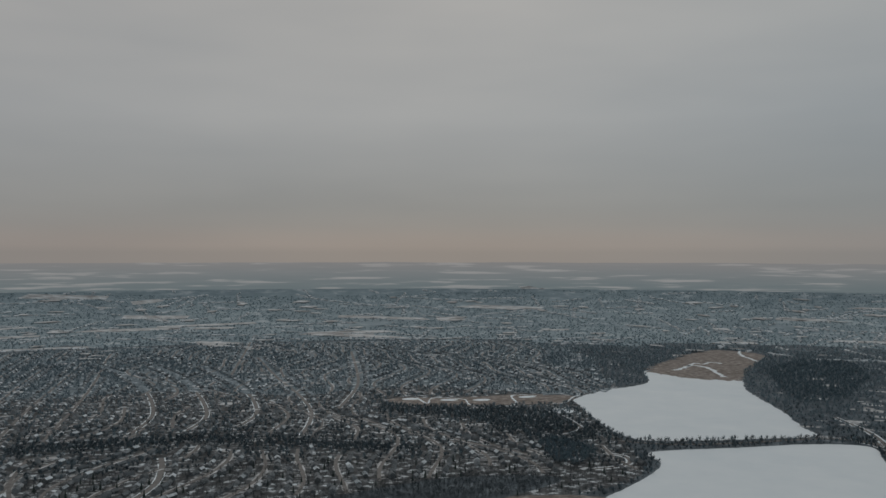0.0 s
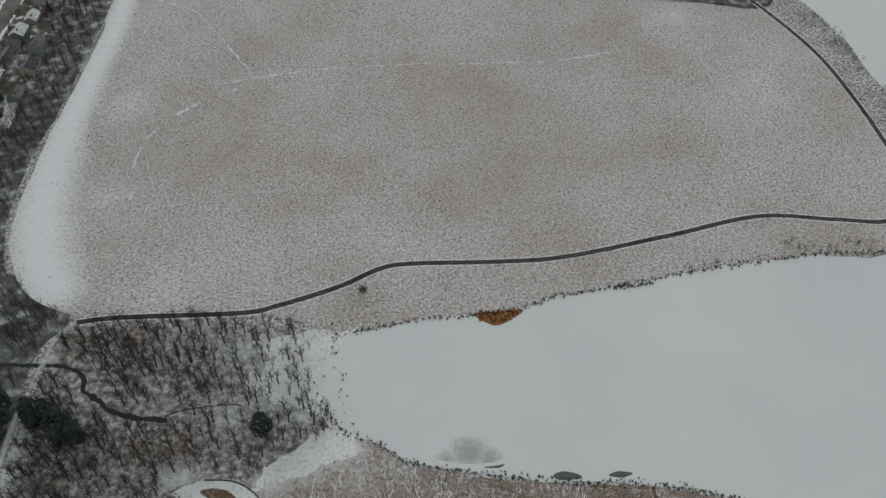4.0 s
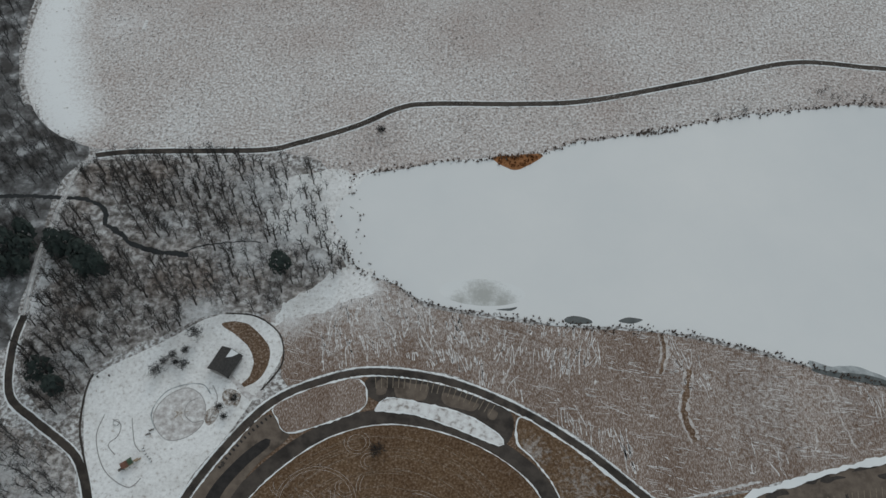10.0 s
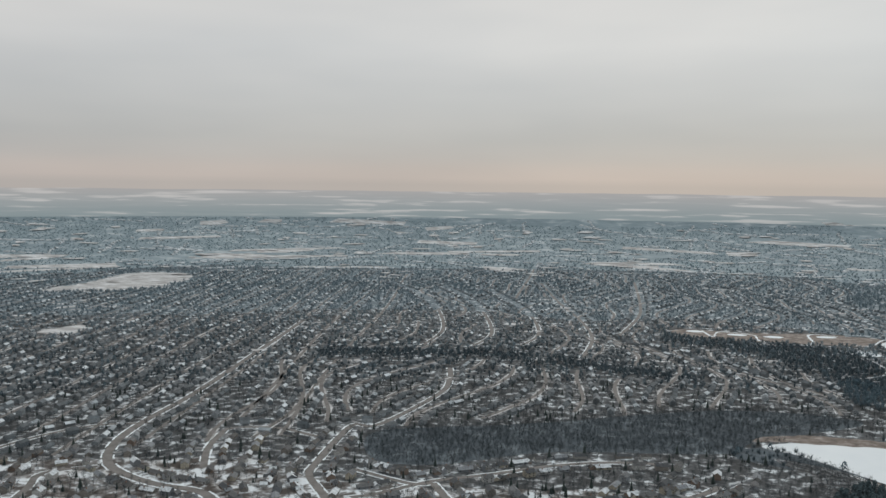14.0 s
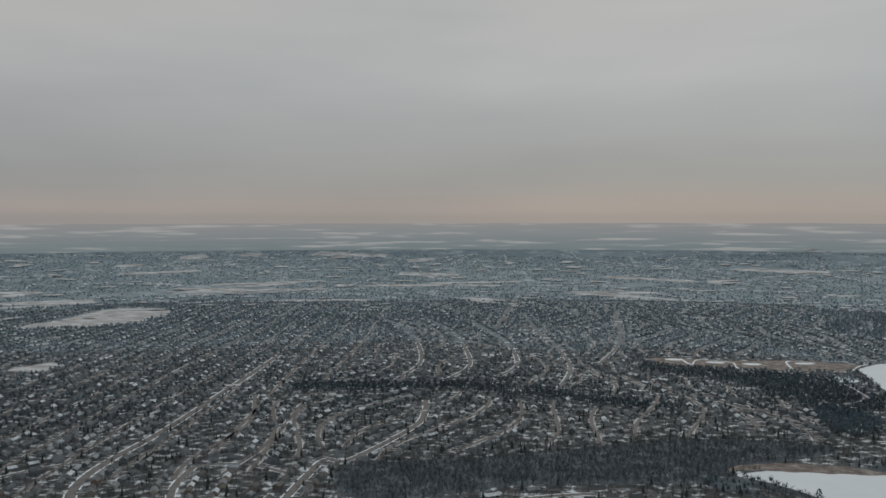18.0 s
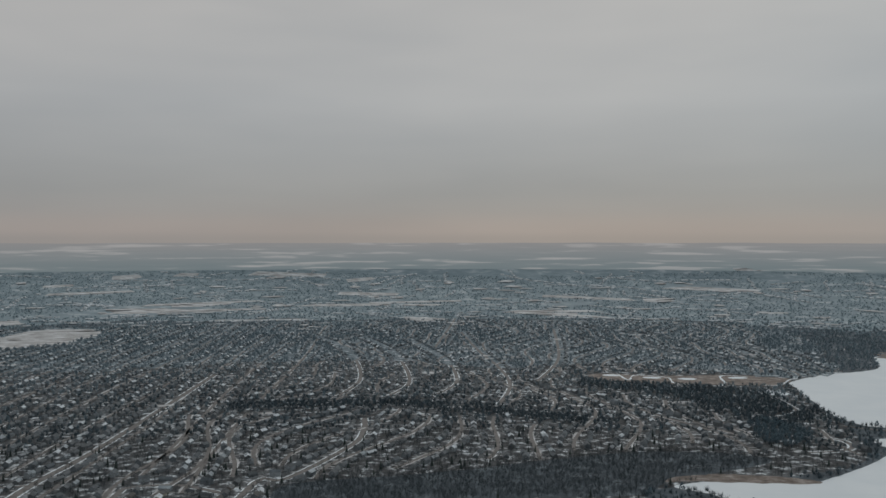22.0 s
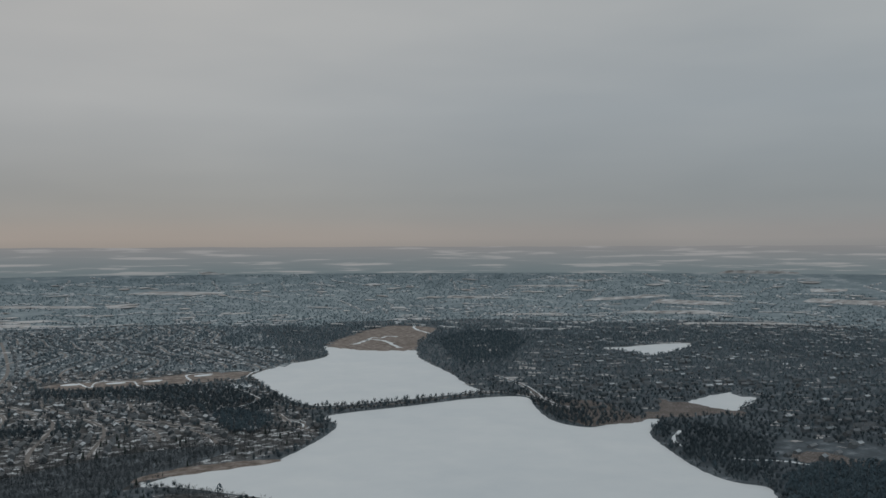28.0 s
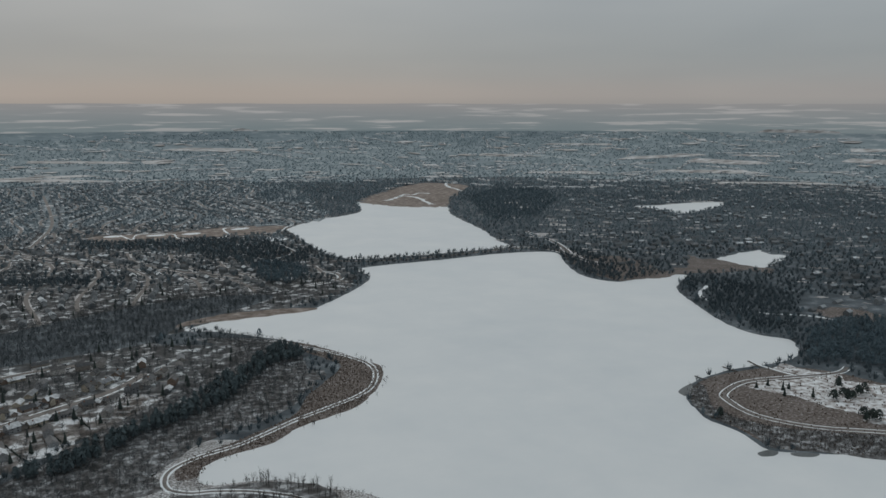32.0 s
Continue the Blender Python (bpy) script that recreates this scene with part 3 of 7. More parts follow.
STREET_A = [(-440, 215), (-392, 290), (-352, 377), (-339, 417), (-336, 483), (-337, 554), (-343, 617), (-339, 666), (-345, 749), (-361, 803), (-400, 849), (-462, 864), (-519, 892), (-557, 929), (-585, 996), (-598, 1093), (-605, 1320), (-664, 1988)]
STREET_B = [(-218, 700), (-231, 775), (-262, 853), (-303, 922), (-309, 965), (-311, 1077), (-306, 1136), (-272, 1145), (-220, 1330), (-218, 1436), (-232, 1528)]
STREET_C = [(-318, 684), (-248, 689), (-177, 709), (-128, 740), (-89, 780), (-25, 847), (35, 882), (97, 914), (136, 945), (158, 973)]
STREET_D = [(-89, 780), (-122, 850), (-160, 925)]
CAUSEWAY = [(597, 1523), (673, 1482), (801, 1469), (966, 1478), (1032, 1450), (1053, 1400)]
WET_PATCH = [(-101, 72), (-103, 77), (-100, 92), (-90, 107), (-81, 115), (-79, 112), (-87, 103), (-95, 90), (-98, 72)]
ISLAND_A = [(-80, 129), (-68, 137), (-49, 144), (-43, 142), (-41, 137), (-43, 130), (-62, 121), (-73, 118), (-78, 124)]
ISLAND_B = [(-37, 130), (-32, 136), (-19, 135), (1, 131), (16, 123), (17, 118), (2, 123), (-18, 129), (-33, 130)]
ISLAND_C = [(25, 131), (36, 126), (50, 117), (74, 99), (92, 87), (101, 77), (91, 74), (63, 72), (50, 75), (46, 84), (40, 101), (31, 113), (24, 120)]
ISLAND_D = [(-110, 63), (-106, 65), (-99, 60), (-96, 41), (-99, 24), (-112, 24), (-113, 41)]
ISLAND_E = [(36, 43), (39, 54), (46, 61), (58, 64), (67, 60), (69, 53), (67, 44), (61, 29), (39, 28)]
ISLAND_F = [(77, 63), (90, 65), (103, 68), (108, 56), (113, 43), (116, 30), (72, 29)]
ISLAND_G = [(109, 68), (115, 63), (125, 55), (136, 52), (177, 59), (208, 65), (200, 27), (122, 24), (116, 48)]
LOT_ISLE_A = [(125, 96), (128, 91), (126, 84), (122, 82), (120, 88), (122, 93)]
LOT_ISLE_B = [(124, 70.5), (127, 73.5), (131, 72), (137, 68), (134, 65.5), (128, 67)]
LOT_BANK = [(104, 76), (107, 80), (109, 88), (113, 97), (119, 104), (134, 109), (147, 114), (167, 120), (189, 125), (223, 131)]
LOT_BANK_S = [(127, 56), (135, 52), (157, 57), (178, 62), (209, 68)]
PARK = [(-116, 39), (-114, 66), (-107, 88), (-94, 113), (-79, 131), (-59, 142), (-39, 147), (-9, 145), (21, 135), (50, 119), (74, 101), (85, 98), (117, 105), (147, 114), (189, 126), (235, 133), (209, 15), (-116, 6)]
PLAY_PATH = [(-161, 139), (-162, 131), (-160, 115), (-155, 103), (-147, 86), (-139, 62), (-132, 47), (-126, 40)]
PLAZA = [(-130, 120), (-128, 129), (-120, 135), (-113, 133), (-109, 127), (-109, 119), (-115, 113), (-123, 112)]
SHELTER_PATH = [(-97, 138), (-92, 133), (-87, 133), (-88, 138)]
SNOW_MARGIN = [(-264, 616), (-258, 517), (-257, 441), (-256, 377), (-250, 320), (-240, 294), (-221, 272), (-196, 263), (-189, 272), (-205, 296), (-211, 337), (-221, 378), (-236, 405), (-241, 496), (-246, 599)]
FIELD_TRACK = [(-170, 457), (-140, 468), (-94, 480), (-40, 488), (15, 491), (69, 497), (113, 511)]
FIELD_TRACK_B = [(-229, 563), (-196, 548), (-175, 518), (-141, 472)]
FIELD_TRACK_C = [(-188, 318), (-191, 350), (-197, 382), (-194, 405), (-185, 423), (-170, 440), (-148, 456)]
REED_PATCH = [(9, 269), (18, 271), (34, 273), (31, 268), (22, 263), (15, 264)]
POOL_A = [(44, 179), (48, 181), (55, 180), (57, 178), (52, 177), (46, 177)]
POOL_B = [(69, 180), (74, 182), (80, 181), (75, 179), (70, 179)]
POOL_C = [(13, 182), (18, 183), (23, 184), (20, 182)]
POOL_D = [(153, 162), (163, 161), (178, 160), (186, 157), (185, 155), (170, 157), (154, 160)]
SLUSH_D = [(152, 166), (161, 164), (174, 164), (186, 159), (186, 157), (163, 161), (153, 162)]
POOL_E = [(585, 491), (599, 491), (603, 484), (593, 480), (583, 484)]
POOL_F = [(641, 645), (662, 654), (670, 654), (638, 630), (636, 636)]
POOL_G = [(611, 477), (631, 465), (621, 462), (609, 470)]
EAST_DRIVE = [(747, 442), (727, 468), (680, 509), (657, 555), (664, 597), (680, 618), (728, 633), (784, 621), (841, 606), (870, 614)]
EAST_LAWN = [(656, 641), (698, 661), (760, 662), (816, 643), (841, 606), (853, 555), (857, 512), (728, 430), (676, 434), (634, 467), (608, 495), (615, 537), (614, 575), (636, 622)]
EAST_ROAD = [(987, 1499), (1032, 1450), (1041, 1383), (1026, 1291), (1030, 1237)]
EAST_ROAD_B = [(1135, 1666), (1105, 1511), (1043, 1367)]
BAY_REEDS = [(229, 1160), (268, 1167), (298, 1164), (354, 1163), (413, 1162), (435, 1177), (374, 1199), (308, 1203), (249, 1184)]
PEN_GRASS = [(329, 1033), (366, 987), (398, 920), (405, 854), (373, 794), (326, 752), (271, 731), (220, 705), (186, 690), (140, 671), (133, 681), (148, 710), (204, 736), (262, 769), (294, 817), (354, 882), (360, 915), (338, 993)]
STRIP_GRASS = [(-62, 645), (33, 655), (98, 655), (119, 638), (166, 634), (198, 623), (179, 614), (121, 624), (33, 632), (-37, 629)]
HOOK_A = [(464, 1597), (501, 1590), (557, 1638), (564, 1714), (559, 1799)]
HOOK_B = [(474, 1333), (515, 1342), (549, 1365), (556, 1409), (531, 1437)]
STREET_F = [(-321, 1736), (-311, 1945), (-380, 2270), (-486, 2569), (-641, 2850)]
STREET_G = [(-216, 1755), (-195, 1921), (-254, 2245), (-344, 2540), (-442, 2763)]
STREET_H = [(-121, 1773), (-89, 1929), (-128, 2219), (-217, 2514), (-311, 2781)]
STREET_I = [(7, 1670), (30, 1891), (4, 2144), (-60, 2482), (-130, 2937)]
STREET_J = [(85, 1917), (156, 2264), (179, 2634), (191, 3054)]
STREET_K = [(-186, 2508), (-179, 3133), (-179, 3687)]
STREET_L = [(-433, 926), (-458, 991), (-469, 1056), (-465, 1085), (-408, 1099), (-341, 1071)]
STREET_N = [(-443, 503), (-446, 551), (-441, 584), (-435, 608)]
STREET_O = [(-569, 714), (-588, 815), (-603, 872), (-556, 906)]
STREET_P = [(-537, 635), (-487, 646), (-411, 644), (-381, 683), (-336, 686)]
STREET_Q = [(-579, 720), (-491, 701), (-401, 700), (-370, 686)]
STREET_S = [(-268, 851), (-217, 878), (-161, 931), (-98, 966), (-33, 1008), (36, 1035), (105, 1041)]
STREET_T = [(-259, 954), (-186, 919), (-160, 925)]
STREET_U = [(-589, 1087), (-658, 1056), (-701, 989), (-725, 906)]
SNOW_FIELD_A = [(-1606, 2337), (-1600, 2605), (-1611, 2842), (-1527, 2931), (-1349, 2830), (-1322, 2529), (-1434, 2389)]
SNOW_FIELD_B = [(-1176, 1700), (-1169, 1765), (-1126, 1810), (-1092, 1685)]
SNOW_FIELD_C = [(148, 4006), (195, 3911), (264, 3992), (488, 4000), (291, 3836), (261, 3749), (233, 3909)]
SNOW_FIELD_D = [(-411, 3452), (-308, 3475), (-195, 3392), (-314, 3327)]
SNOW_FIELD_E = [(-1847, 3319), (-1724, 3476), (-1620, 3649), (-1448, 3681), (-1261, 3668), (-1167, 3533), (-1457, 3384), (-1643, 3307)]
SNOW_FIELD_F = [(3624, 3224), (3775, 3045), (3905, 2876), (3917, 3082), (3829, 3227)]
SNOW_FIELD_G = [(2006, 3480), (2101, 3485), (2184, 3391), (2072, 3385)]
SNOW_FIELD_H = [(2645, 2998), (2771, 2916), (2738, 2863), (2631, 2945)]
SNOW_FIELD_I = [(758, 4457), (974, 4436), (1166, 4295), (946, 4311)]
SNOW_FIELD_J = [(1252, 4910), (1407, 4641), (1602, 4474), (1354, 4433)]
SNOW_FIELD_K = [(2920, 2419), (3045, 2355), (3075, 2247), (2953, 2309)]
PALE_ROAD = [(713, 3832), (707, 3479), (625, 2868)]
PINES_A = [(1388, 2365), (1614, 2556), (1755, 2480), (1588, 2166), (1304, 1863), (1154, 1821), (1202, 1984)]
PINES_B = [(951, 737), (1039, 756), (1113, 734), (1149, 697), (950, 571), (909, 593), (890, 628), (849, 650)]
PINES_C = [(435, 1531), (486, 1559), (529, 1462), (464, 1360), (425, 1389)]
PINES_D = [(1036, 1059), (1115, 1060), (1137, 1005), (1132, 908), (948, 738), (907, 777), (943, 903)]
EAST_WOOD = [(982, 1502), (1074, 1428), (1073, 1315), (968, 1123), (941, 1182), (982, 1295), (1025, 1400)]
FRINGE = [(-91, 233), (-79, 245), (-66, 252), (-50, 255), (-65, 246), (-66, 227), (-56, 206), (-65, 208), (-78, 219), (-88, 225)]
DITCH = [(98.5, 158), (97, 149), (95, 141), (96, 133), (99, 125)]
DITCH_B = [(88, 174), (88.5, 166), (86, 155)]
GRASS_LINES = [[(149.5, 134), (149.5, 129), (148, 124)], [(159, 154), (160.5, 145), (161.5, 138), (166, 126)], [(180, 137), (182, 133), (184, 129)], [(27, 170), (22, 158), (17, 146)], [(100, 168), (100.5, 162), (98.5, 158)]]
GRASS_PATH = [(84, 99), (100, 103), (113, 107), (124, 110)]
TREE_ROW = [(-517, 1634), (-484, 1647), (-349, 1675), (-203, 1701), (-45, 1653), (68, 1593), (207, 1540), (201, 1492), (67, 1543), (-42, 1594), (-194, 1635), (-335, 1612), (-466, 1586), (-497, 1575)]
WOOD_MEADOW = [(184, 1985), (385, 1928), (572, 1842), (577, 1698), (600, 1629), (548, 1546), (455, 1527), (432, 1603), (357, 1783), (188, 1889)]
POINT_SNOW = [(714, 621), (746, 623), (780, 613), (830, 601), (824, 582), (843, 564), (843, 538), (757, 480), (733, 495), (744, 511), (741, 533), (737, 548), (738, 570), (726, 594)]
POINT_SNOW_B = [(817, 659), (816, 643), (825, 617), (802, 616), (799, 631), (791, 649)]
POINT_BRUSH = [(651, 639), (677, 653), (669, 633), (639, 596), (636, 576), (635, 553), (653, 521), (685, 491), (719, 454), (676, 425), (643, 459), (619, 480), (606, 498), (619, 533), (613, 565), (623, 604)]
POINT_PATH = [(788, 685), (788, 656), (790, 636), (793, 621)]
POINT_FIRS = [(721, 613), (737, 612), (739, 594), (748, 594), (726, 581), (797, 571), (782, 554), (762, 550), (771, 541), (783, 544), (796, 547), (804, 546), (738, 496), (747, 496), (744, 488), (750, 507), (622, 569), (748, 564), (797, 508)]
PINES_E = [(14, 735), (62, 764), (129, 808), (179, 846), (227, 903), (268, 938), (290, 975), (330, 1000), (340, 960), (329, 941), (294, 936), (254, 888), (216, 838), (176, 807), (131, 788), (73, 739), (38, 719)]
PEN_SNOW = [(186, 829), (243, 863), (290, 877), (325, 907), (335, 877), (297, 829), (269, 803), (216, 785), (179, 754), (164, 746), (136, 718), (120, 686), (114, 702), (137, 753), (164, 795)]
MARSH_A = [(1115, 2412), (1156, 2447), (1204, 2499), (1236, 2497), (1241, 2448), (1225, 2366), (1194, 2258)]
MARSH_B = [(1195, 2488), (1251, 2553), (1268, 2528), (1316, 2570), (1326, 2529)]
MARSH_C = [(1605, 2922), (1519, 2754), (1492, 2651), (1479, 2568)]
MEADOW_PATH = [(286, 2058), (299, 1979), (325, 2049), (393, 2019), (397, 1943), (473, 1912), (506, 1951), (517, 2038), (544, 2061), (581, 2039)]
MEADOW_PATH_B = [(584, 1929), (620, 1934), (663, 2005), (688, 2031)]
MEADOW_SNOW_A = [(547, 1848), (585, 1864), (607, 1831), (587, 1806), (557, 1816)]
TAN_SHORE = [(1243, 1249), (1235, 1203), (1257, 1190), (1258, 1105), (1276, 1069), (1240, 1043), (1222, 1077), (1158, 1085), (1131, 1101), (1084, 1118), (1127, 1163), (1148, 1151)]
POINT_MID = [(1079, 1433), (1060, 1336), (1108, 1310), (1118, 1241), (1086, 1152), (1107, 1124), (1047, 1100), (996, 1112), (955, 1115), (954, 1178), (976, 1263), (1039, 1399)]
EAST_LANE = [(991, 846), (992, 835), (1016, 816), (1038, 793), (1046, 764)]
EAST_LANE_B = [(1059, 1016), (1021, 991), (1002, 975), (985, 950), (982, 935)]
TOWN_CLEARING = [(1071, 818), (1108, 816), (1134, 788), (1129, 746), (1156, 730), (1122, 708), (1090, 727), (1086, 765), (1054, 784)]
TOWN_EAST = [(1053, 1660), (1285, 1810), (1659, 2219), (2105, 2410), (3105, 2100), (3207, 2002), (1092, 661), (1113, 734), (1028, 798), (1148, 900), (1308, 1055), (1250, 1056), (1152, 1109), (1096, 1151), (1000, 1161), (997, 1254), (1074, 1428), (1042, 1528)]
MEADOW_OVALS = [(268.7, 2044.1), (357.4, 2015.1), (435.3, 2003.1), (552.8, 2027.3)]
PLAY_BED = [(-110, 167), (-101, 168), (-92, 163), (-86, 155), (-86, 146), (-91, 139), (-97, 136), (-93, 142), (-92, 149), (-96, 156), (-104, 162)]
PLAY_EDGE = [(-109, 172), (-98, 172), (-90, 169), (-83, 163), (-80, 155), (-80, 148), (-83, 142), (-87, 136)]
PLAY_WALK = [(-102, 142), (-97, 138), (-90, 132)]
PLAY_BED_B = [(-103, 134), (-99, 136), (-95, 133), (-96, 128), (-101, 129)]
PLAY_BED_C = [(-109, 124), (-106, 128), (-103, 126), (-104, 121), (-107, 119)]
PLAY_ARC = [(-128, 116), (-131, 121), (-131, 126), (-128, 132), (-124, 135), (-118, 137), (-112, 137), (-108, 133)]
FRINGE_SNOW = [(-99, 231), (-88, 226), (-77, 229), (-76, 241), (-68, 251), (-57, 255), (-47, 260), (-56, 250), (-64, 237), (-66, 224), (-61, 208), (-53, 193), (-57, 193), (-56, 202), (-59, 208), (-70, 212), (-81, 212), (-93, 218), (-101, 221)]
SUBURB = [(-900, 150), (-420, 250), (-310, 330), (-268, 430), (-262, 560), (-262, 660), (-100, 665), (60, 790), (270, 960), (290, 1030), (190, 1110), (500, 1250), (590, 1440), (640, 1850), (850, 2200), (950, 3200), (0, 3390), (-1500, 3000), (-2600, 2100), (-1600, 900)]
LAKE = LAKE_SOUTH + [(290, 118), (440, 95), (660, 130), (800, 290)] + LAKE_EAST + LAKE_NORTH + LAKE_WEST

# ---- land ----
verts, faces = [(0, 0, 0)], []
RADII = [20, 60, 120, 200, 320, 480, 700, 1000, 1400, 1900, 2500, 3000, 3400] + [3400 + 1480 * k / 16 for k in range(1, 17)]
SEG = 144
for r in RADII:
    for k in range(SEG):
        a = 2 * math.pi * k / SEG
        x, y = r * math.cos(a), r * math.sin(a)
        verts.append((x, y, rise(x, y)))
for k in range(SEG):
    faces.append((0, 1 + k, 1 + (k + 1) % SEG))
for i in range(len(RADII) - 1):
    for k in range(SEG):
        a, b = 1 + i * SEG + k, 1 + i * SEG + (k + 1) % SEG
        faces.append((a, a + SEG, b + SEG, b))
tagged(mesh_object("ground", verts, faces, GROUND, flat=False), "dark wooded winter ground with patchy snow", "ground", kind="structure")

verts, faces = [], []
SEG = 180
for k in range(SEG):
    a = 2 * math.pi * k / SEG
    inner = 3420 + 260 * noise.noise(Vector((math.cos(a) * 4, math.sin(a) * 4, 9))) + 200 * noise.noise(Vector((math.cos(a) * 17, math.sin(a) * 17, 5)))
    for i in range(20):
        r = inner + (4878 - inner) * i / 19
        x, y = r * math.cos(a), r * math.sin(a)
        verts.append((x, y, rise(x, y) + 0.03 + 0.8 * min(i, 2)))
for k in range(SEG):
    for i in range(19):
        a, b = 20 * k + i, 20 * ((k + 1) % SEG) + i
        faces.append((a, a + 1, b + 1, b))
tagged(mesh_object("farmland", verts, faces, FARMLAND, flat=False), "far open country under thin snow, paled to imitate haze", "farmland", kind="structure")

# the farthest land, a glowing ring with haze and pale fields painted on
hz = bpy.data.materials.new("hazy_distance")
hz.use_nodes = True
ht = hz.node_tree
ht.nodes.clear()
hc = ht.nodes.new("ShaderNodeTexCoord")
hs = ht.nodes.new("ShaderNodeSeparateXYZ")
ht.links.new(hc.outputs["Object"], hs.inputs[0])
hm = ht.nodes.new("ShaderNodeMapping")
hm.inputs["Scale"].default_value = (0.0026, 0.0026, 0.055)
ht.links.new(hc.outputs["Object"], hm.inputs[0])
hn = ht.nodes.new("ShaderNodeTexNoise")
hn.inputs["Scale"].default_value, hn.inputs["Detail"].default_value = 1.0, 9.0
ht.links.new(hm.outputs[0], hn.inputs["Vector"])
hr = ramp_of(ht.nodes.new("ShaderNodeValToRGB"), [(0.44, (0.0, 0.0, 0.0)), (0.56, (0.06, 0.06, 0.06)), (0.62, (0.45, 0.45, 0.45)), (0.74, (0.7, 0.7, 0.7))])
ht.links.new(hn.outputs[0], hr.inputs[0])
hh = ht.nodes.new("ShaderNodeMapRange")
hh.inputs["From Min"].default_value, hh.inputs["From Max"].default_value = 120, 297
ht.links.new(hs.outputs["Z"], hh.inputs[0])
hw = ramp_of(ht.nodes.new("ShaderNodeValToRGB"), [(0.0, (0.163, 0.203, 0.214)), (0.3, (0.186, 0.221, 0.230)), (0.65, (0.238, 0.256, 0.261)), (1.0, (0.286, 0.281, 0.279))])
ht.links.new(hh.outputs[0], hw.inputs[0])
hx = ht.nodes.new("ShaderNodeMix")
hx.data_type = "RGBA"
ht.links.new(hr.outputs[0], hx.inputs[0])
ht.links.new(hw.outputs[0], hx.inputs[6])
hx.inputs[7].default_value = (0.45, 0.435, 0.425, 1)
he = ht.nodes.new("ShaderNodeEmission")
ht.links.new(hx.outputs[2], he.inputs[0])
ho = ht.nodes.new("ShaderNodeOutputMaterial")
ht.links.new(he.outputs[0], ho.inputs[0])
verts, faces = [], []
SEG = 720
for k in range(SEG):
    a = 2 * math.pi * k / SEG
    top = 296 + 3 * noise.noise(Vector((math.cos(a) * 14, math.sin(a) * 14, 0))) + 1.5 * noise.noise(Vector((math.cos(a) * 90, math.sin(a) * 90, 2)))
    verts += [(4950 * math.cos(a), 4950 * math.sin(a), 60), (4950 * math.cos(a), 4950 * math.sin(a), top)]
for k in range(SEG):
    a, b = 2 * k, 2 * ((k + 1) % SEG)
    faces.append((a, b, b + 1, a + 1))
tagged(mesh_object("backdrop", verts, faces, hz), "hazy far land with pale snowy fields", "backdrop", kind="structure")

# ---- water, fields and park ----
region("water_main_lake", LAKE, 0.10, ICE, "frozen lake under flat white snow", "lake", rag=2.2, step=7)
region("water_upper_lake", LAKE_UPPER, 0.10, ICE, "frozen upper lake under white snow", "lake", rag=6)
region("water_east_pond", POND_EAST, 0.10, ICE, "small frozen pond under white snow", "pond", rag=6)
region("water_north_pond", POND_NORTH, 0.10, ICE, "long frozen pond under white snow", "pond", rag=6)
region("meadow_strip", MEADOW, 0.12, MEADOW_GRASS, "tan winter meadow along the woods", "meadow", rag=5)
region("marsh", MARSH, 0.14, MEADOW_GRASS, "tan reed marsh at the head of the lake", "marsh", rag=22)
region("prairie_field", FIELD, 0.10, FIELD_SNOW, "wide prairie field dusted with snow", "field", rag=1.0)
region("prairie_strip", PRAIRIE, 0.10, SOFT_PRAIRIE, "brown mown prairie streaked with snow", "field", rag=0.8)
region("playground_lawn", PLAY_SNOW, 0.12, PLAY_GRASS, "snow-covered playground lawn", "lawn", rag=0.6)
region("park_ground", [(-460, 60), (-300, -60), (0, -80), (330, -20), (330, 420), (300, 560), (250, 690), (120, 760), (-60, 700), (-330, 690), (-345, 420)], 0.03, LITTER, "snowy rough ground round park and field", "ground")
region("suburb_yards", SUBURB, 0.04, YARD, "snowy suburban yards with brown grass", "yards", step=40)
region("bare_yards", [(-296, 340), (-294, 440), (-299, 540), (-302, 648), (-334, 650), (-336, 540), (-335, 440), (-344, 372), (-372, 310), (-352, 300)], 0.06, BARE_YARD, "brown half-bare yards behind the tree belt", "yards", rag=5)
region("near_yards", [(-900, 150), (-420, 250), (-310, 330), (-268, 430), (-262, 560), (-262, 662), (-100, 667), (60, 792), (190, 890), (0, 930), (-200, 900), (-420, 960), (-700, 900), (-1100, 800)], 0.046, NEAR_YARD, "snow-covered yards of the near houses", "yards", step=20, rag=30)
region("far_yards", [(-2600, 2100), (-1500, 3000), (0, 3390), (950, 3200), (850, 2250), (640, 2050), (300, 2250), (0, 2150), (-400, 2250), (-1200, 1950), (-1700, 1850), (-2100, 1600)], 0.24, FAR_YARD, "distant suburb yards, paled to imitate haze", "yards", step=30, rag=60)
for nm, poly in (("near", WOOD_NEAR), ("southwest", WOOD_SW), ("west", WOOD_W), ("field_west", BELT_WEST), ("field_north", BELT_NORTH), ("peninsula", WOOD_PEN), ("band", WOOD_BAND)):
    region("wood_floor_" + nm, poly, 0.05 + 0.006 * len(nm), WOOD_FLOOR if nm in ("near", "southwest") else GROUND if nm == "band" else DARK_LITTER, "snow-dusted leaf litter under bare trees", "wood floor", rag=2.0)
region("peninsula_grass", PEN_GRASS, 0.09, SHORE, "brown tall grass on the peninsula shore", "grass", rag=2.0)
region("strip_grass", STRIP_GRASS, 0.11, SHORE, "reddish brown grass strip by the field", "grass", rag=2.0)
region("bay_reeds", BAY_REEDS, 0.13, MEADOW_GRASS, "tan reeds at the head of the bay", "reeds", rag=4.0)
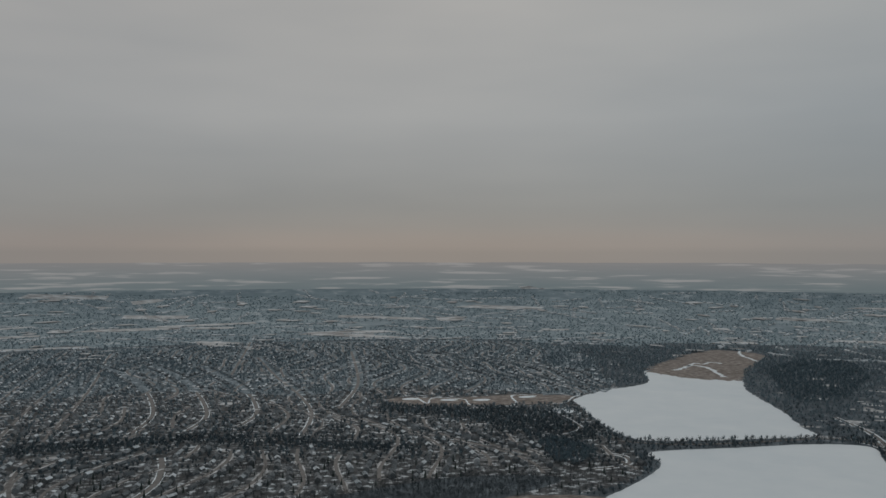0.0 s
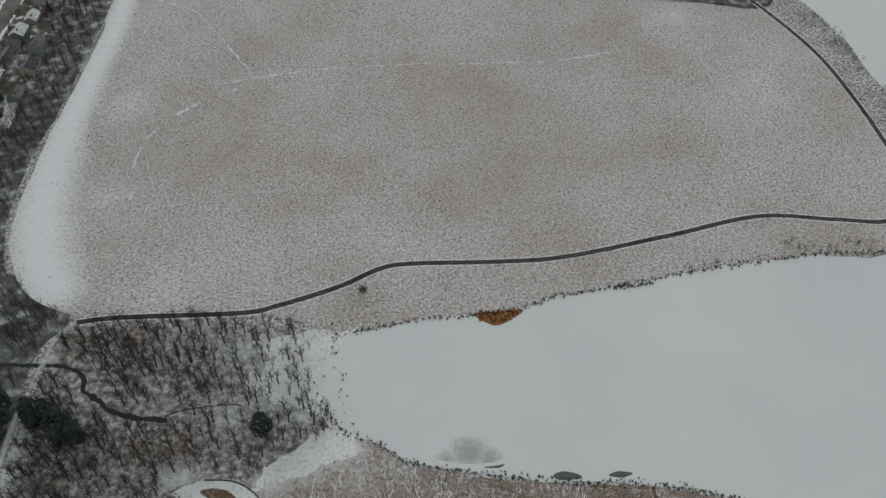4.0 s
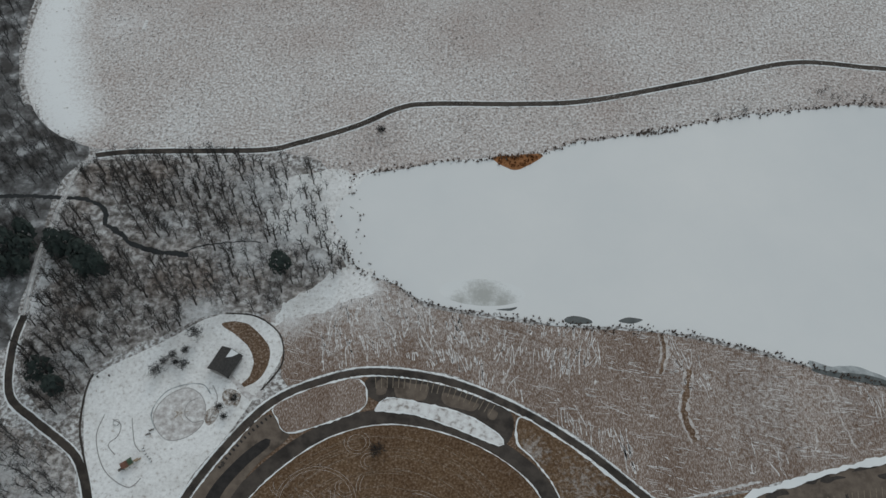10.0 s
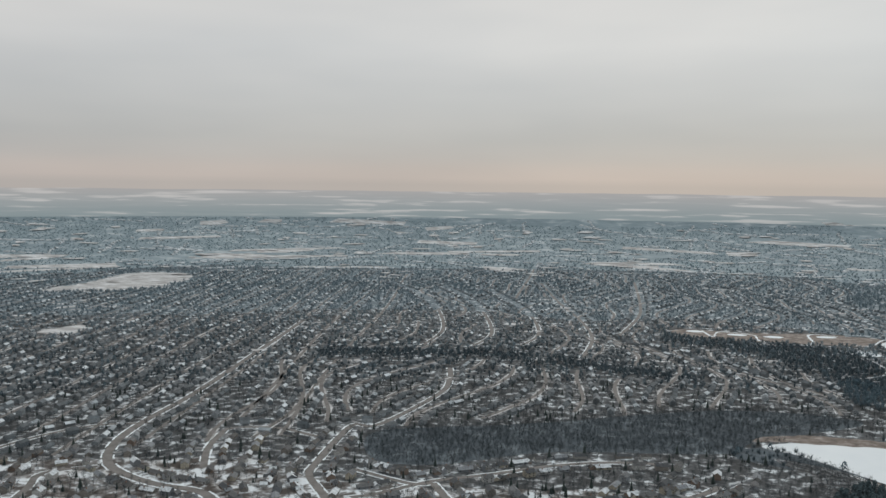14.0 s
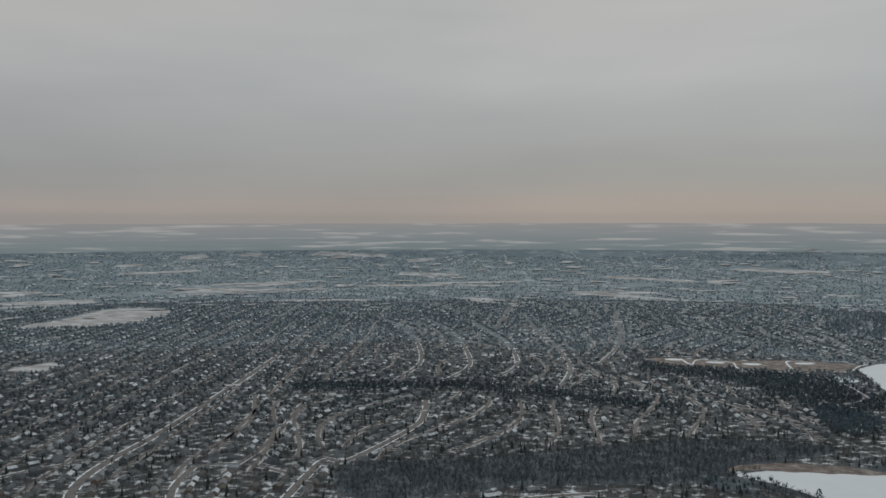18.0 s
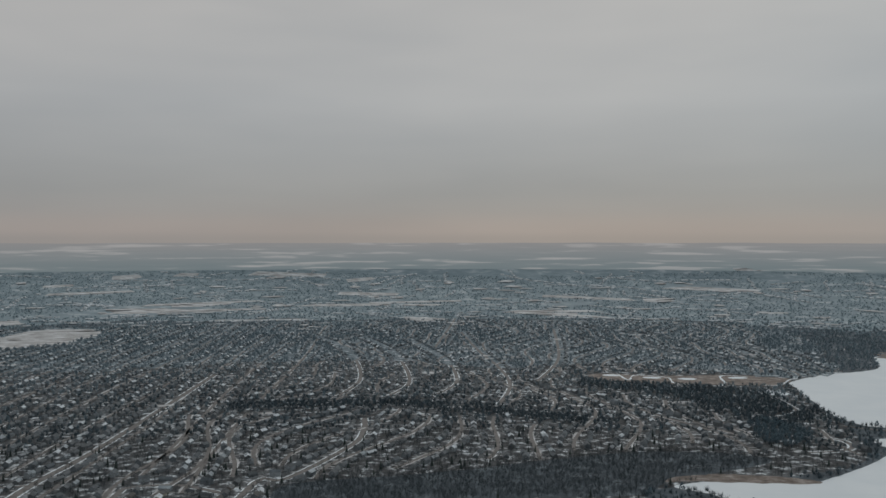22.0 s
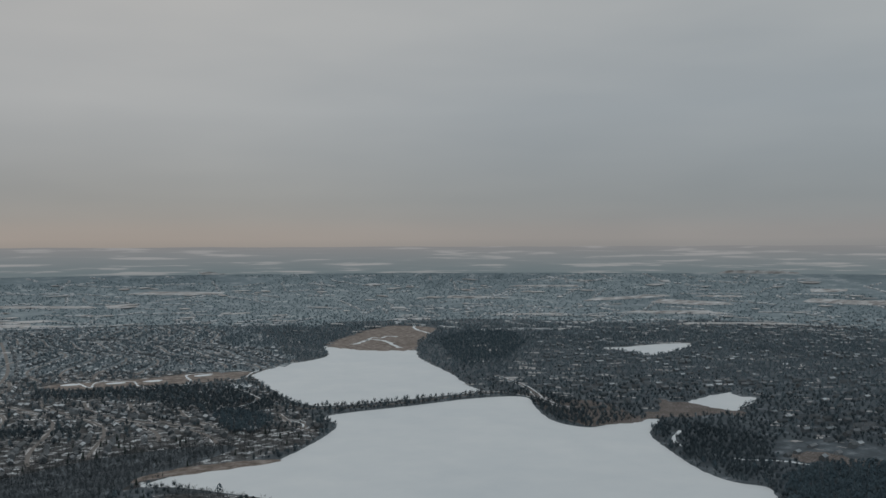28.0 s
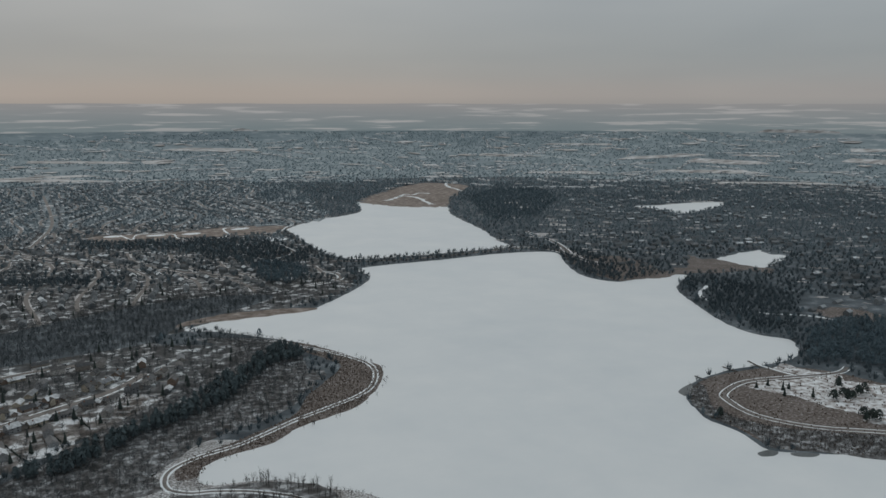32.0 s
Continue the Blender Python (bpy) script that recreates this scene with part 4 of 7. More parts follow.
region("east_lawn", EAST_LAWN, 0.09, SHORE, "brown lawn of the point with snow patches", "lawn", rag=2.0)
region("park_lawn", PARK, 0.08, LAWN, "frozen brown park lawn with snow streaks", "lawn")
ROUND = CIRCLE + [(26, 22), (4, 4), (-26, -2), (-60, 7), (-84, 26)]
region("round_lawn", ROUND, 0.26, ROUND_LAWN, "round brown lawn with swirling snow marks", "lawn", step=3)

# pale tracks worn into the field
for nm, line, w in (("long", FIELD_TRACK, 1.3), ("upper", FIELD_TRACK_B, 1.0), ("corner", FIELD_TRACK_C, 1.8)):
    ribbon("field_track_" + nm, ragged(smooth(line, step=4), 1.2, 9), w, 0.135, ISLAND_SNOW, "faint snowy track across the prairie", category="track", wobble=1.8, soft=False, gaps=True)

# trails
ribbon("trail_field", TRAIL_SOUTH[:21], 3.2, 0.22, ASPHALT, "narrow dark asphalt trail round the field", category="trail", step=3)
ribbon("trail_wood", TRAIL_SOUTH[20:26], 2.6, 0.22, PLAZA_SNOW, "snow-covered trail through the wood", category="trail", step=2, wobble=0.35)
ribbon("trail_playground", TRAIL_SOUTH[25:32], 3.2, 0.222, ASPHALT, "dark cleared trail beside the playground", category="trail", step=2, wobble=0.15)
ribbon("trail_drifted", TRAIL_SOUTH[31:], 3.2, 0.224, PLAZA_SNOW, "drifted trail half covered with snow", category="trail", step=2, wobble=0.3)
for (x, y), (u, v) in (((-143.5, 70), (-141, 64)), ((-140, 61), (-138.5, 56)), ((-131.5, 44), (-130, 40))):
    ribbon("bare_patch", [(x, y), ((x + u) / 2 + 0.3, (y + v) / 2), (u, v)], 1.6, 0.232, ASPHALT, "bare dark patch on the drifted trail", category="patch", step=0.6, wobble=1.1, deep=0.1)
for side in (-0.8, 0.8):
    ribbon("wheel_rut", TRAIL_SOUTH[20:26], 0.3, 0.232, SLUSH, "faint wheel rut in the snowy trail", category="rut", step=1.5, offset=side, wobble=1.2, deep=0.1)
for side in (1, -1):
    for piece in (TRAIL_SOUTH[:21], TRAIL_SOUTH[25:]):
        ribbon("trail_verge", piece, 0.65, 0.19, SNOW, "snow verge along the field trail", category="snow verge", step=1.2, offset=side * 1.95, wobble=1.6)
ribbon("trail_peninsula", TRAIL_NORTH, 3.0, 0.24, STREET, "grey gravel trail round the peninsula", category="trail")
for side in (1, -1):
    ribbon("peninsula_verge", TRAIL_NORTH, 2.2, 0.21, SNOW, "snow verge along the peninsula trail", category="snow verge", offset=side * 2.4, wobble=0.8)
ribbon("trail_outer_loop", OUTER_TRAIL, 3.0, 0.24, ASPHALT, "dark asphalt trail round the park loop", category="trail", step=3)
for side in (1, -1):
    ribbon("loop_verge", OUTER_TRAIL, 0.6, 0.21, SNOW, "snow verge along the loop trail", category="snow verge", step=1.2, offset=side * 2.1, wobble=1.6)
ribbon("playground_path", PLAY_PATH, 0.9, 0.2, ASPHALT, "thin dark path beside the playground", category="path", step=3)
ribbon("shelter_path", SHELTER_PATH, 2.2, 0.2, PLAZA_SNOW, "short pale path to the picnic shelter", category="path", step=2)
ribbon("water_creek_end", ragged(smooth(CREEK_END, step=1), 0.8, 5), 0.6, 0.12, WATER, "thin thread of open creek water", category="creek", wobble=1.0, soft=False)
ribbon("water_creek", ragged(smooth(CREEK, step=1), 0.9, 6), 2.3, 0.12, WATER, "narrow dark unfrozen creek in the wood", category="creek", wobble=0.7, soft=False)

# park drive, lots and islands
ribbon("road_park_loop", ROUND, 6.4, 0.17, ASPHALT, "dark one-way park loop drive", closed=True, step=3, offset=3.9, category="drive")
ribbon("loop_snow_rim", ROUND, 0.45, 0.3, SNOW, "thin snow rim round the lawn", closed=True, step=1.5, offset=0.3, category="snow rim", wobble=1.4)
ribbon("road_park_entry", ROAD_EAST, 9.0, 0.18, ASPHALT, "asphalt entry drive to the lot", step=3, category="drive")
ribbon("road_park_south", ROAD_MID, 6.5, 0.185, ASPHALT, "short asphalt drive between lawns", step=3, category="drive")
ribbon("trail_lot_spur", ROAD_SPUR, 3.2, 0.19, ASPHALT, "dark trail spur beside the lot", step=3, category="trail")
ribbon("drive_west", [(-118, 20), (-115, 44), (-112, 64), (-104, 76)], 5.0, 0.175, ASPHALT, "asphalt drive into the arc lot", step=3, category="drive")
lot_w = region("parking_lot_west", LOT_WEST, 0.195, LOT, "curved tan-grey parking lot by the loop", "parking lot", step=3)
lot_n = region("parking_lot_north", LOT_NORTH, 0.195, ASPHALT, "curved dark parking bay by the loop", "parking lot", step=3)
for poly in ([(-29, 143.5), (-15, 142.5), (-16, 135.5), (-27, 136.5)], [(-8, 140), (6, 136.5), (4, 132.5), (-7, 135)], [(-38, 143), (-34, 143.5), (-33, 138), (-37, 137)], [(11, 134), (15, 132.5), (14, 129), (11, 130)]):
    region("dry_patch", poly, 0.206, LOT, "dry pale patch on the wet parking bay", "patch", rag=1.6, step=0.6, deep=0.1)
lot_e = region("parking_lot_east", LOT_EAST, 0.2, LOT, "large stained asphalt parking lot", "parking lot", step=4)
region("wet_patch", WET_PATCH, 0.215, WET, "black wet strip on the curved lot", "wet patch", step=3)
for nm, poly, mt, lab in (("a", ISLAND_A, PRAIRIE_GRASS, "grass island with snowy kerb"), ("b", ISLAND_B, ISLAND_SNOW, "long snow-covered kerbed island"), ("c", ISLAND_C, LAWN_C, "brown lawn island with snow swirls"), ("d", ISLAND_D, LAWN_SNOW, "snowy grass island by the drive"),
                          ("e", ISLAND_E, LAWN, "grass island streaked with snow tracks"), ("f", ISLAND_F, LAWN, "brown lawn corner with snowy kerb"), ("g", ISLAND_G, LAWN, "rough brown bank beside the lot")):
    region("island_" + nm, poly, 0.3, mt, lab, "traffic island", step=3)
    ribbon("island_rim_" + nm, poly, 0.55, 0.34, SNOW, "thin snow rim on the island kerb", closed=True, step=1.5, category="snow rim", wobble=2.4)
for nm, poly in (("a", LOT_ISLE_A), ("b", LOT_ISLE_B)):
    region("lot_island_" + nm, poly, 0.35, BARK_BED if nm == "a" else ISLAND_SNOW, "kerbed planting island with snow", "traffic island", step=2)
ribbon("snow_bank_north", LOT_BANK, 2.6, 0.5, SNOW, "ploughed snow bank along the lot", step=2, category="snow bank", wobble=1.0, deep=0.6)
ribbon("snow_bank_south", LOT_BANK_S, 2.0, 0.5, SNOW, "ploughed snow bank on the lot edge", step=2, category="snow bank", wobble=1.0, deep=0.6)


def flat_bar(name, a, b, w, z, mat, parent):
    """A thin painted bar from a to b."""
    d = Vector((b[0] - a[0], b[1] - a[1]))
    n = Vector((-d.y, d.x)).normalized() * w / 2
    p = [(a[0] + n.x, a[1] + n.y, z), (a[0] - n.x, a[1] - n.y, z), (b[0] - n.x, b[1] - n.y, z), (b[0] + n.x, b[1] + n.y, z)]
    return mesh_object(name, p + [(x, y, q - 0.03) for x, y, q in p], [(0, 1, 2, 3), (0, 4, 5, 1), (1, 5, 6, 2), (2, 6, 7, 3), (3, 7, 4, 0)], mat, parent)


for k in range(24):  # upright stall lines of the large lot
    u = k / 23
    x, y = 131 + 58 * u, 90 + 14 * u
    flat_bar("stall_line", (x, y), (x + 1.2, y + 11), 0.28, 0.225, STALL, lot_e)
for k in range(16):  # slanted stall lines of the same lot
    u = k / 15
    x, y = 138 + 56 * u, 76 + 12 * u
    flat_bar("stall_line", (x, y), (x + 8, y - 9), 0.28, 0.225, STALL, lot_e)
for k in range(20):  # dark ends of stalls at the snow bank
    x, y = 150 + 1.7 * k, 57.6 + 0.33 * k
    flat_bar("stall_end", (x, y), (x - 0.4, y + 1.9 + (k * 7 % 5) * 0.2), 0.55, 0.226, WET, lot_e)
# small dark marks at the stall ends of the curved lot
for k in range(17):
    a = radians(151 - 1.55 * k)
    r = 82.5 + 0.1 * k
    x, y = -26.4 + r * math.cos(a), 61.9 + r * math.sin(a)
    flat_bar("stall_end", (x, y), (x - 1.4 * math.cos(a), y - 1.4 * math.sin(a)), 0.8, 0.222, WET, lot_w)
for k in range(22):
    a = radians(98 - 1.75 * k)
    for r0, r1, mt in ((79, 84.5, STALL),):
        flat_bar("stall_line", (-26.4 + r0 * math.cos(a), 61.9 + r0 * math.sin(a)), (-26.4 + r1 * math.cos(a), 61.9 + r1 * math.sin(a)), 0.3, 0.222, mt, lot_n)

ribbon("snow_streak", ragged(smooth([(38, 46), (47, 52), (56, 57), (64, 61)], step=0.8), 0.8, 3), 3.2, 0.312, LAWN_SNOW, "broad snow streak across the island", category="snow", wobble=1.2, soft=False)
ribbon("prairie_ditch", ragged(smooth(DITCH, step=1), 0.6, 4), 2.0, 0.135, LAWN, "narrow brown ditch through the prairie", category="ditch", wobble=1.0, soft=False)
for line, wide in ((DITCH, 1.5), (DITCH_B, 1.1)):
    for side, w in ((wide, 1.5), (-wide - 0.4, 0.7)):
        ribbon("ditch_snow", ragged(smooth(line, step=0.7), 0.6, 4), w, 0.125, TRACK_SNOW, "drifted snow along the ditch", category="snow", offset=side, wobble=2.0, soft=False)
ribbon("prairie_ditch", ragged(smooth(DITCH_B, step=1), 0.6, 4), 1.2, 0.135, LAWN, "narrow brown ditch through the prairie", category="ditch", wobble=1.0, soft=False)
for line in GRASS_LINES:
    ribbon("prairie_track", ragged(smooth(line, step=0.8), 0.7, 3), 0.55, 0.13, TRACK_SNOW, "snowy animal track through the prairie", category="track", wobble=1.5, soft=False)
ribbon("grass_path", ragged(smooth(GRASS_PATH, step=0.8), 0.4, 4), 1.0, 0.13, PLAZA_SNOW, "thin mown path beside the lot", category="path", wobble=1.2, soft=False)

# swirls of tyre marks in the thin snow
rnd = random.Random(5)
verts, faces = [], []
for cx, cy, spread, count, z in ((-52, 74, 30, 34, 0.275), (-38, 46, 38, 46, 0.275), (-5, 56, 28, 26, 0.275), (61, 88, 6, 50, 0.315), (55, 50, 8, 18, 0.315), (92, 50, 10, 10, 0.315)):
    for i in range(count):
        r, x0, y0 = 2.5 + 16 * rnd.random() ** 1.6, cx + rnd.gauss(0, spread * 0.5), cy + rnd.gauss(0, spread * 0.5)
        if z > 0.3:
            r = rnd.uniform(2, 5.5)
        a0, span = rnd.uniform(0, 6.3), rnd.choice((rnd.uniform(0.5, 2.2), rnd.uniform(1.0, 3.4), 6.2))
        for gauge in (0, 1.5):
            m = max(8, int(r * span))
            base = len(verts)
            for j in range(m + 1):
                a = a0 + span * j / m
                for rr in (r + gauge, r + gauge + 0.10):
                    verts.append((x0 + rr * math.cos(a), y0 + rr * 0.9 * math.sin(a), z))
            for j in range(m):
                q = base + 2 * j
                faces.append((q, q + 1, q + 3, q + 2))
keep = [f for f in faces if all(math.hypot(verts[i][0] + 26.4, verts[i][1] - 61.9) < 60 or verts[i][2] > 0.3 and (inside(verts[i][0], verts[i][1], ISLAND_C) or inside(verts[i][0], verts[i][1], ISLAND_E) or inside(verts[i][0], verts[i][1], ISLAND_F)) for i in f)]
tagged(mesh_object("tyre_tracks", verts, keep, TRACK_SNOW), "looping tyre tracks in thin snow", "tyre tracks", kind="stuff")

# open water and slush on the lake
for nm, poly in (("a", POOL_A), ("b", POOL_B), ("c", POOL_C), ("d", POOL_D), ("e", POOL_E), ("f", POOL_F), ("g", POOL_G)):
    region("water_pool_" + nm, poly, 0.15, POOL, "dark open pool in the lake ice", "pool", step=1.5, rag=0.5)
for nm, poly in (("d", SLUSH_D),):
    region("water_slush_" + nm, poly, 0.13, SLUSH, "grey slush stain on the lake ice", "slush", step=1.5, rag=1.2)
for nm, poly in (("a", SNOW_FIELD_A), ("b", SNOW_FIELD_B), ("c", SNOW_FIELD_C), ("d", SNOW_FIELD_D), ("e", SNOW_FIELD_E), ("f", SNOW_FIELD_F), ("g", SNOW_FIELD_G), ("h", SNOW_FIELD_H), ("i", SNOW_FIELD_I), ("j", SNOW_FIELD_J), ("k", SNOW_FIELD_K)):
    region("snow_field_" + nm, poly, 1.0, FAR_FIELD, "distant pale snow-covered field", "field", step=15, rag=30, deep=1.5)

frng = random.Random(8)
RIDGE_FIELDS = []
for k in range(46):  # pale four-sided fields strewn over the far ridge
    a, r = radians(frng.uniform(-50, 64)), frng.uniform(3400, 4780)
    x, y, w, d = r * math.sin(a), r * math.cos(a), frng.uniform(50, 260), frng.uniform(22, 60)
    turn = -a + frng.gauss(0, 0.16)
    ux, uy = math.cos(turn), math.sin(turn)
    pts = [(x + ux * w * c - uy * d * e, y + uy * w * c + ux * d * e) for c, e in ((-1, -1), (frng.uniform(-0.1, 0.3), frng.uniform(-1.2, -0.7)), (1, frng.uniform(-0.9, 0.1)), (frng.uniform(0.6, 1.1), 1), (frng.uniform(-1.1, -0.5), frng.uniform(0.5, 1)))]
    if max(math.hypot(*p) for p in pts) < 4840:
        RIDGE_FIELDS.append(pts)
        region("snow_field_ridge", pts, 3.0, FAR_FIELD, "pale snowy field on the far ridge", "field", rag=5, deep=3, soft=False)

# streets with their snowy verges
STREETS = [("a", STREET_A, 11), ("b", STREET_B, 9), ("c", STREET_C, 8.5), ("d", STREET_D, 8.5), ("f", STREET_F, 8), ("g", STREET_G, 8), ("h", STREET_H, 8), ("i", STREET_I, 8), ("j", STREET_J, 8), ("k", STREET_K, 8),
           ("l", STREET_L, 8), ("n", STREET_N, 8.5), ("o", STREET_O, 8), ("p", STREET_P, 7.5), ("q", STREET_Q, 7.5), ("s", STREET_S, 7.5), ("t", STREET_T, 7), ("u", STREET_U, 7.5)]
for k, (nm, line, w) in enumerate(STREETS):
    ribbon("road_" + nm, line, w, 0.2 + 0.006 * k, STREET, "grey salted suburban street", category="street")
    for side in (1, -1):
        ribbon("street_verge", line, 1.7 if w < 10 else 2.1, 0.13 + 0.003 * k, SNOW, "snow-covered grass verge of a street", category="snow verge", offset=side * (w / 2 + 1.6), wobble=1.6, step=2.5, gaps=True)
ribbon("road_causeway", CAUSEWAY, 8, 0.6, STREET, "grey road on the wooded causeway", category="road", deep=1.0)
for nm, line, w in (("east", EAST_ROAD, 8), ("east_branch", EAST_ROAD_B, 8), ("hook_north", HOOK_A, 7), ("hook_south", HOOK_B, 7), ("far_pale", PALE_ROAD, 12), ("east_point", EAST_DRIVE, 3.8)):
    ribbon("road_" + nm, line, w, 0.22, STREET, "pale winding road with snowy edges", category="road")
    for side in (1, -1):
        ribbon("road_verge", line, 1.3 if nm == "east_point" else 3.0, 0.18, SNOW, "snowy verge of a winding road", category="snow verge", offset=side * (w / 2 + 2), wobble=0.9)
# streams of the marsh and snow strips of the meadow
for nm, line, w in (("a", MARSH_A, 13), ("b", MARSH_B, 9), ("c", MARSH_C, 10)):
    ribbon("water_marsh_" + nm, ragged(smooth(line, step=6), 7, 30, 4), w, 0.3, ICE, "frozen snow-covered channel in the marsh", category="channel", soft=False, wobble=1.2)
for x, y in MEADOW_OVALS:
    region("meadow_snow", [(x + 21 * math.cos(q * 0.785), y + 13 * math.sin(q * 0.785)) for q in range(8)], 0.3, SNOW, "oblong snow patch in the meadow", "snow", step=5, rag=4)
region("meadow_snow", MEADOW_SNOW_A, 0.3, SNOW, "oblong snow patch in the meadow", "snow", step=5, rag=4)
for line in (MEADOW_PATH, MEADOW_PATH_B):
    ribbon("path_meadow", line, 4.5, 0.26, SNOW, "snow-covered footpath looping through the meadow", category="path", wobble=1.4)
region("point_snow", POINT_SNOW, 0.13, LAWN_SNOW_B, "white snow on the lawn of the point", "snow", rag=7, step=3)
region("point_snow", POINT_SNOW_B, 0.13, LAWN_SNOW_B, "white snow on the lawn of the point", "snow", rag=4, step=3)
region("point_brush_floor", POINT_BRUSH, 0.12, DARK_LITTER, "dark brushy shore of the point", "ground", rag=2, step=4)
ribbon("path_point", POINT_PATH, 3.5, 0.2, SNOW, "snow-covered path down to the docks", category="path", wobble=0.5)
region("pond_shore", TAN_SHORE, 0.14, SHORE, "tan reedy shore of the small pond", "reeds", rag=6)
region("bay_lawn", POINT_MID, 0.135, SHORE, "tan lawn of the bay shore with thin snow", "lawn", rag=8)
region("town_clearing", TOWN_CLEARING, 0.145, SHORE, "brown rough clearing among the houses", "clearing", rag=8)
for line in (EAST_LANE, EAST_LANE_B):
    ribbon("path_east", line, 6, 0.25, SNOW, "snow-covered lane among the trees", category="lane", wobble=0.5)
region("peninsula_snow", PEN_SNOW, 0.115, DARK_LITTER, "snowy clearing with thin trunks on the peninsula", "wood floor", rag=14)
# snowy clearings among the far woods
CLEARINGS = []
for k in range(420):
    a, r = radians(frng.uniform(-50, 64)), 1250 + 3450 * frng.random() ** 0.8
    CLEARINGS.append((r * math.sin(a), r * math.cos(a), frng.uniform(8, 26) * (0.6 + r / 2600), frng.uniform(5, 11) * (0.6 + r / 2600), -a + frng.gauss(0, 0.3)))
for k in range(520):
    x, y = frng.uniform(950, 3000), frng.uniform(800, 2500)
    if inside(x, y, TOWN_EAST):
        CLEARINGS.append((x, y, frng.uniform(7, 20) * (0.5 + y / 2400), frng.uniform(4, 8) * (0.5 + y / 2400), -0.6 + frng.gauss(0, 0.4)))

x, y = (6.6, 190.5)
region("lake_stain", [(x + 20 * math.cos(k * 0.524), y + 7 * math.sin(k * 0.524)) for k in range(12)], 0.125, STAINED_ICE, "yellow-grey stain in the lake snow", "stain", step=2)
region("playground_bed", PLAY_BED, 0.16, LAWN, "crescent planting bed beside the shelter", "bed", step=1, rag=0.8)
region("playground_bed", PLAY_BED_B, 0.16, LAWN_SNOW, "brown planting bed on the playground", "bed", step=1, rag=0.6)
region("playground_bed", PLAY_BED_C, 0.16, LAWN_SNOW, "brown planting bed on the playground", "bed", step=1, rag=0.6)
ribbon("playground_edge", PLAY_EDGE, 0.7, 0.2, ASPHALT, "thin dark path round the playground end", category="path", step=1, wobble=0.8)
ribbon("playground_walk", PLAY_WALK, 2.0, 0.208, PLAZA_SNOW, "short grey walk to the loop trail", category="path", step=1)
ribbon("playground_arc", PLAY_ARC, 0.5, 0.18, SLUSH, "worn curved path line in the snow", category="path", step=1, wobble=1.0)
region("shore_drift", FRINGE_SNOW, 0.16, PLAY_GRASS, "white drifted snow between wood and lake", "snow", step=2, rag=2.5)

# wind-blown snow lying in ripples and in the old rows of the prairie
verts, faces = [], []


def streak(x, y, a, steps, w, sway, bound):
    """One thin wandering line of snow, broken where the wind has swept it."""
    prev = None
    for i in range(steps):
        if not inside(x, y, bound):
            break
        wide = w * max(0.1, 0.9 + 1.3 * noise.noise(Vector((x * 0.5, y * 0.5, 3.0))))
        q = len(verts)
        verts.extend([(x - wide * math.sin(a), y + wide * math.cos(a), 0.125), (x + wide * math.sin(a), y - wide * math.cos(a), 0.125)])
        if prev is not None and noise.noise(Vector((x * 0.14, y * 0.14, 5.0))) > -0.12:
            faces.append((prev, prev + 1, q + 1, q))
        prev = q
        a += frng.gauss(0, sway)
        x, y = x + 0.8 * math.cos(a), y + 0.8 * math.sin(a)


for k in range(3400):
    x, y = frng.uniform(-95, 222), frng.uniform(100, 198)
    bend = noise.noise(Vector((x / 45, y / 45, 2.0)))
    ripple = noise.noise(Vector((x / 34, y / 34, 8.0))) + (0.35 if -62 < x < 60 and y > 148 else -0.1)
    if ripple > 0.12:
        streak(x, y, radians(97) + 0.5 * bend, frng.randint(5, 18), frng.uniform(0.10, 0.24), 0.10, PRAIRIE)
    elif frng.random() < 0.6:
        streak(x, y, radians(-6) + 0.35 * bend, frng.randint(4, 14), frng.uniform(0.06, 0.13), 0.06, PRAIRIE)
tagged(mesh_object("snow_streaks", verts, faces, STREAK_SNOW), "thin rippled snow lines across the prairie", "snow", kind="stuff")

# arcs left by the mower round the lawn
verts, faces = [], []
for k in range(150):
    r, a, span = frng.uniform(30, 59), frng.uniform(0, 6.28), frng.uniform(0.1, 0.7)
    n = max(4, int(span * r / 2))
    base = len(verts)
    for i in range(n + 1):
        b = a + span * i / n
        for rr in (r, r + frng.uniform(0.05, 0.16)):
            verts.append((-27 + rr * math.cos(b), 62 + rr * math.sin(b), 0.27))
    faces += [(base + 2 * i, base + 2 * i + 1, base + 2 * i + 3, base + 2 * i + 2) for i in range(n)]
faces = [f for f in faces if all(inside(verts[i][0], verts[i][1], ROUND) for i in f)]
tagged(mesh_object("mown_arcs", verts, faces, MOWN), "faint mown arcs in the brown lawn", "mown arcs", kind="stuff")

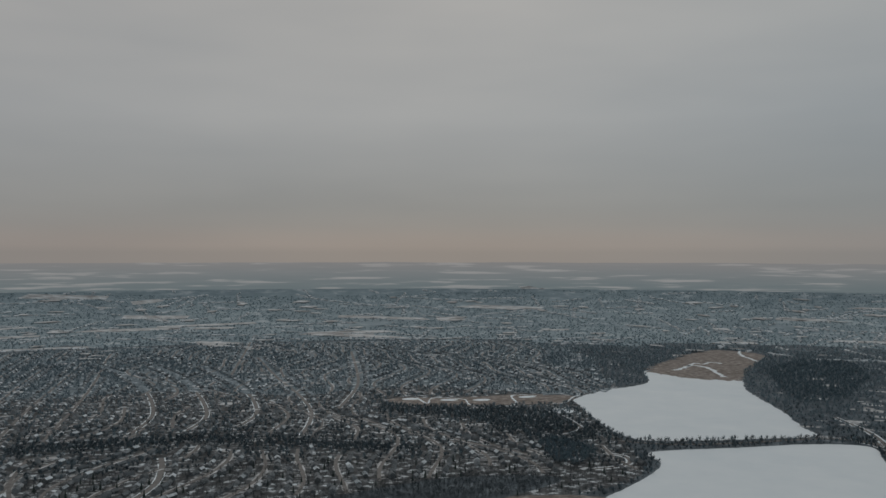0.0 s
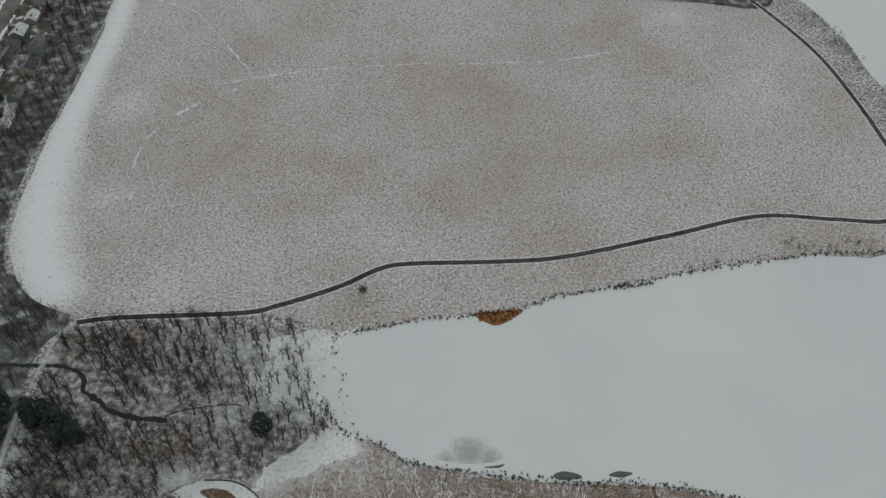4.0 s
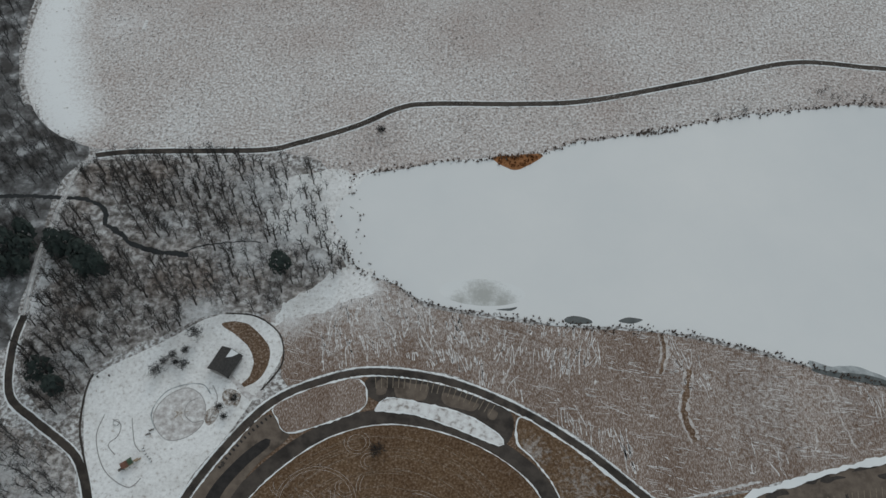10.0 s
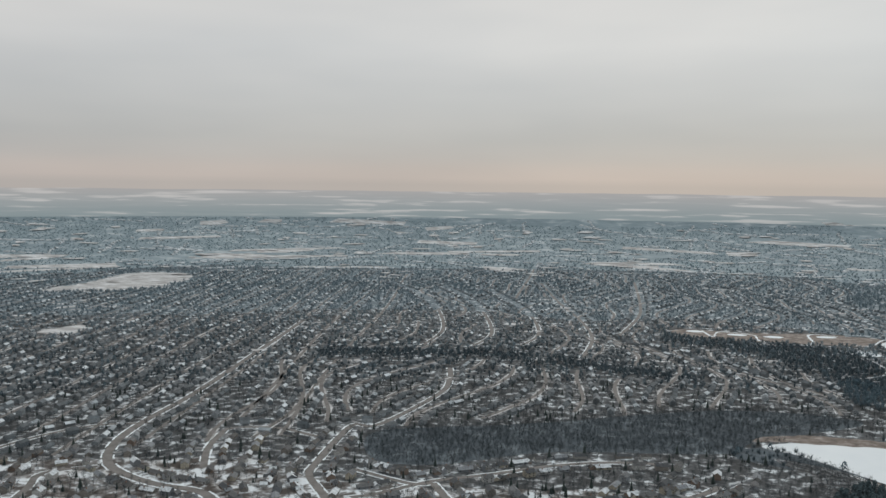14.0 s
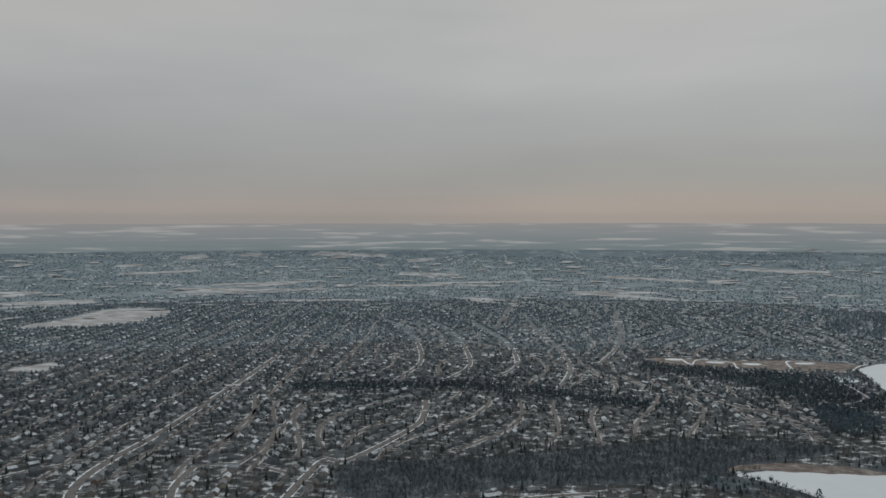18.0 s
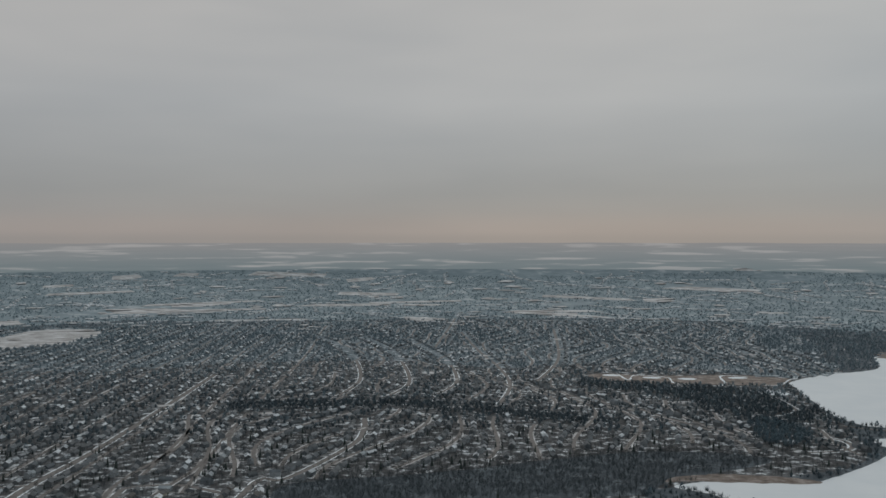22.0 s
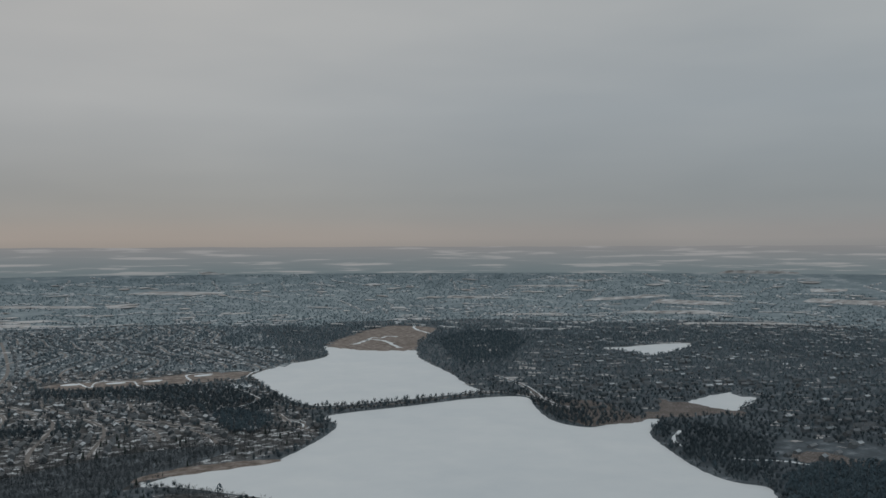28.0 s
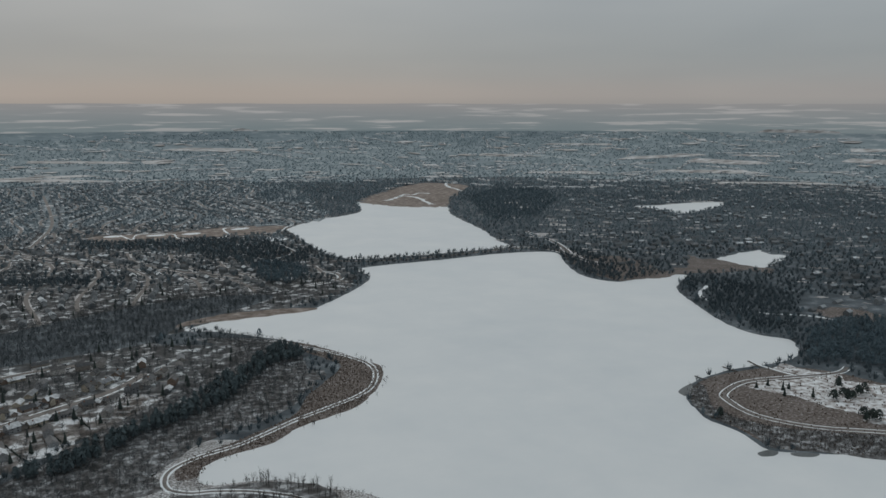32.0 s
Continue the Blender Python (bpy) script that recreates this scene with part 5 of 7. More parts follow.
# damp dark stains on the large lot
for i, (x, y, a, b) in enumerate([(130.2, 105.4, 5.3, 2.0), (146.6, 112.4, 7.2, 2.0), (168.1, 119.1, 8.3, 2.3), (184.1, 123.6, 4.9, 2.1), (126.5, 84.0, 3.7, 2.4), (118.5, 96.3, 2.4, 2.9), (157.4, 104.2, 1.0, 4.0), (128, 101, 2.4, 4.5), (138, 62, 5.5, 3.4), (127, 62, 2.2, 5.5), (121, 68, 2.0, 2.6), (141, 57.5, 4.5, 1.0), (152, 112.5, 6, 1.1), (176, 116.5, 5, 1.3), (171, 99, 0.9, 2.4), (160, 78, 1.0, 0.9), (117, 79, 1.6, 1.1), (-108, 75, 2.2, 2.6), (-109, 67.5, 3.4, 1.2), (-111, 82, 0.8, 2.4), (-104.5, 86, 0.9, 2.0), (-88, 121, 1.6, 2.2), (-97, 103, 1.2, 1.4)]):
    region("wet_stain", [(x + a * frng.uniform(0.5, 1.1) * math.cos(k * 0.628), y + 0.22 * a * math.cos(k * 0.628) + b * frng.uniform(0.4, 1.1) * math.sin(k * 0.628)) for k in range(10)], 0.214 + 0.003 * i, DAMP, "dark damp stain on the parking lot", "stain", step=0.5, rag=1.0, deep=0.1)


# ---- what lies where, on a raster of 4 m cells ----
CELL, X0, Y0, NX, NY = 4.0, -3600.0, -240.0, 1850, 1300
taken = np.zeros((NY, NX), bool)
woods = np.zeros((NY, NX), bool)
yards = np.zeros((NY, NX), bool)


def mark(grid, poly, value=True):
    """Marks the cells inside an outline."""
    p = np.array(smooth(poly, True, 12))
    i0, j0 = [max(int((p[:, k].min() - o) / CELL), 0) for k, o in ((0, X0), (1, Y0))]
    i1, j1 = min(int((p[:, 0].max() - X0) / CELL) + 2, NX), min(int((p[:, 1].max() - Y0) / CELL) + 2, NY)
    if i1 <= i0 or j1 <= j0:
        return
    xs, ys = np.meshgrid(X0 + CELL * (np.arange(i0, i1) + 0.5), Y0 + CELL * (np.arange(j0, j1) + 0.5))
    hit = np.zeros(xs.shape, bool)
    for (xa, ya), (xb, yb) in zip(p, np.roll(p, 1, axis=0)):
        if ya != yb:
            hit ^= ((ya > ys) != (yb > ys)) & (xs < (xb - xa) * (ys - ya) / (yb - ya) + xa)
    grid[j0:j1, i0:i1][hit] = value


def mark_line(grid, line, half):
    for x, y in smooth(line, step=3):
        i, j = (x - X0) / CELL, (y - Y0) / CELL
        k = half / CELL
        a, b, c, d = int(max(j - k, 0)), int(max(j + k + 1, 0)), int(max(i - k, 0)), int(max(i + k + 1, 0))
        grid[a:b, c:d] = True


def is_at(grid, x, y):
    i, j = int((x - X0) / CELL), int((y - Y0) / CELL)
    return bool(0 <= i < NX and 0 <= j < NY and grid[j, i])


OPEN_LAND = [TAN_SHORE, LAKE, LAKE_UPPER, POND_EAST, POND_NORTH, MEADOW, MARSH, FIELD, PARK, PRAIRIE, PLAY_SNOW, LOT_EAST, SNOW_MARGIN, STRIP_GRASS, PEN_GRASS, EAST_LAWN, BAY_REEDS,
             SNOW_FIELD_A, SNOW_FIELD_B, SNOW_FIELD_C, SNOW_FIELD_D, SNOW_FIELD_E, SNOW_FIELD_F, SNOW_FIELD_G, SNOW_FIELD_H, SNOW_FIELD_I, SNOW_FIELD_J, SNOW_FIELD_K]
WOODS = [TREE_ROW, WOOD_MEADOW, WOOD_NEAR, WOOD_SW, WOOD_W, BELT_WEST, BELT_NORTH, WOOD_PEN, WOOD_BAND, PINES_A, PINES_B, PINES_C, PINES_D, EAST_WOOD]
for poly in OPEN_LAND + RIDGE_FIELDS:
    mark(taken, poly)
for poly in WOODS:
    mark(woods, poly)
mark(yards, SUBURB)
woods &= ~taken
yards &= ~taken & ~woods
for nm, line, w in STREETS:
    mark_line(taken, line, w / 2 + 1.5)
for x, y, a, b, turn in CLEARINGS:
    if not is_at(taken, x, y) and not (is_at(yards, x, y) and y < 1500):
        mark(taken, [(x + a * math.cos(turn) * c - b * math.sin(turn) * s, y + a * math.sin(turn) * c + b * math.cos(turn) * s) for c, s in ((1, 0), (0, 1), (-1, 0), (0, -1))])
for line in (EAST_LANE, EAST_LANE_B, TRAIL_SOUTH, TRAIL_NORTH, HOOK_A, HOOK_B, EAST_ROAD, EAST_ROAD_B, EAST_DRIVE, CAUSEWAY, CREEK):
    mark_line(taken, line, 3)

# ---- houses ----
def random_steps(name, colours, rough=0.85, scale=0.6, depth=0.18):
    """A plain building surface whose colour differs from house to house."""
    m = bpy.data.materials.new(name)
    m.use_nodes = True
    nt = m.node_tree
    b = nt.nodes["Principled BSDF"]
    b.inputs["Roughness"].default_value = rough
    inf = nt.nodes.new("ShaderNodeObjectInfo")
    isl = nt.nodes.new("ShaderNodeNewGeometry")
    add = nt.nodes.new("ShaderNodeMath")
    nt.links.new(inf.outputs["Random"], add.inputs[0])
    nt.links.new(isl.outputs["Random Per Island"], add.inputs[1])
    fr = nt.nodes.new("ShaderNodeMath")
    fr.operation = "FRACT"
    nt.links.new(add.outputs[0], fr.inputs[0])
    r = nt.nodes.new("ShaderNodeValToRGB")
    r.color_ramp.interpolation = "CONSTANT"
    ramp_of(r, [(k / len(colours), c) for k, c in enumerate(colours)])
    nt.links.new(fr.outputs[0], r.inputs[0])
    n = nt.nodes.new("ShaderNodeTexNoise")
    n.inputs["Scale"].default_value, n.inputs["Detail"].default_value = scale, 6.0
    co = nt.nodes.new("ShaderNodeTexCoord")
    nt.links.new(co.outputs["Object"], n.inputs["Vector"])
    q = ramp_of(nt.nodes.new("ShaderNodeValToRGB"), [(0.35, (1 - depth * 2,) * 3), (0.65, ONE)])
    nt.links.new(n.outputs[0], q.inputs[0])
    mx = nt.nodes.new("ShaderNodeMix")
    mx.data_type, mx.blend_type = "RGBA", "MULTIPLY"
    mx.inputs["Factor"].default_value = 1.0
    nt.links.new(r.outputs[0], mx.inputs[6])
    nt.links.new(q.outputs[0], mx.inputs[7])
    nt.links.new(mx.outputs[2], b.inputs["Base Color"])
    return m


WALL = random_steps("house_siding", [(0.34, 0.33, 0.31), (0.22, 0.20, 0.18), (0.46, 0.45, 0.43), (0.20, 0.15, 0.12), (0.28, 0.29, 0.30), (0.40, 0.36, 0.29), (0.18, 0.19, 0.20)])
ROOF = random_steps("house_roof", [(0.70, 0.72, 0.73), (0.085, 0.087, 0.09), (0.14, 0.137, 0.135), (0.68, 0.70, 0.71), (0.10, 0.092, 0.085), (0.24, 0.25, 0.26), (0.07, 0.073, 0.076), (0.17, 0.17, 0.17), (0.11, 0.106, 0.104)], depth=0.22, scale=0.35)
# bluer, paler palettes for farther houses: haze put into the colour
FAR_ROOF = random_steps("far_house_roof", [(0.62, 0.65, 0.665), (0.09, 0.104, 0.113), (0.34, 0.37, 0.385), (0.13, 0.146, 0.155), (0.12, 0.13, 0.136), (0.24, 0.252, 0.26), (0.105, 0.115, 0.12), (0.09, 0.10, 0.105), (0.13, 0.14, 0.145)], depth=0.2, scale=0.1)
HAZY_ROOF = random_steps("hazed_far_roof", [(0.61, 0.64, 0.655), (0.15, 0.178, 0.193), (0.42, 0.45, 0.465), (0.19, 0.217, 0.232), (0.18, 0.203, 0.213), (0.30, 0.318, 0.327), (0.16, 0.182, 0.192), (0.20, 0.222, 0.232), (0.19, 0.21, 0.22)], depth=0.2, scale=0.1)
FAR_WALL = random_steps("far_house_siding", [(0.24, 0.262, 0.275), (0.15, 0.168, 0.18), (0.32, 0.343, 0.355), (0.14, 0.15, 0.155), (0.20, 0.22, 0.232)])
RIDGE_HOUSE = random_steps("hazed_snowy_house", [(0.66, 0.67, 0.68), (0.36, 0.39, 0.40), (0.60, 0.61, 0.615), (0.42, 0.44, 0.45), (0.52, 0.53, 0.54)], depth=0.1, scale=0.1)
GLASS = material("dark_window_glass", [(0.3, (0.02, 0.024, 0.028)), (0.7, (0.05, 0.055, 0.06))], 1.0, rough=0.15)
DOOR = random_steps("painted_door", [(0.5, 0.5, 0.49), (0.25, 0.2, 0.17), (0.6, 0.6, 0.59)])
BRICK = material("chimney_brick", [(0.35, (0.16, 0.085, 0.06)), (0.65, (0.24, 0.14, 0.10))], 2.0)
DRIVE = material("driveway_concrete", [(0.36, (0.16, 0.155, 0.15)), (0.55, (0.27, 0.265, 0.26)), (0.64, (0.55, 0.56, 0.57))], 0.2, detail=6)


def part(name, bm, mat, parent, label=""):
    me = bpy.data.meshes.new(name)
    bm.to_mesh(me)
    bm.free()
    me.materials.append(mat)
    ob = new(name, me)
    ob.parent = parent
    return tagged(ob, label)


def block(bm, x0, x1, y0, y1, z0, z1):
    v = [bm.verts.new(p) for p in ((x0, y0, z0), (x1, y0, z0), (x1, y1, z0), (x0, y1, z0), (x0, y0, z1), (x1, y0, z1), (x1, y1, z1), (x0, y1, z1))]
    for f in ((3, 2, 1, 0), (4, 5, 6, 7), (0, 1, 5, 4), (1, 2, 6, 5), (2, 3, 7, 6), (3, 0, 4, 7)):
        bm.faces.new([v[i] for i in f])


def gable_body(bm, x0, x1, y0, y1, h, ridge, along_x=True):
    """Walls with gable ends."""
    if along_x:
        ym = (y0 + y1) / 2
        p = [(x0, y0, 0), (x1, y0, 0), (x1, y1, 0), (x0, y1, 0), (x0, y0, h), (x1, y0, h), (x1, y1, h), (x0, y1, h), (x0, ym, ridge), (x1, ym, ridge)]
        fs = ((3, 2, 1, 0), (0, 1, 5, 4), (2, 3, 7, 6), (1, 2, 6, 9, 5), (3, 0, 4, 8, 7), (4, 5, 9, 8), (6, 7, 8, 9))
    else:
        xm = (x0 + x1) / 2
        p = [(x0, y0, 0), (x1, y0, 0), (x1, y1, 0), (x0, y1, 0), (x0, y0, h), (x1, y0, h), (x1, y1, h), (x0, y1, h), (xm, y0, ridge), (xm, y1, ridge)]
        fs = ((3, 2, 1, 0), (1, 2, 6, 5), (3, 0, 4, 7), (0, 1, 5, 8, 4), (2, 3, 7, 9, 6), (5, 6, 9, 8), (7, 4, 8, 9))
    v = [bm.verts.new(q) for q in p]
    for f in fs:
        bm.faces.new([v[i] for i in f])


def gable_roof(bm, x0, x1, y0, y1, h, ridge, along_x=True, over=0.5, thick=0.22):
    """Two thick slopes with eaves."""
    for side in (-1, 1):
        if along_x:
            ym, ye = (y0 + y1) / 2, (y0 if side < 0 else y1)
            slope = (ridge - h) / abs(ye - ym)
            a = (ye + side * over, h - slope * over)
            q = [(x0 - over, ym, ridge), (x1 + over, ym, ridge), (x1 + over, a[0], a[1]), (x0 - over, a[0], a[1])]
        else:
            xm, xe = (x0 + x1) / 2, (x0 if side < 0 else x1)
            slope = (ridge - h) / abs(xe - xm)
            a = (xe + side * over, h - slope * over)
            q = [(xm, y0 - over, ridge), (xm, y1 + over, ridge), (a[0], y1 + over, a[1]), (a[0], y0 - over, a[1])]
        lo = [bm.verts.new((x, y, z + 0.04)) for x, y, z in q]
        hi = [bm.verts.new((x, y, z + 0.04 + thick)) for x, y, z in q]
        bm.faces.new(hi)
        bm.faces.new(lo[::-1])
        for i in range(4):
            bm.faces.new((lo[i], lo[(i + 1) % 4], hi[(i + 1) % 4], hi[i]))
    bmesh.ops.recalc_face_normals(bm, faces=bm.faces)


HOUSE_LABELS = ["one-storey suburban house with a snowy gable roof", "two-storey house with an attached double garage", "low ranch house with a long gable roof", "two-storey house with a cross gable roof", "small suburban house with a side garage"]
HOUSE_FORMS = [(15, 9, 3.0, 5.6, 7.0, 1), (12, 9.5, 5.6, 8.6, 7.5, -1), (18, 8.5, 2.8, 5.0, 6.5, 1), (13, 10, 5.4, 8.4, 7.0, 1), (12, 8.5, 3.0, 5.6, 5.5, -1)]


def make_house(k):
    """A house with its front to -y, and an attached garage."""
    w, d, h, ridge, gw, side = HOUSE_FORMS[k]
    root = tagged(new("house"), HOUSE_LABELS[k], "house", "suburban houses")
    bm = bmesh.new()
    gable_body(bm, -w / 2, w / 2, -d / 2, d / 2, h, ridge)
    part("wall", bm, WALL, root)
    bm = bmesh.new()
    gable_roof(bm, -w / 2, w / 2, -d / 2, d / 2, h, ridge)
    if k in (1, 3):
        gable_roof(bm, -w * 0.35, w * 0.1, -d / 2 - 1.6, 0, h, ridge - 0.6, along_x=False)
    part("roof", bm, ROOF, root, "roof half covered with snow")
    if k in (1, 3):
        bm = bmesh.new()
        gable_body(bm, -w * 0.35, w * 0.1, -d / 2 - 1.6, -0.5, h, ridge - 0.6, along_x=False)
        part("gable_wing", bm, WALL, root)
    gx0 = w / 2 if side > 0 else -w / 2 - gw
    bm = bmesh.new()
    gable_body(bm, gx0, gx0 + gw, -d / 2 - 1.5, d / 2 - 2.2, 2.7, 4.9, along_x=False)
    part("garage", bm, WALL, root)
    bm = bmesh.new()
    gable_roof(bm, gx0, gx0 + gw, -d / 2 - 1.5, d / 2 - 2.2, 2.7, 4.9, along_x=False, over=0.4)
    part("garage_roof", bm, ROOF, root)
    bm = bmesh.new()
    block(bm, gx0 + 0.9, gx0 + gw - 0.9, -d / 2 - 1.56, -d / 2 - 1.49, 0.05, 2.3)
    part("garage_door", bm, DOOR, root, "pale garage door")
    bm = bmesh.new()
    block(bm, -0.5 + w * 0.2, 0.5 + w * 0.2, -d / 2 - 0.06, -d / 2 + 0.01, 0.1, 2.2)
    part("front_door", bm, DOOR, root)
    bm = bmesh.new()
    block(bm, w * 0.22, w * 0.22 + 0.9, 0.8, 1.7, h, ridge + 1.0)
    part("chimney", bm, BRICK, root, "brick chimney")
    floors = (1.5,) if h < 4 else (1.5, 4.2)
    for z in floors:
        for x, y in ((-w * 0.42, -1), (w * 0.36, -1), (-w * 0.25, 1), (w * 0.2, 1)):
            bm = bmesh.new()
            y0 = y * d / 2
            block(bm, x - 0.75, x + 0.75, y0 - 0.05, y0 + 0.05, z - 0.6, z + 0.7)
            part("window", bm, GLASS, root)
    return root


def lots(line, half, pitch, start=8):
    """Places of houses on both sides of a street: x, y and the turn that faces it."""
    pts = smooth(line, step=2)
    res, run = [], {1: start, -1: start + pitch / 2}
    for (xa, ya), (xb, yb) in zip(pts, pts[1:]):
        s = math.hypot(xb - xa, yb - ya)
        if not s:
            continue
        ux, uy = (xb - xa) / s, (yb - ya) / s
        for side in (1, -1):
            run[side] -= s
            if run[side] < 0:
                run[side] += pitch
                x, y = xa - uy * side * half, ya + ux * side * half
                turn = math.atan2(uy, ux) + (0 if side > 0 else math.pi)
                res.append((x, y, turn, xa - uy * side * (half - 17 + 5), ya + ux * side * (half - 17 + 5)))
    return res


rnd = random.Random(11)
protos = [make_house(k) for k in range(5)]
for p in protos:
    p.location = (0, 0, -400)
# plain streets that fill the rest of the suburb, running up the country
FILL = []
for k in range(-40, 14):
    if k < -7:  # the older straight streets of the west
        pts = [(k * 84 + 290 - 0.115 * (y - 1000) + 9 * math.sin(y / 260 + k * 1.7), y) for y in range(420, 3380, 60)]
    else:
        x0 = k * 66 - 20
        pts = [(x0 + 55 * math.sin(y / 210 + k * 0.35) + 30 * math.sin(y / 90 + k), y) for y in range(420, 3380, 60)]
    run = []
    for q in pts:
        if is_at(yards, *q) and not is_at(taken, *q):
            run.append(q)
        else:
            if len(run) > 2:
                FILL.append(run)
            run = []
    if len(run) > 2:
        FILL.append(run)
mark(yards, TOWN_EAST)
yards &= ~taken & ~woods
for k in range(44):
    run = []
    for j in range(90):
        q = (700 + j * 36, 560 + k * 72 + 60 * math.sin(j / 5 + k) - j * 4)
        if is_at(yards, *q) and inside(q[0], q[1], TOWN_EAST):
            run.append(q)
        else:
            if len(run) > 2:
                FILL.append(run)
            run = []
    if len(run) > 2:
        FILL.append(run)
# the roadways of these streets and the ploughed snow beside them
sv, sf, bv, bfc = [], [], [], []
for n, line in enumerate(FILL):
    fine = [q for q in smooth(line, step=14) if math.hypot(*q) > 1120 and not (q[0] > 850 and q[1] < 2600)]
    if len(fine) < 3:
        continue
    mark_line(taken, fine, 2.5)
    for lo, hi, z, vs, fs, every in ((-3.2, 3.2, 0.30, sv, sf, 0), (3.2, 5.6, 0.27, bv, bfc, 1), (-5.6, -3.2, 0.27, bv, bfc, 2)):
        prev = None
        for i, (x, y) in enumerate(fine):
            (xa, ya), (xb, yb) = fine[max(i - 1, 0)], fine[min(i + 1, len(fine) - 1)]
            m = math.hypot(xb - xa, yb - ya) or 1
            nx, ny = -(yb - ya) / m, (xb - xa) / m
            wide = 1 + 0.9 * noise.noise(Vector((x * 0.03, y * 0.03, 6 + every))) if every else 1
            e = hi * wide if hi > 4 else hi
            d = lo * wide if lo < -4 else lo
            q = len(vs)
            vs += [(x + nx * e, y + ny * e, z + rise(x, y)), (x + nx * d, y + ny * d, z + rise(x, y))]
            if prev is not None and math.dist((x, y), (xa, ya)) < 40 and not (every and noise.noise(Vector((x * 0.02, y * 0.02, 9 + every))) < 0.06):
                fs.append((prev, prev + 1, q + 1, q))
            prev = q
tagged(mesh_object("road_suburb", sv, sf, STREET), "grey salted streets of the far suburb", "streets", kind="structure")
tagged(mesh_object("street_snow", bv, bfc, FAR_FIELD), "ploughed snow along the far suburb streets", "snow", kind="stuff")
near_lots, far_lots, drives = [], [], []


def clear_spot(x, y, gap):
    i, j = int(x // gap), int(y // gap)
    for a in (-1, 0, 1):
        for b in (-1, 0, 1):
            for px, py in spots.get((i + a, j + b), ()):
                if (px - x) ** 2 + (py - y) ** 2 < gap * gap:
                    return False
    spots.setdefault((i, j), []).append((x, y))
    return True


spots = {}
for line, half, pitch in [(l, w / 2 + 17, 25) for _, l, w in STREETS] + [(l, 21, 27) for l in FILL]:
    for x, y, turn, fx, fy in lots(line, half, pitch):
        if not is_at(yards, x, y) or is_at(taken, x, y) or rnd.random() < (0.5 if x > 850 and y < 2600 else 0.06):
            continue
        x, y = x + rnd.uniform(-1.5, 1.5), y + rnd.uniform(-1.5, 1.5)
        if not clear_spot(x, y, 20.0):
            continue
        far = math.hypot(x, y)
        (near_lots if far < 1020 and len(near_lots) < 290 else far_lots).append((x, y, turn + rnd.gauss(0, 0.05 if far < 1020 else 0.12)))
        if far < 1500:
            drives.append((x, y, turn))
for x, y, turn in near_lots:
    proto = protos[rnd.randrange(5)]
    copy_thing(proto, Matrix.Translation((x, y, 0.04)) @ Matrix.Rotation(turn, 4, "Z"))
for p in protos:
    for o in list(p.children_recursive) + [p]:
        bpy.data.objects.remove(o)

# far houses: simple bodies and roofs, two joined meshes
bw, bo, br, bf, bh, bs = ([], []), ([], []), ([], []), ([], []), ([], []), ([], [])
for x, y, turn in far_lots:
    w, d, h, ridge, gw, side = HOUSE_FORMS[rnd.randrange(5)]
    w, d = (w + gw * 0.6) * 0.85, d * 0.9
    c, s, z = math.cos(turn), math.sin(turn), rise(x, y)

    def put(store, pts, fs):
        base = len(store[0])
        store[0].extend((x + c * px - s * py, y + s * px + c * py, z + pz) for px, py, pz in pts)
        store[1].extend(tuple(base + i for i in f) for f in fs)

    # distance decides which wall and roof palette, and so how much painted haze
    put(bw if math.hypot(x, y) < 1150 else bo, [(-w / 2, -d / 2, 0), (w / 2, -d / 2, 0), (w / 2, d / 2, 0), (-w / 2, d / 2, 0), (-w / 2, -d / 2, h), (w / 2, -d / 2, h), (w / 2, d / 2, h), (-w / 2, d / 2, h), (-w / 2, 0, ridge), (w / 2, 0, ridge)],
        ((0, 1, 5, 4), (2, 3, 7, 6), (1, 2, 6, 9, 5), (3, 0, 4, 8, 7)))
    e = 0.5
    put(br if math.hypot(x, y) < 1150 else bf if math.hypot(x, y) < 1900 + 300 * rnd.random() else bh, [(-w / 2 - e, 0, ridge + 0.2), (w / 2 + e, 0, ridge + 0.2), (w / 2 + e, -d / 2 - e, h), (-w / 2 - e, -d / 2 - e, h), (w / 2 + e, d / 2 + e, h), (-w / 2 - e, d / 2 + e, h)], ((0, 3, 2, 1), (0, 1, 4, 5)))
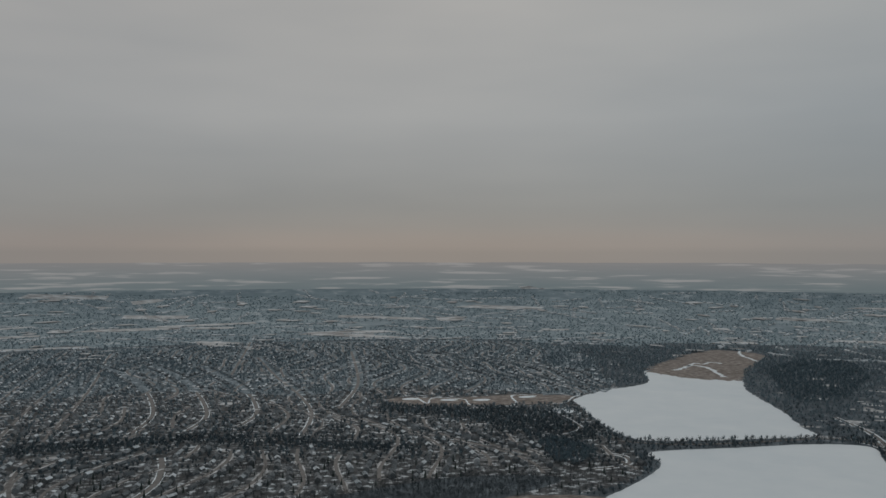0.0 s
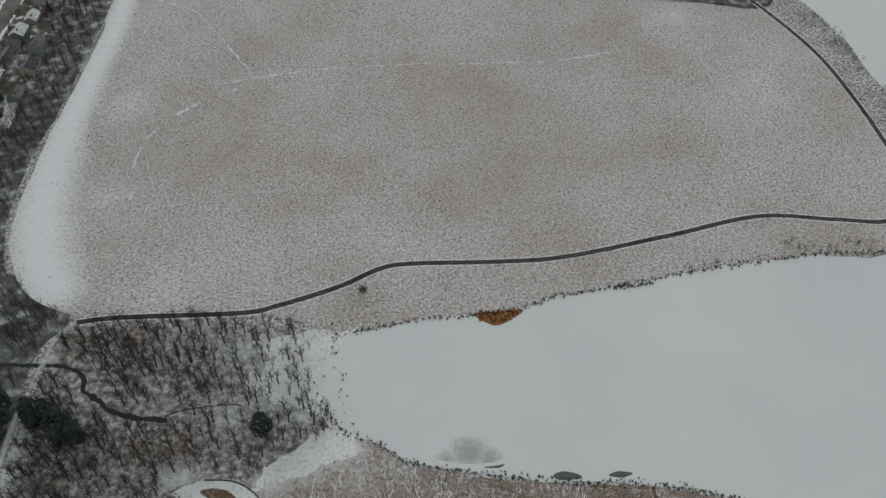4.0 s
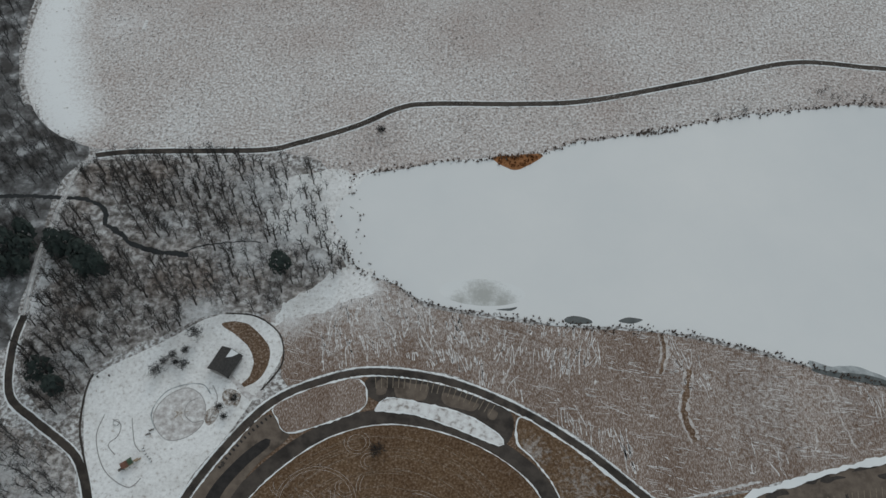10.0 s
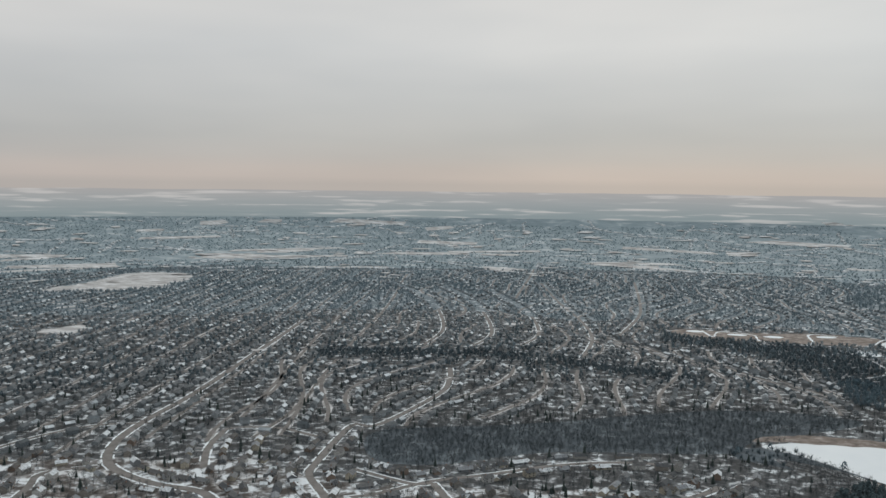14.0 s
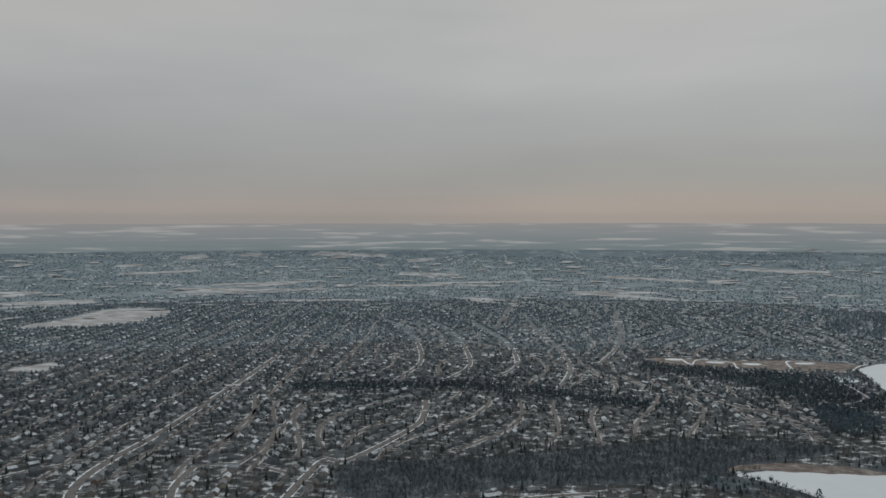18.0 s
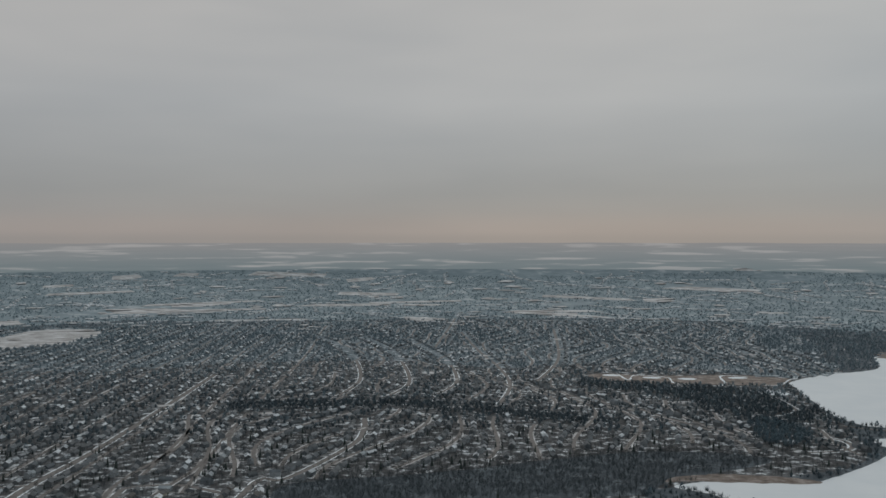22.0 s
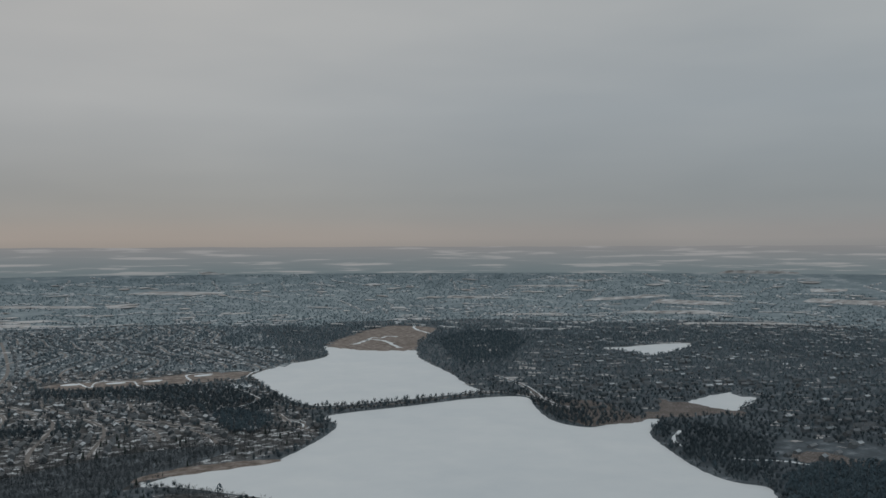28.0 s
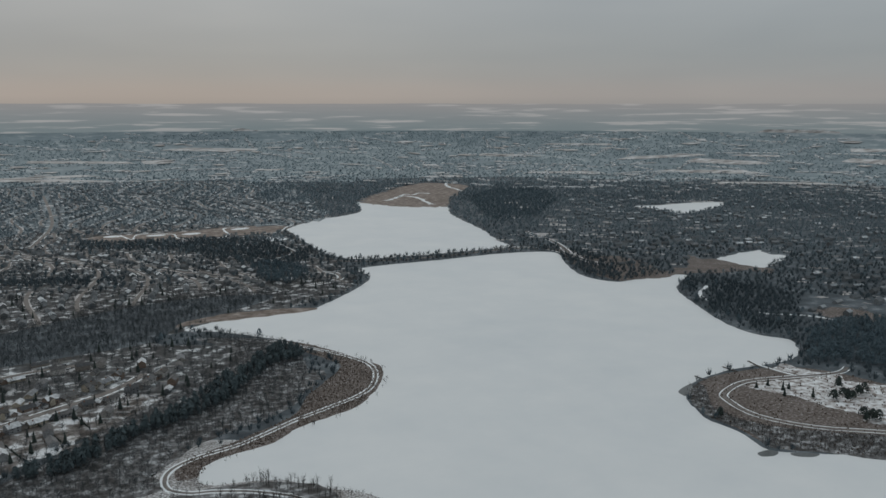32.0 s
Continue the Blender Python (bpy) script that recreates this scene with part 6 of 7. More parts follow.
for k in range(330):
    a, r = radians(rnd.uniform(-50, 64)), rnd.uniform(3050, 4840)
    qx, qy, way = r * math.sin(a), r * math.cos(a), -a + rnd.choice((0.2, 1.4, 2.6)) + rnd.gauss(0, 0.3)
    for j in range(rnd.randint(4, 13)):
        x, y, turn = qx + 26 * j * math.cos(way) + rnd.gauss(0, 5), qy + 26 * j * math.sin(way) + rnd.gauss(0, 5), way + rnd.gauss(0, 0.2)
        if math.hypot(x, y) > 4850 or is_at(taken, x, y) or is_at(yards, x, y):
            continue
        c, s, z, w, d = math.cos(turn), math.sin(turn), rise(x, y), rnd.uniform(14, 24), rnd.uniform(9, 12)
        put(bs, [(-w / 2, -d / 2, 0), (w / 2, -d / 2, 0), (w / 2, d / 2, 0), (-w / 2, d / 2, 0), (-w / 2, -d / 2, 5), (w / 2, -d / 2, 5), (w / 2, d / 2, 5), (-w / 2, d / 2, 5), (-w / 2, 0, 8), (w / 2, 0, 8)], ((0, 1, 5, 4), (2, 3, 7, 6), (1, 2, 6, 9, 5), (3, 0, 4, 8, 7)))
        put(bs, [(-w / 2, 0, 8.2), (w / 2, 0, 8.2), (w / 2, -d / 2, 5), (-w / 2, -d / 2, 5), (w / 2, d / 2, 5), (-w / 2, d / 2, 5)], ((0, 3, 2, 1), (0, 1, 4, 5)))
hub = tagged(new("far_houses"), "distant suburban houses with snowy roofs", "houses", kind="stuff")
mesh_object("walls", *bw, WALL, hub)
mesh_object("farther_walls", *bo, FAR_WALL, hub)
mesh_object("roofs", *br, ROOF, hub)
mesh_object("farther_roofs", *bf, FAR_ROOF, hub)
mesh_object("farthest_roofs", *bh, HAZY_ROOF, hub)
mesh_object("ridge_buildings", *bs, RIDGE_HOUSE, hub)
# driveways
dv, df = [], []
for x, y, turn in drives:
    c, s = math.cos(turn), math.sin(turn)
    base = len(dv)
    off = 8.5 if (int(x) % 2) else -7.5
    for px, py in ((off - 2.6, -19), (off + 2.6, -19), (off + 2.6, -5.5), (off - 2.6, -5.5)):
        dv.append((x + c * px - s * py, y + s * px + c * py, 0.10))
    df.append((base, base + 1, base + 2, base + 3))
tagged(mesh_object("driveways", dv, df, DRIVE), "short concrete driveways of the houses", "driveways", kind="stuff")
for x, y, _ in near_lots + far_lots:
    i, j = int((x - X0) / CELL), int((y - Y0) / CELL)
    taken[max(j - 2, 0):j + 3, max(i - 2, 0):i + 3] = True


# ---- trees ----
def grow(rng, height, spread, limbs, subs, twigs, lean=0.0):
    """Branches of a bare tree: start, end, radius at both, level."""
    segs = []
    top = Vector((lean + rng.uniform(-0.6, 0.6), rng.uniform(-0.6, 0.6), height * 0.62))
    r0 = height * 0.016
    mid = top * 0.5 + Vector((rng.uniform(-0.3, 0.3), rng.uniform(-0.3, 0.3), 0))
    segs += [(Vector((0, 0, 0)), mid, r0, r0 * 0.75, 0), (mid, top, r0 * 0.75, r0 * 0.45, 0)]
    for i in range(limbs):
        t = 0.35 + 0.65 * (i + rng.random()) / limbs
        p = mid * (t / 0.5) if t < 0.5 else mid.lerp(top, (t - 0.5) / 0.5)
        a = i * 2.4 + rng.uniform(-0.4, 0.4)
        out = spread * rng.uniform(0.65, 1.05) * (1.15 - 0.55 * t)
        q = p + Vector((math.cos(a) * out, math.sin(a) * out, height * rng.uniform(0.2, 0.36)))
        rr = r0 * (0.5 - 0.2 * t)
        segs.append((p, q, rr, rr * 0.35, 1))
        for j in range(subs):
            u = rng.uniform(0.3, 1.0)
            b = p.lerp(q, u)
            e = b + Vector((rng.gauss(0, 1), rng.gauss(0, 1), rng.uniform(0.4, 1.6))).normalized() * spread * rng.uniform(0.35, 0.6)
            segs.append((b, e, rr * 0.35, rr * 0.12, 2))
            for _ in range(twigs):
                v = rng.uniform(0.3, 1.0)
                c = b.lerp(e, v)
                g = c + Vector((rng.gauss(0, 1), rng.gauss(0, 1), rng.uniform(0.2, 1.4))).normalized() * spread * rng.uniform(0.18, 0.34)
                segs.append((c, g, rr * 0.16, 0.0, 3))
    return segs


def branch_mesh(segs, levels, thin=0.0):
    """Vertices and triangles of branches: three-sided, the thinnest ones single blades."""
    vs, fs = [], []
    for p, q, ra, rb, lv in segs:
        if lv not in levels:
            continue
        d = (q - p).normalized()
        n = d.orthogonal().normalized()
        m = d.cross(n)
        base = len(vs)
        if lv >= 2:
            w = max(ra, thin)
            vs += [p + n * w, p - n * w, q, p + m * w, p - m * w]
            fs += [(base, base + 1, base + 2), (base + 3, base + 4, base + 2)]
        else:
            for c, r in ((p, ra), (q, rb)):
                for k in range(3):
                    a = k * 2.094
                    vs.append(c + (n * math.cos(a) + m * math.sin(a)) * r)
            for k in range(3):
                l = (k + 1) % 3
                fs += [(base + k, base + l, base + 3 + l), (base + k, base + 3 + l, base + 3 + k)]
    return np.array([tuple(v) for v in vs], np.float32), np.array(fs, np.int32)


def spruce_mesh(rng, height, radius, tiers, sides):
    """A conifer's needles: ragged drooping tiers."""
    vs, fs = [], []
    for k in range(tiers):
        z0 = height * (0.10 + 0.80 * k / tiers)
        r = radius * (1 - 0.86 * k / tiers)
        zt = z0 + height * 1.7 / tiers * 0.75
        base = len(vs)
        vs.append((0, 0, min(zt, height)))
        for j in range(sides):
            a = 2 * math.pi * (j + rng.uniform(-0.25, 0.25)) / sides
            rr = r * rng.uniform(0.72, 1.12) * (1.0 if j % 2 else 0.74)
            vs.append((rr * math.cos(a), rr * math.sin(a), z0 - rr * 0.22 + rng.uniform(-0.2, 0.2)))
        for j in range(sides):
            fs.append((base, base + 1 + j, base + 1 + (j + 1) % sides))
    return np.array(vs, np.float32), np.array(fs, np.int32)


def mass(name, shapes, places, mat, label, category, parent=None, seed=0):
    """Many small shapes joined into one mesh. places: x, y, z, size."""
    rng = np.random.default_rng(seed)
    vs, fs, base = [], [], 0
    places = np.array(places, np.float32).reshape(-1, 4)
    pick = rng.integers(0, len(shapes), len(places))
    turn = rng.uniform(0, 6.283, len(places))
    for k, (v, f) in enumerate(shapes):
        p, a = places[pick == k], turn[pick == k]
        if not len(p):
            continue
        c, s = np.cos(a)[:, None], np.sin(a)[:, None]
        x = (c * v[:, 0] - s * v[:, 1]) * p[:, 3:4] + p[:, 0:1]
        y = (s * v[:, 0] + c * v[:, 1]) * p[:, 3:4] + p[:, 1:2]
        z = v[None, :, 2] * p[:, 3:4] + p[:, 2:3]
        vs.append(np.stack([x, y, z], -1).reshape(-1, 3))
        fs.append((f[None] + base + (np.arange(len(p)) * len(v))[:, None, None]).reshape(-1, 3))
        base += len(v) * len(p)
    v, f = np.concatenate(vs).astype(np.float32), np.concatenate(fs).astype(np.int32)
    me = bpy.data.meshes.new(name)
    me.vertices.add(len(v))
    me.vertices.foreach_set("co", v.ravel())
    me.loops.add(f.size)
    me.loops.foreach_set("vertex_index", f.ravel())
    me.polygons.add(len(f))
    me.polygons.foreach_set("loop_start", np.arange(0, f.size, 3, dtype=np.int32))
    me.update(calc_edges=True)
    me.materials.append(mat)
    ob = new(name, me)
    if parent:
        ob.parent = parent
        return ob
    return tagged(ob, label, category, kind="stuff")


def scatter(rng, x0, x1, y0, y1, spacing, jitter=0.5):
    """Uneven grid of places."""
    xs, ys = np.meshgrid(np.arange(x0, x1, spacing), np.arange(y0, y1, spacing))
    xs = xs.ravel() + rng.uniform(-jitter, jitter, xs.size) * spacing
    ys = ys.ravel() + rng.uniform(-jitter, jitter, ys.size) * spacing
    return xs, ys


def sample(grid, xs, ys):
    i = np.clip(((xs - X0) / CELL).astype(int), 0, NX - 1)
    j = np.clip(((ys - Y0) / CELL).astype(int), 0, NY - 1)
    return grid[j, i]


def heights(xs, ys):
    u = np.maximum((np.hypot(xs, ys) - 3400) / 1450, 0)
    return 140 * u * u


def in_view(xs, ys):
    """The sector of the land that is worth planting."""
    a = np.degrees(np.arctan2(xs, ys))
    return (a > -52) & (a < 66) | (np.hypot(xs, ys) < 420)


prng = random.Random(3)


def light_tree(rng, height, spread, limbs, subs, thin):
    """A tree for dense belts: a trunk, limbs and one twig to each branch."""
    segs = grow(rng, height, spread, limbs, subs, 1)
    return branch_mesh([(p, q, ra * (2.2 if lv == 1 else 1), rb, 2 if lv == 1 else lv) for p, q, ra, rb, lv in segs], (0, 2, 3), thin)


BELT_TREES = [light_tree(prng, prng.uniform(10, 13), prng.uniform(4.6, 6.2), 6, 3, 0.10) for _ in range(7)]
TALL_TREES = [light_tree(prng, prng.uniform(13, 17), prng.uniform(3.2, 4.3), 7, 3, 0.075) for _ in range(7)]
YARD_TREES = [light_tree(prng, prng.uniform(10, 13), prng.uniform(4.4, 5.6), 7, 3, 0.12) for _ in range(6)]
NEAR_SEGS = [[(p, q, ra * 2.1, rb * 2.0, lv) for p, q, ra, rb, lv in grow(prng, prng.uniform(14, 18), prng.uniform(3.0, 4.2), 8, 5, 2)] for _ in range(5)]
MID = [branch_mesh(grow(prng, prng.uniform(13, 17), prng.uniform(3.2, 4.4), 8, 4, 1), (0, 1, 2, 3), 0.08) for _ in range(6)]


def brush_crown(rng, blades, radius, height, width):
    """A far-off bare crown: many thin blades out of one stem."""
    vs, fs = [], []
    for i in range(blades):
        a, up = i * 2.4 + rng.uniform(-0.3, 0.3), rng.uniform(0.15, 1.0)
        out = radius * math.sqrt(1.05 - up * up * 0.9) * rng.uniform(0.6, 1.05)
        z0 = height * rng.uniform(0.12, 0.45)
        tip = (out * math.cos(a), out * math.sin(a), max(z0 + 0.5, height * (0.35 + 0.65 * up)))
        b = a + rng.uniform(0.8, 2.3)
        w = width * rng.uniform(0.6, 1.2)
        base = len(vs)
        ox, oy = 0.35 * out * math.cos(a), 0.35 * out * math.sin(a)
        vs += [(ox - w * math.cos(b), oy - w * math.sin(b), z0), (ox + w * math.cos(b), oy + w * math.sin(b), z0 + w * 0.4), tip]
        fs.append((base, base + 1, base + 2))
    return np.array(vs, np.float32), np.array(fs, np.int32)


FAR = [brush_crown(prng, 22, 5.8, 11.0, 0.55) for _ in range(8)]
RIDGE = [brush_crown(prng, 15, 7.5, 7.5, 0.85) for _ in range(8)]
SPRUCES = [spruce_mesh(prng, 13, 3.2, 7, 11) for _ in range(4)]


def pine_crown(rng, sprays, radius, height):
    """A far-off pine: ragged sprays of needles round a rough dome."""
    vs, fs = [], []
    for i in range(sprays):
        a, up = i * 2.4 + rng.uniform(-0.4, 0.4), (i + rng.random()) / sprays
        rr = radius * math.sqrt(max(0.06, 1 - up ** 2.2)) * rng.uniform(0.55, 1.0)
        c = Vector((rr * math.cos(a), rr * math.sin(a), height * (0.22 + 0.74 * up)))
        n = Vector((math.cos(a), math.sin(a), rng.uniform(0.2, 1.4))).normalized()
        u = n.orthogonal().normalized()
        v = n.cross(u)
        base, size, turn = len(vs), rng.uniform(1.1, 2.0), rng.uniform(0, 6.3)
        for k in range(3):
            b = turn + k * 2.09 + rng.uniform(-0.4, 0.4)
            vs.append(tuple(c + (u * math.cos(b) + v * math.sin(b)) * size * rng.uniform(0.7, 1.3)))
        fs.append((base, base + 1, base + 2))
    return np.array(vs, np.float32), np.array(fs, np.int32)


FAR_SPRUCES = [pine_crown(prng, 26, 3.6, 10.5) for _ in range(6)]
PINES = [pine_crown(prng, 46, 3.4, 11.0) for _ in range(5)]
gen = np.random.default_rng(4)

# the wood by the creek, tree by tree
kinds = []
for k, segs in enumerate(NEAR_SEGS):
    trunk = new("bare_tree", bpy.data.meshes.new("bare_tree"))
    v, f = branch_mesh(segs, (0, 1))
    trunk.data.from_pydata(v.tolist(), [], f.tolist())
    trunk.data.materials.append(BARK)
    crown = new("crown", bpy.data.meshes.new("crown"))
    v, f = branch_mesh(segs, (2, 3), 0.06)
    crown.data.from_pydata(v.tolist(), [], f.tolist())
    crown.data.materials.append(TWIG)
    crown.parent = trunk
    tagged(trunk, "tall bare deciduous tree in the snowy wood", "tree", "bare trees of the near wood")
    kinds.append(trunk)
xs, ys = scatter(gen, -330, -40, 30, 300, 5.8)
ok = sample(woods, xs, ys) & ~sample(taken, xs, ys)
near_places = list(zip(xs[ok], ys[ok]))
xs, ys = scatter(gen, -260, -110, 90, 260, 6.0)
ok = sample(woods, xs, ys) & ~sample(taken, xs, ys) & (gen.random(len(xs)) < np.clip((-105 - xs) / 70, 0, 1))
near_places += list(zip(xs[ok], ys[ok]))
gen.shuffle(near_places)
single = [p for p in near_places if inside(p[0], p[1], WOOD_NEAR)][:300]
chosen = set(map(tuple, single))
for x, y in single:
    copy_thing(kinds[prng.randrange(5)], Matrix.Translation((x, y, 0.05)) @ Matrix.Rotation(prng.uniform(0, 6.28), 4, "Z") @ Matrix.Scale(1, 4)).scale = (prng.uniform(0.62, 1.05),) * 3
for t in kinds:
    for o in list(t.children) + [t]:
        bpy.data.objects.remove(o)
rest = [(x, y, 0.05, gen.uniform(0.6, 1.05)) for x, y in near_places if (x, y) not in chosen]
mass("bare_wood", MID, rest, TWIG, "bare trees of the woods by the park", "woods", seed=1)

# the woods and belts farther off
xs, ys = scatter(gen, -420, 460, 230, 1340, 5.6)
ok = sample(woods, xs, ys) & ~sample(taken, xs, ys) & ~((xs < -40) & (ys < 300))
ok &= ~np.array([inside(x, y, PEN_SNOW) for x, y in zip(xs, ys)]) | (gen.random(len(xs)) < 0.95)
xs, ys = xs[ok], ys[ok]
keep = (ys < 640) | (gen.random(len(xs)) < np.array([1.0 + 0.4 * noise.noise(Vector((x / 40, y / 40, 1.5))) for x, y in zip(xs, ys)]))
xs, ys = xs[keep], ys[keep]
belt_pts = np.stack([xs, ys, 0 * xs + 0.05, gen.uniform(0.5, 1.05, len(xs))], -1)
mass("bare_wood_belts", TALL_TREES, belt_pts[ys < 640], TWIG, "dense bare tree belts round the field", "woods", seed=2)
mass("bare_wood_band", BELT_TREES, belt_pts[ys >= 640], SUBURB_TWIG, "dark bare wood between the suburbs", "woods", seed=14)

# brush along the shores and trails
brush = []
for line, width, gap in ((LAKE_NORTH, 7, 3.0), (LAKE_EAST, 9, 4.0), (LAKE_WEST[:4], 5, 3.0), (TRAIL_NORTH[11:], 9, 3.0), (LAKE_UPPER, 12, 6.0), (CAUSEWAY, 10, 3.0), (POND_EAST, 12, 6), (POND_NORTH, 14, 8)):
    for x, y in smooth(line, step=gap):
        for _ in range(2):
            bx, by = x + gen.normal(0, width), y + gen.normal(0, width)
            if not is_at(taken, bx, by) or is_at(taken, bx, by) and (line is CAUSEWAY or inside(bx, by, PEN_GRASS) and gen.random() < 0.3):
                brush.append((bx, by, 0.05, gen.uniform(0.22, 0.5) if line is not CAUSEWAY else gen.uniform(0.35, 0.75)))
mass("shore_brush", YARD_TREES, brush, TWIG, "bare brush along the lake shores", "brush", seed=3)

# trees of the near suburb
xs, ys = scatter(gen, -1100, 700, 300, 1500, 8.5)
ok = sample(yards, xs, ys) & ~sample(taken, xs, ys) & (np.hypot(xs, ys) < 1450) & in_view(xs, ys) & (gen.random(len(xs)) < 0.72)
xs, ys = xs[ok], ys[ok]
green = gen.random(len(xs)) < 0.10
size = gen.uniform(0.55, 1.1, len(xs))
pts = np.stack([xs, ys, 0 * xs + 0.04, size], -1)
mass("yard_trees", YARD_TREES, pts[~green], SUBURB_TWIG, "bare garden trees between the houses", "trees", seed=4)
mass("yard_spruces", SPRUCES, pts[green] * np.array([1, 1, 1, 0.95]), NEEDLE, "dark green spruces between the houses", "trees", seed=5)

# far suburb and far woods
xs, ys = scatter(gen, -3500, 3700, 200, 4700, 11.5)
far = np.hypot(xs, ys)
inner = sample(yards, xs, ys)
ok = ~sample(taken, xs, ys) & in_view(xs, ys) & (far > 700) & (far < 4850) & ~(inner & (far < 1450)) & ~(sample(woods, xs, ys) & (xs < 460) & (ys < 1340))
clump = np.array([noise.noise(Vector((x / 130, y / 130, 7.0))) for x, y in zip(xs, ys)])
ok &= gen.random(len(xs)) < np.where(inner & (xs < 850), 0.86 + 0.75 * clump, 0.95) * np.where(far > 3300, 0.6, 1.0) 
xs, ys, far, inner = xs[ok], ys[ok], far[ok], inner[ok]
pines = np.zeros(len(xs), bool)
for poly in (PINES_B, PINES_C, PINES_A):
    pines |= np.array([inside(x, y, poly) for x, y in zip(xs, ys)])
green = (gen.random(len(xs)) < np.where(pines, 0.6, 0.06))
size = gen.uniform(0.6, 1.15, len(xs)) * np.where(far > 2600, 1.25, 1.0)
pts = np.stack([xs, ys, heights(xs, ys), size], -1)
# distance picks the crown colour, so the painted haze thickens in steps
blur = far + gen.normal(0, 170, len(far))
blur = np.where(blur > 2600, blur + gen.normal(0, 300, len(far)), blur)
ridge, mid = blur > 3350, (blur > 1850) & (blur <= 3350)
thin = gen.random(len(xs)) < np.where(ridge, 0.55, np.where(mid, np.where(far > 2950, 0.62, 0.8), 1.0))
mass("middle_trees", FAR, pts[~green & mid & thin], MID_TWIG, "bare trees beyond the suburb, greyed to imitate haze", "trees", seed=10)
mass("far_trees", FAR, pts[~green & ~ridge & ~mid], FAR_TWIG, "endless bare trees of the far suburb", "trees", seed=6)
mass("ridge_trees", RIDGE, pts[~green & ridge & thin], RIDGE_TWIG, "grey trees on the far ridge, paled to imitate haze", "trees", seed=9)
green &= ~ridge & ~mid
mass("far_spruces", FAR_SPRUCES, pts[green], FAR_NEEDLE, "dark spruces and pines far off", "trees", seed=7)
extra = []
for poly, gap in ((PINES_B, 8.5), (PINES_C, 10.0), (PINES_A, 12.0)):
    p = np.array(poly)
    qx, qy = scatter(gen, p[:, 0].min(), p[:, 0].max(), p[:, 1].min(), p[:, 1].max(), gap)
    extra += [(x, y, 0, gen.uniform(0.7, 1.1)) for x, y in zip(qx, qy) if inside(x, y, poly) and not is_at(taken, x, y)]
dense = []
for poly in (PINES_D, EAST_WOOD, TREE_ROW, WOOD_MEADOW):
    p = np.array(poly)
    qx, qy = scatter(gen, p[:, 0].min(), p[:, 0].max(), p[:, 1].min(), p[:, 1].max(), 10.0)
    dense += [(x, y, 0, gen.uniform(0.7, 1.1)) for x, y in zip(qx, qy) if inside(x, y, poly) and not is_at(taken, x, y)]
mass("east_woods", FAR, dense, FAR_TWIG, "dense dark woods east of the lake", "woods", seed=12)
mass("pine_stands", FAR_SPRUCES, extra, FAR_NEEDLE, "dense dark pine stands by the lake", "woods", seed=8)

# a planted belt of dark spruces on the peninsula, and clearings of the far woods
p = np.array(PINES_E)
qx, qy = scatter(gen, p[:, 0].min(), p[:, 0].max(), p[:, 1].min(), p[:, 1].max(), 5.6)
belt = [(x, y, 0.05, gen.uniform(0.6, 1.25)) for x, y in zip(qx, qy) if gen.random() < 0.74 + 0.6 * noise.noise(Vector((x / 16, y / 16, 3))) and inside(x, y, PINES_E) and not is_at(taken, x, y)]
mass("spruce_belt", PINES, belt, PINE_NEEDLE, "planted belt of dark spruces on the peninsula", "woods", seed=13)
cv, cf = [], []
for x, y, a, b, turn in CLEARINGS:
    if is_at(taken, x, y) and not any(inside(x, y, q) for q in (LAKE, LAKE_UPPER, MARSH, POND_EAST, POND_NORTH, MEADOW)) and not (inside(x, y, SUBURB) and y < 1500):
        base, n = len(cv), 10
        for k in range(n):
            m = prng.uniform(0.6, 1.25)
            c, s = a * m * math.cos(k * 0.628), b * m * math.sin(k * 0.628)
            px, py = x + c * math.cos(turn) - s * math.sin(turn), y + c * math.sin(turn) + s * math.cos(turn)
            cv.append((px, py, rise(px, py) + (0.3 if math.hypot(px, py) < 3000 else 6.0)))
        cf.append(tuple(range(base, base + n)))
tagged(mesh_object("snow_clearings", cv, cf, FAR_FIELD), "small snowy clearings among the far trees", "snow clearings", kind="stuff")


# ---- grass, reeds and small things ----
def tuft_mesh(rng, blades, width, height):
    vs, fs = [], []
    for _ in range(blades):
        a, r = rng.uniform(0, 6.28), rng.uniform(0, width * 0.5)
        x, y = r * math.cos(a), r * math.sin(a)
        b = rng.uniform(0, 3.14)
        w = width * rng.uniform(0.25, 0.5)
        base = len(vs)
        vs += [(x - w * math.cos(b), y - w * math.sin(b), 0), (x + w * math.cos(b), y + w * math.sin(b), 0), (x * 1.7 + rng.uniform(-0.2, 0.2), y * 1.7 + rng.uniform(-0.2, 0.2), height * rng.uniform(0.6, 1.1))]
        fs.append((base, base + 1, base + 2))
    return np.array(vs, np.float32), np.array(fs, np.int32)


TUFTS = [tuft_mesh(prng, 4, 0.75, 0.5) for _ in range(6)]
REEDS = [tuft_mesh(prng, 9, 1.1, 1.7) for _ in range(4)]


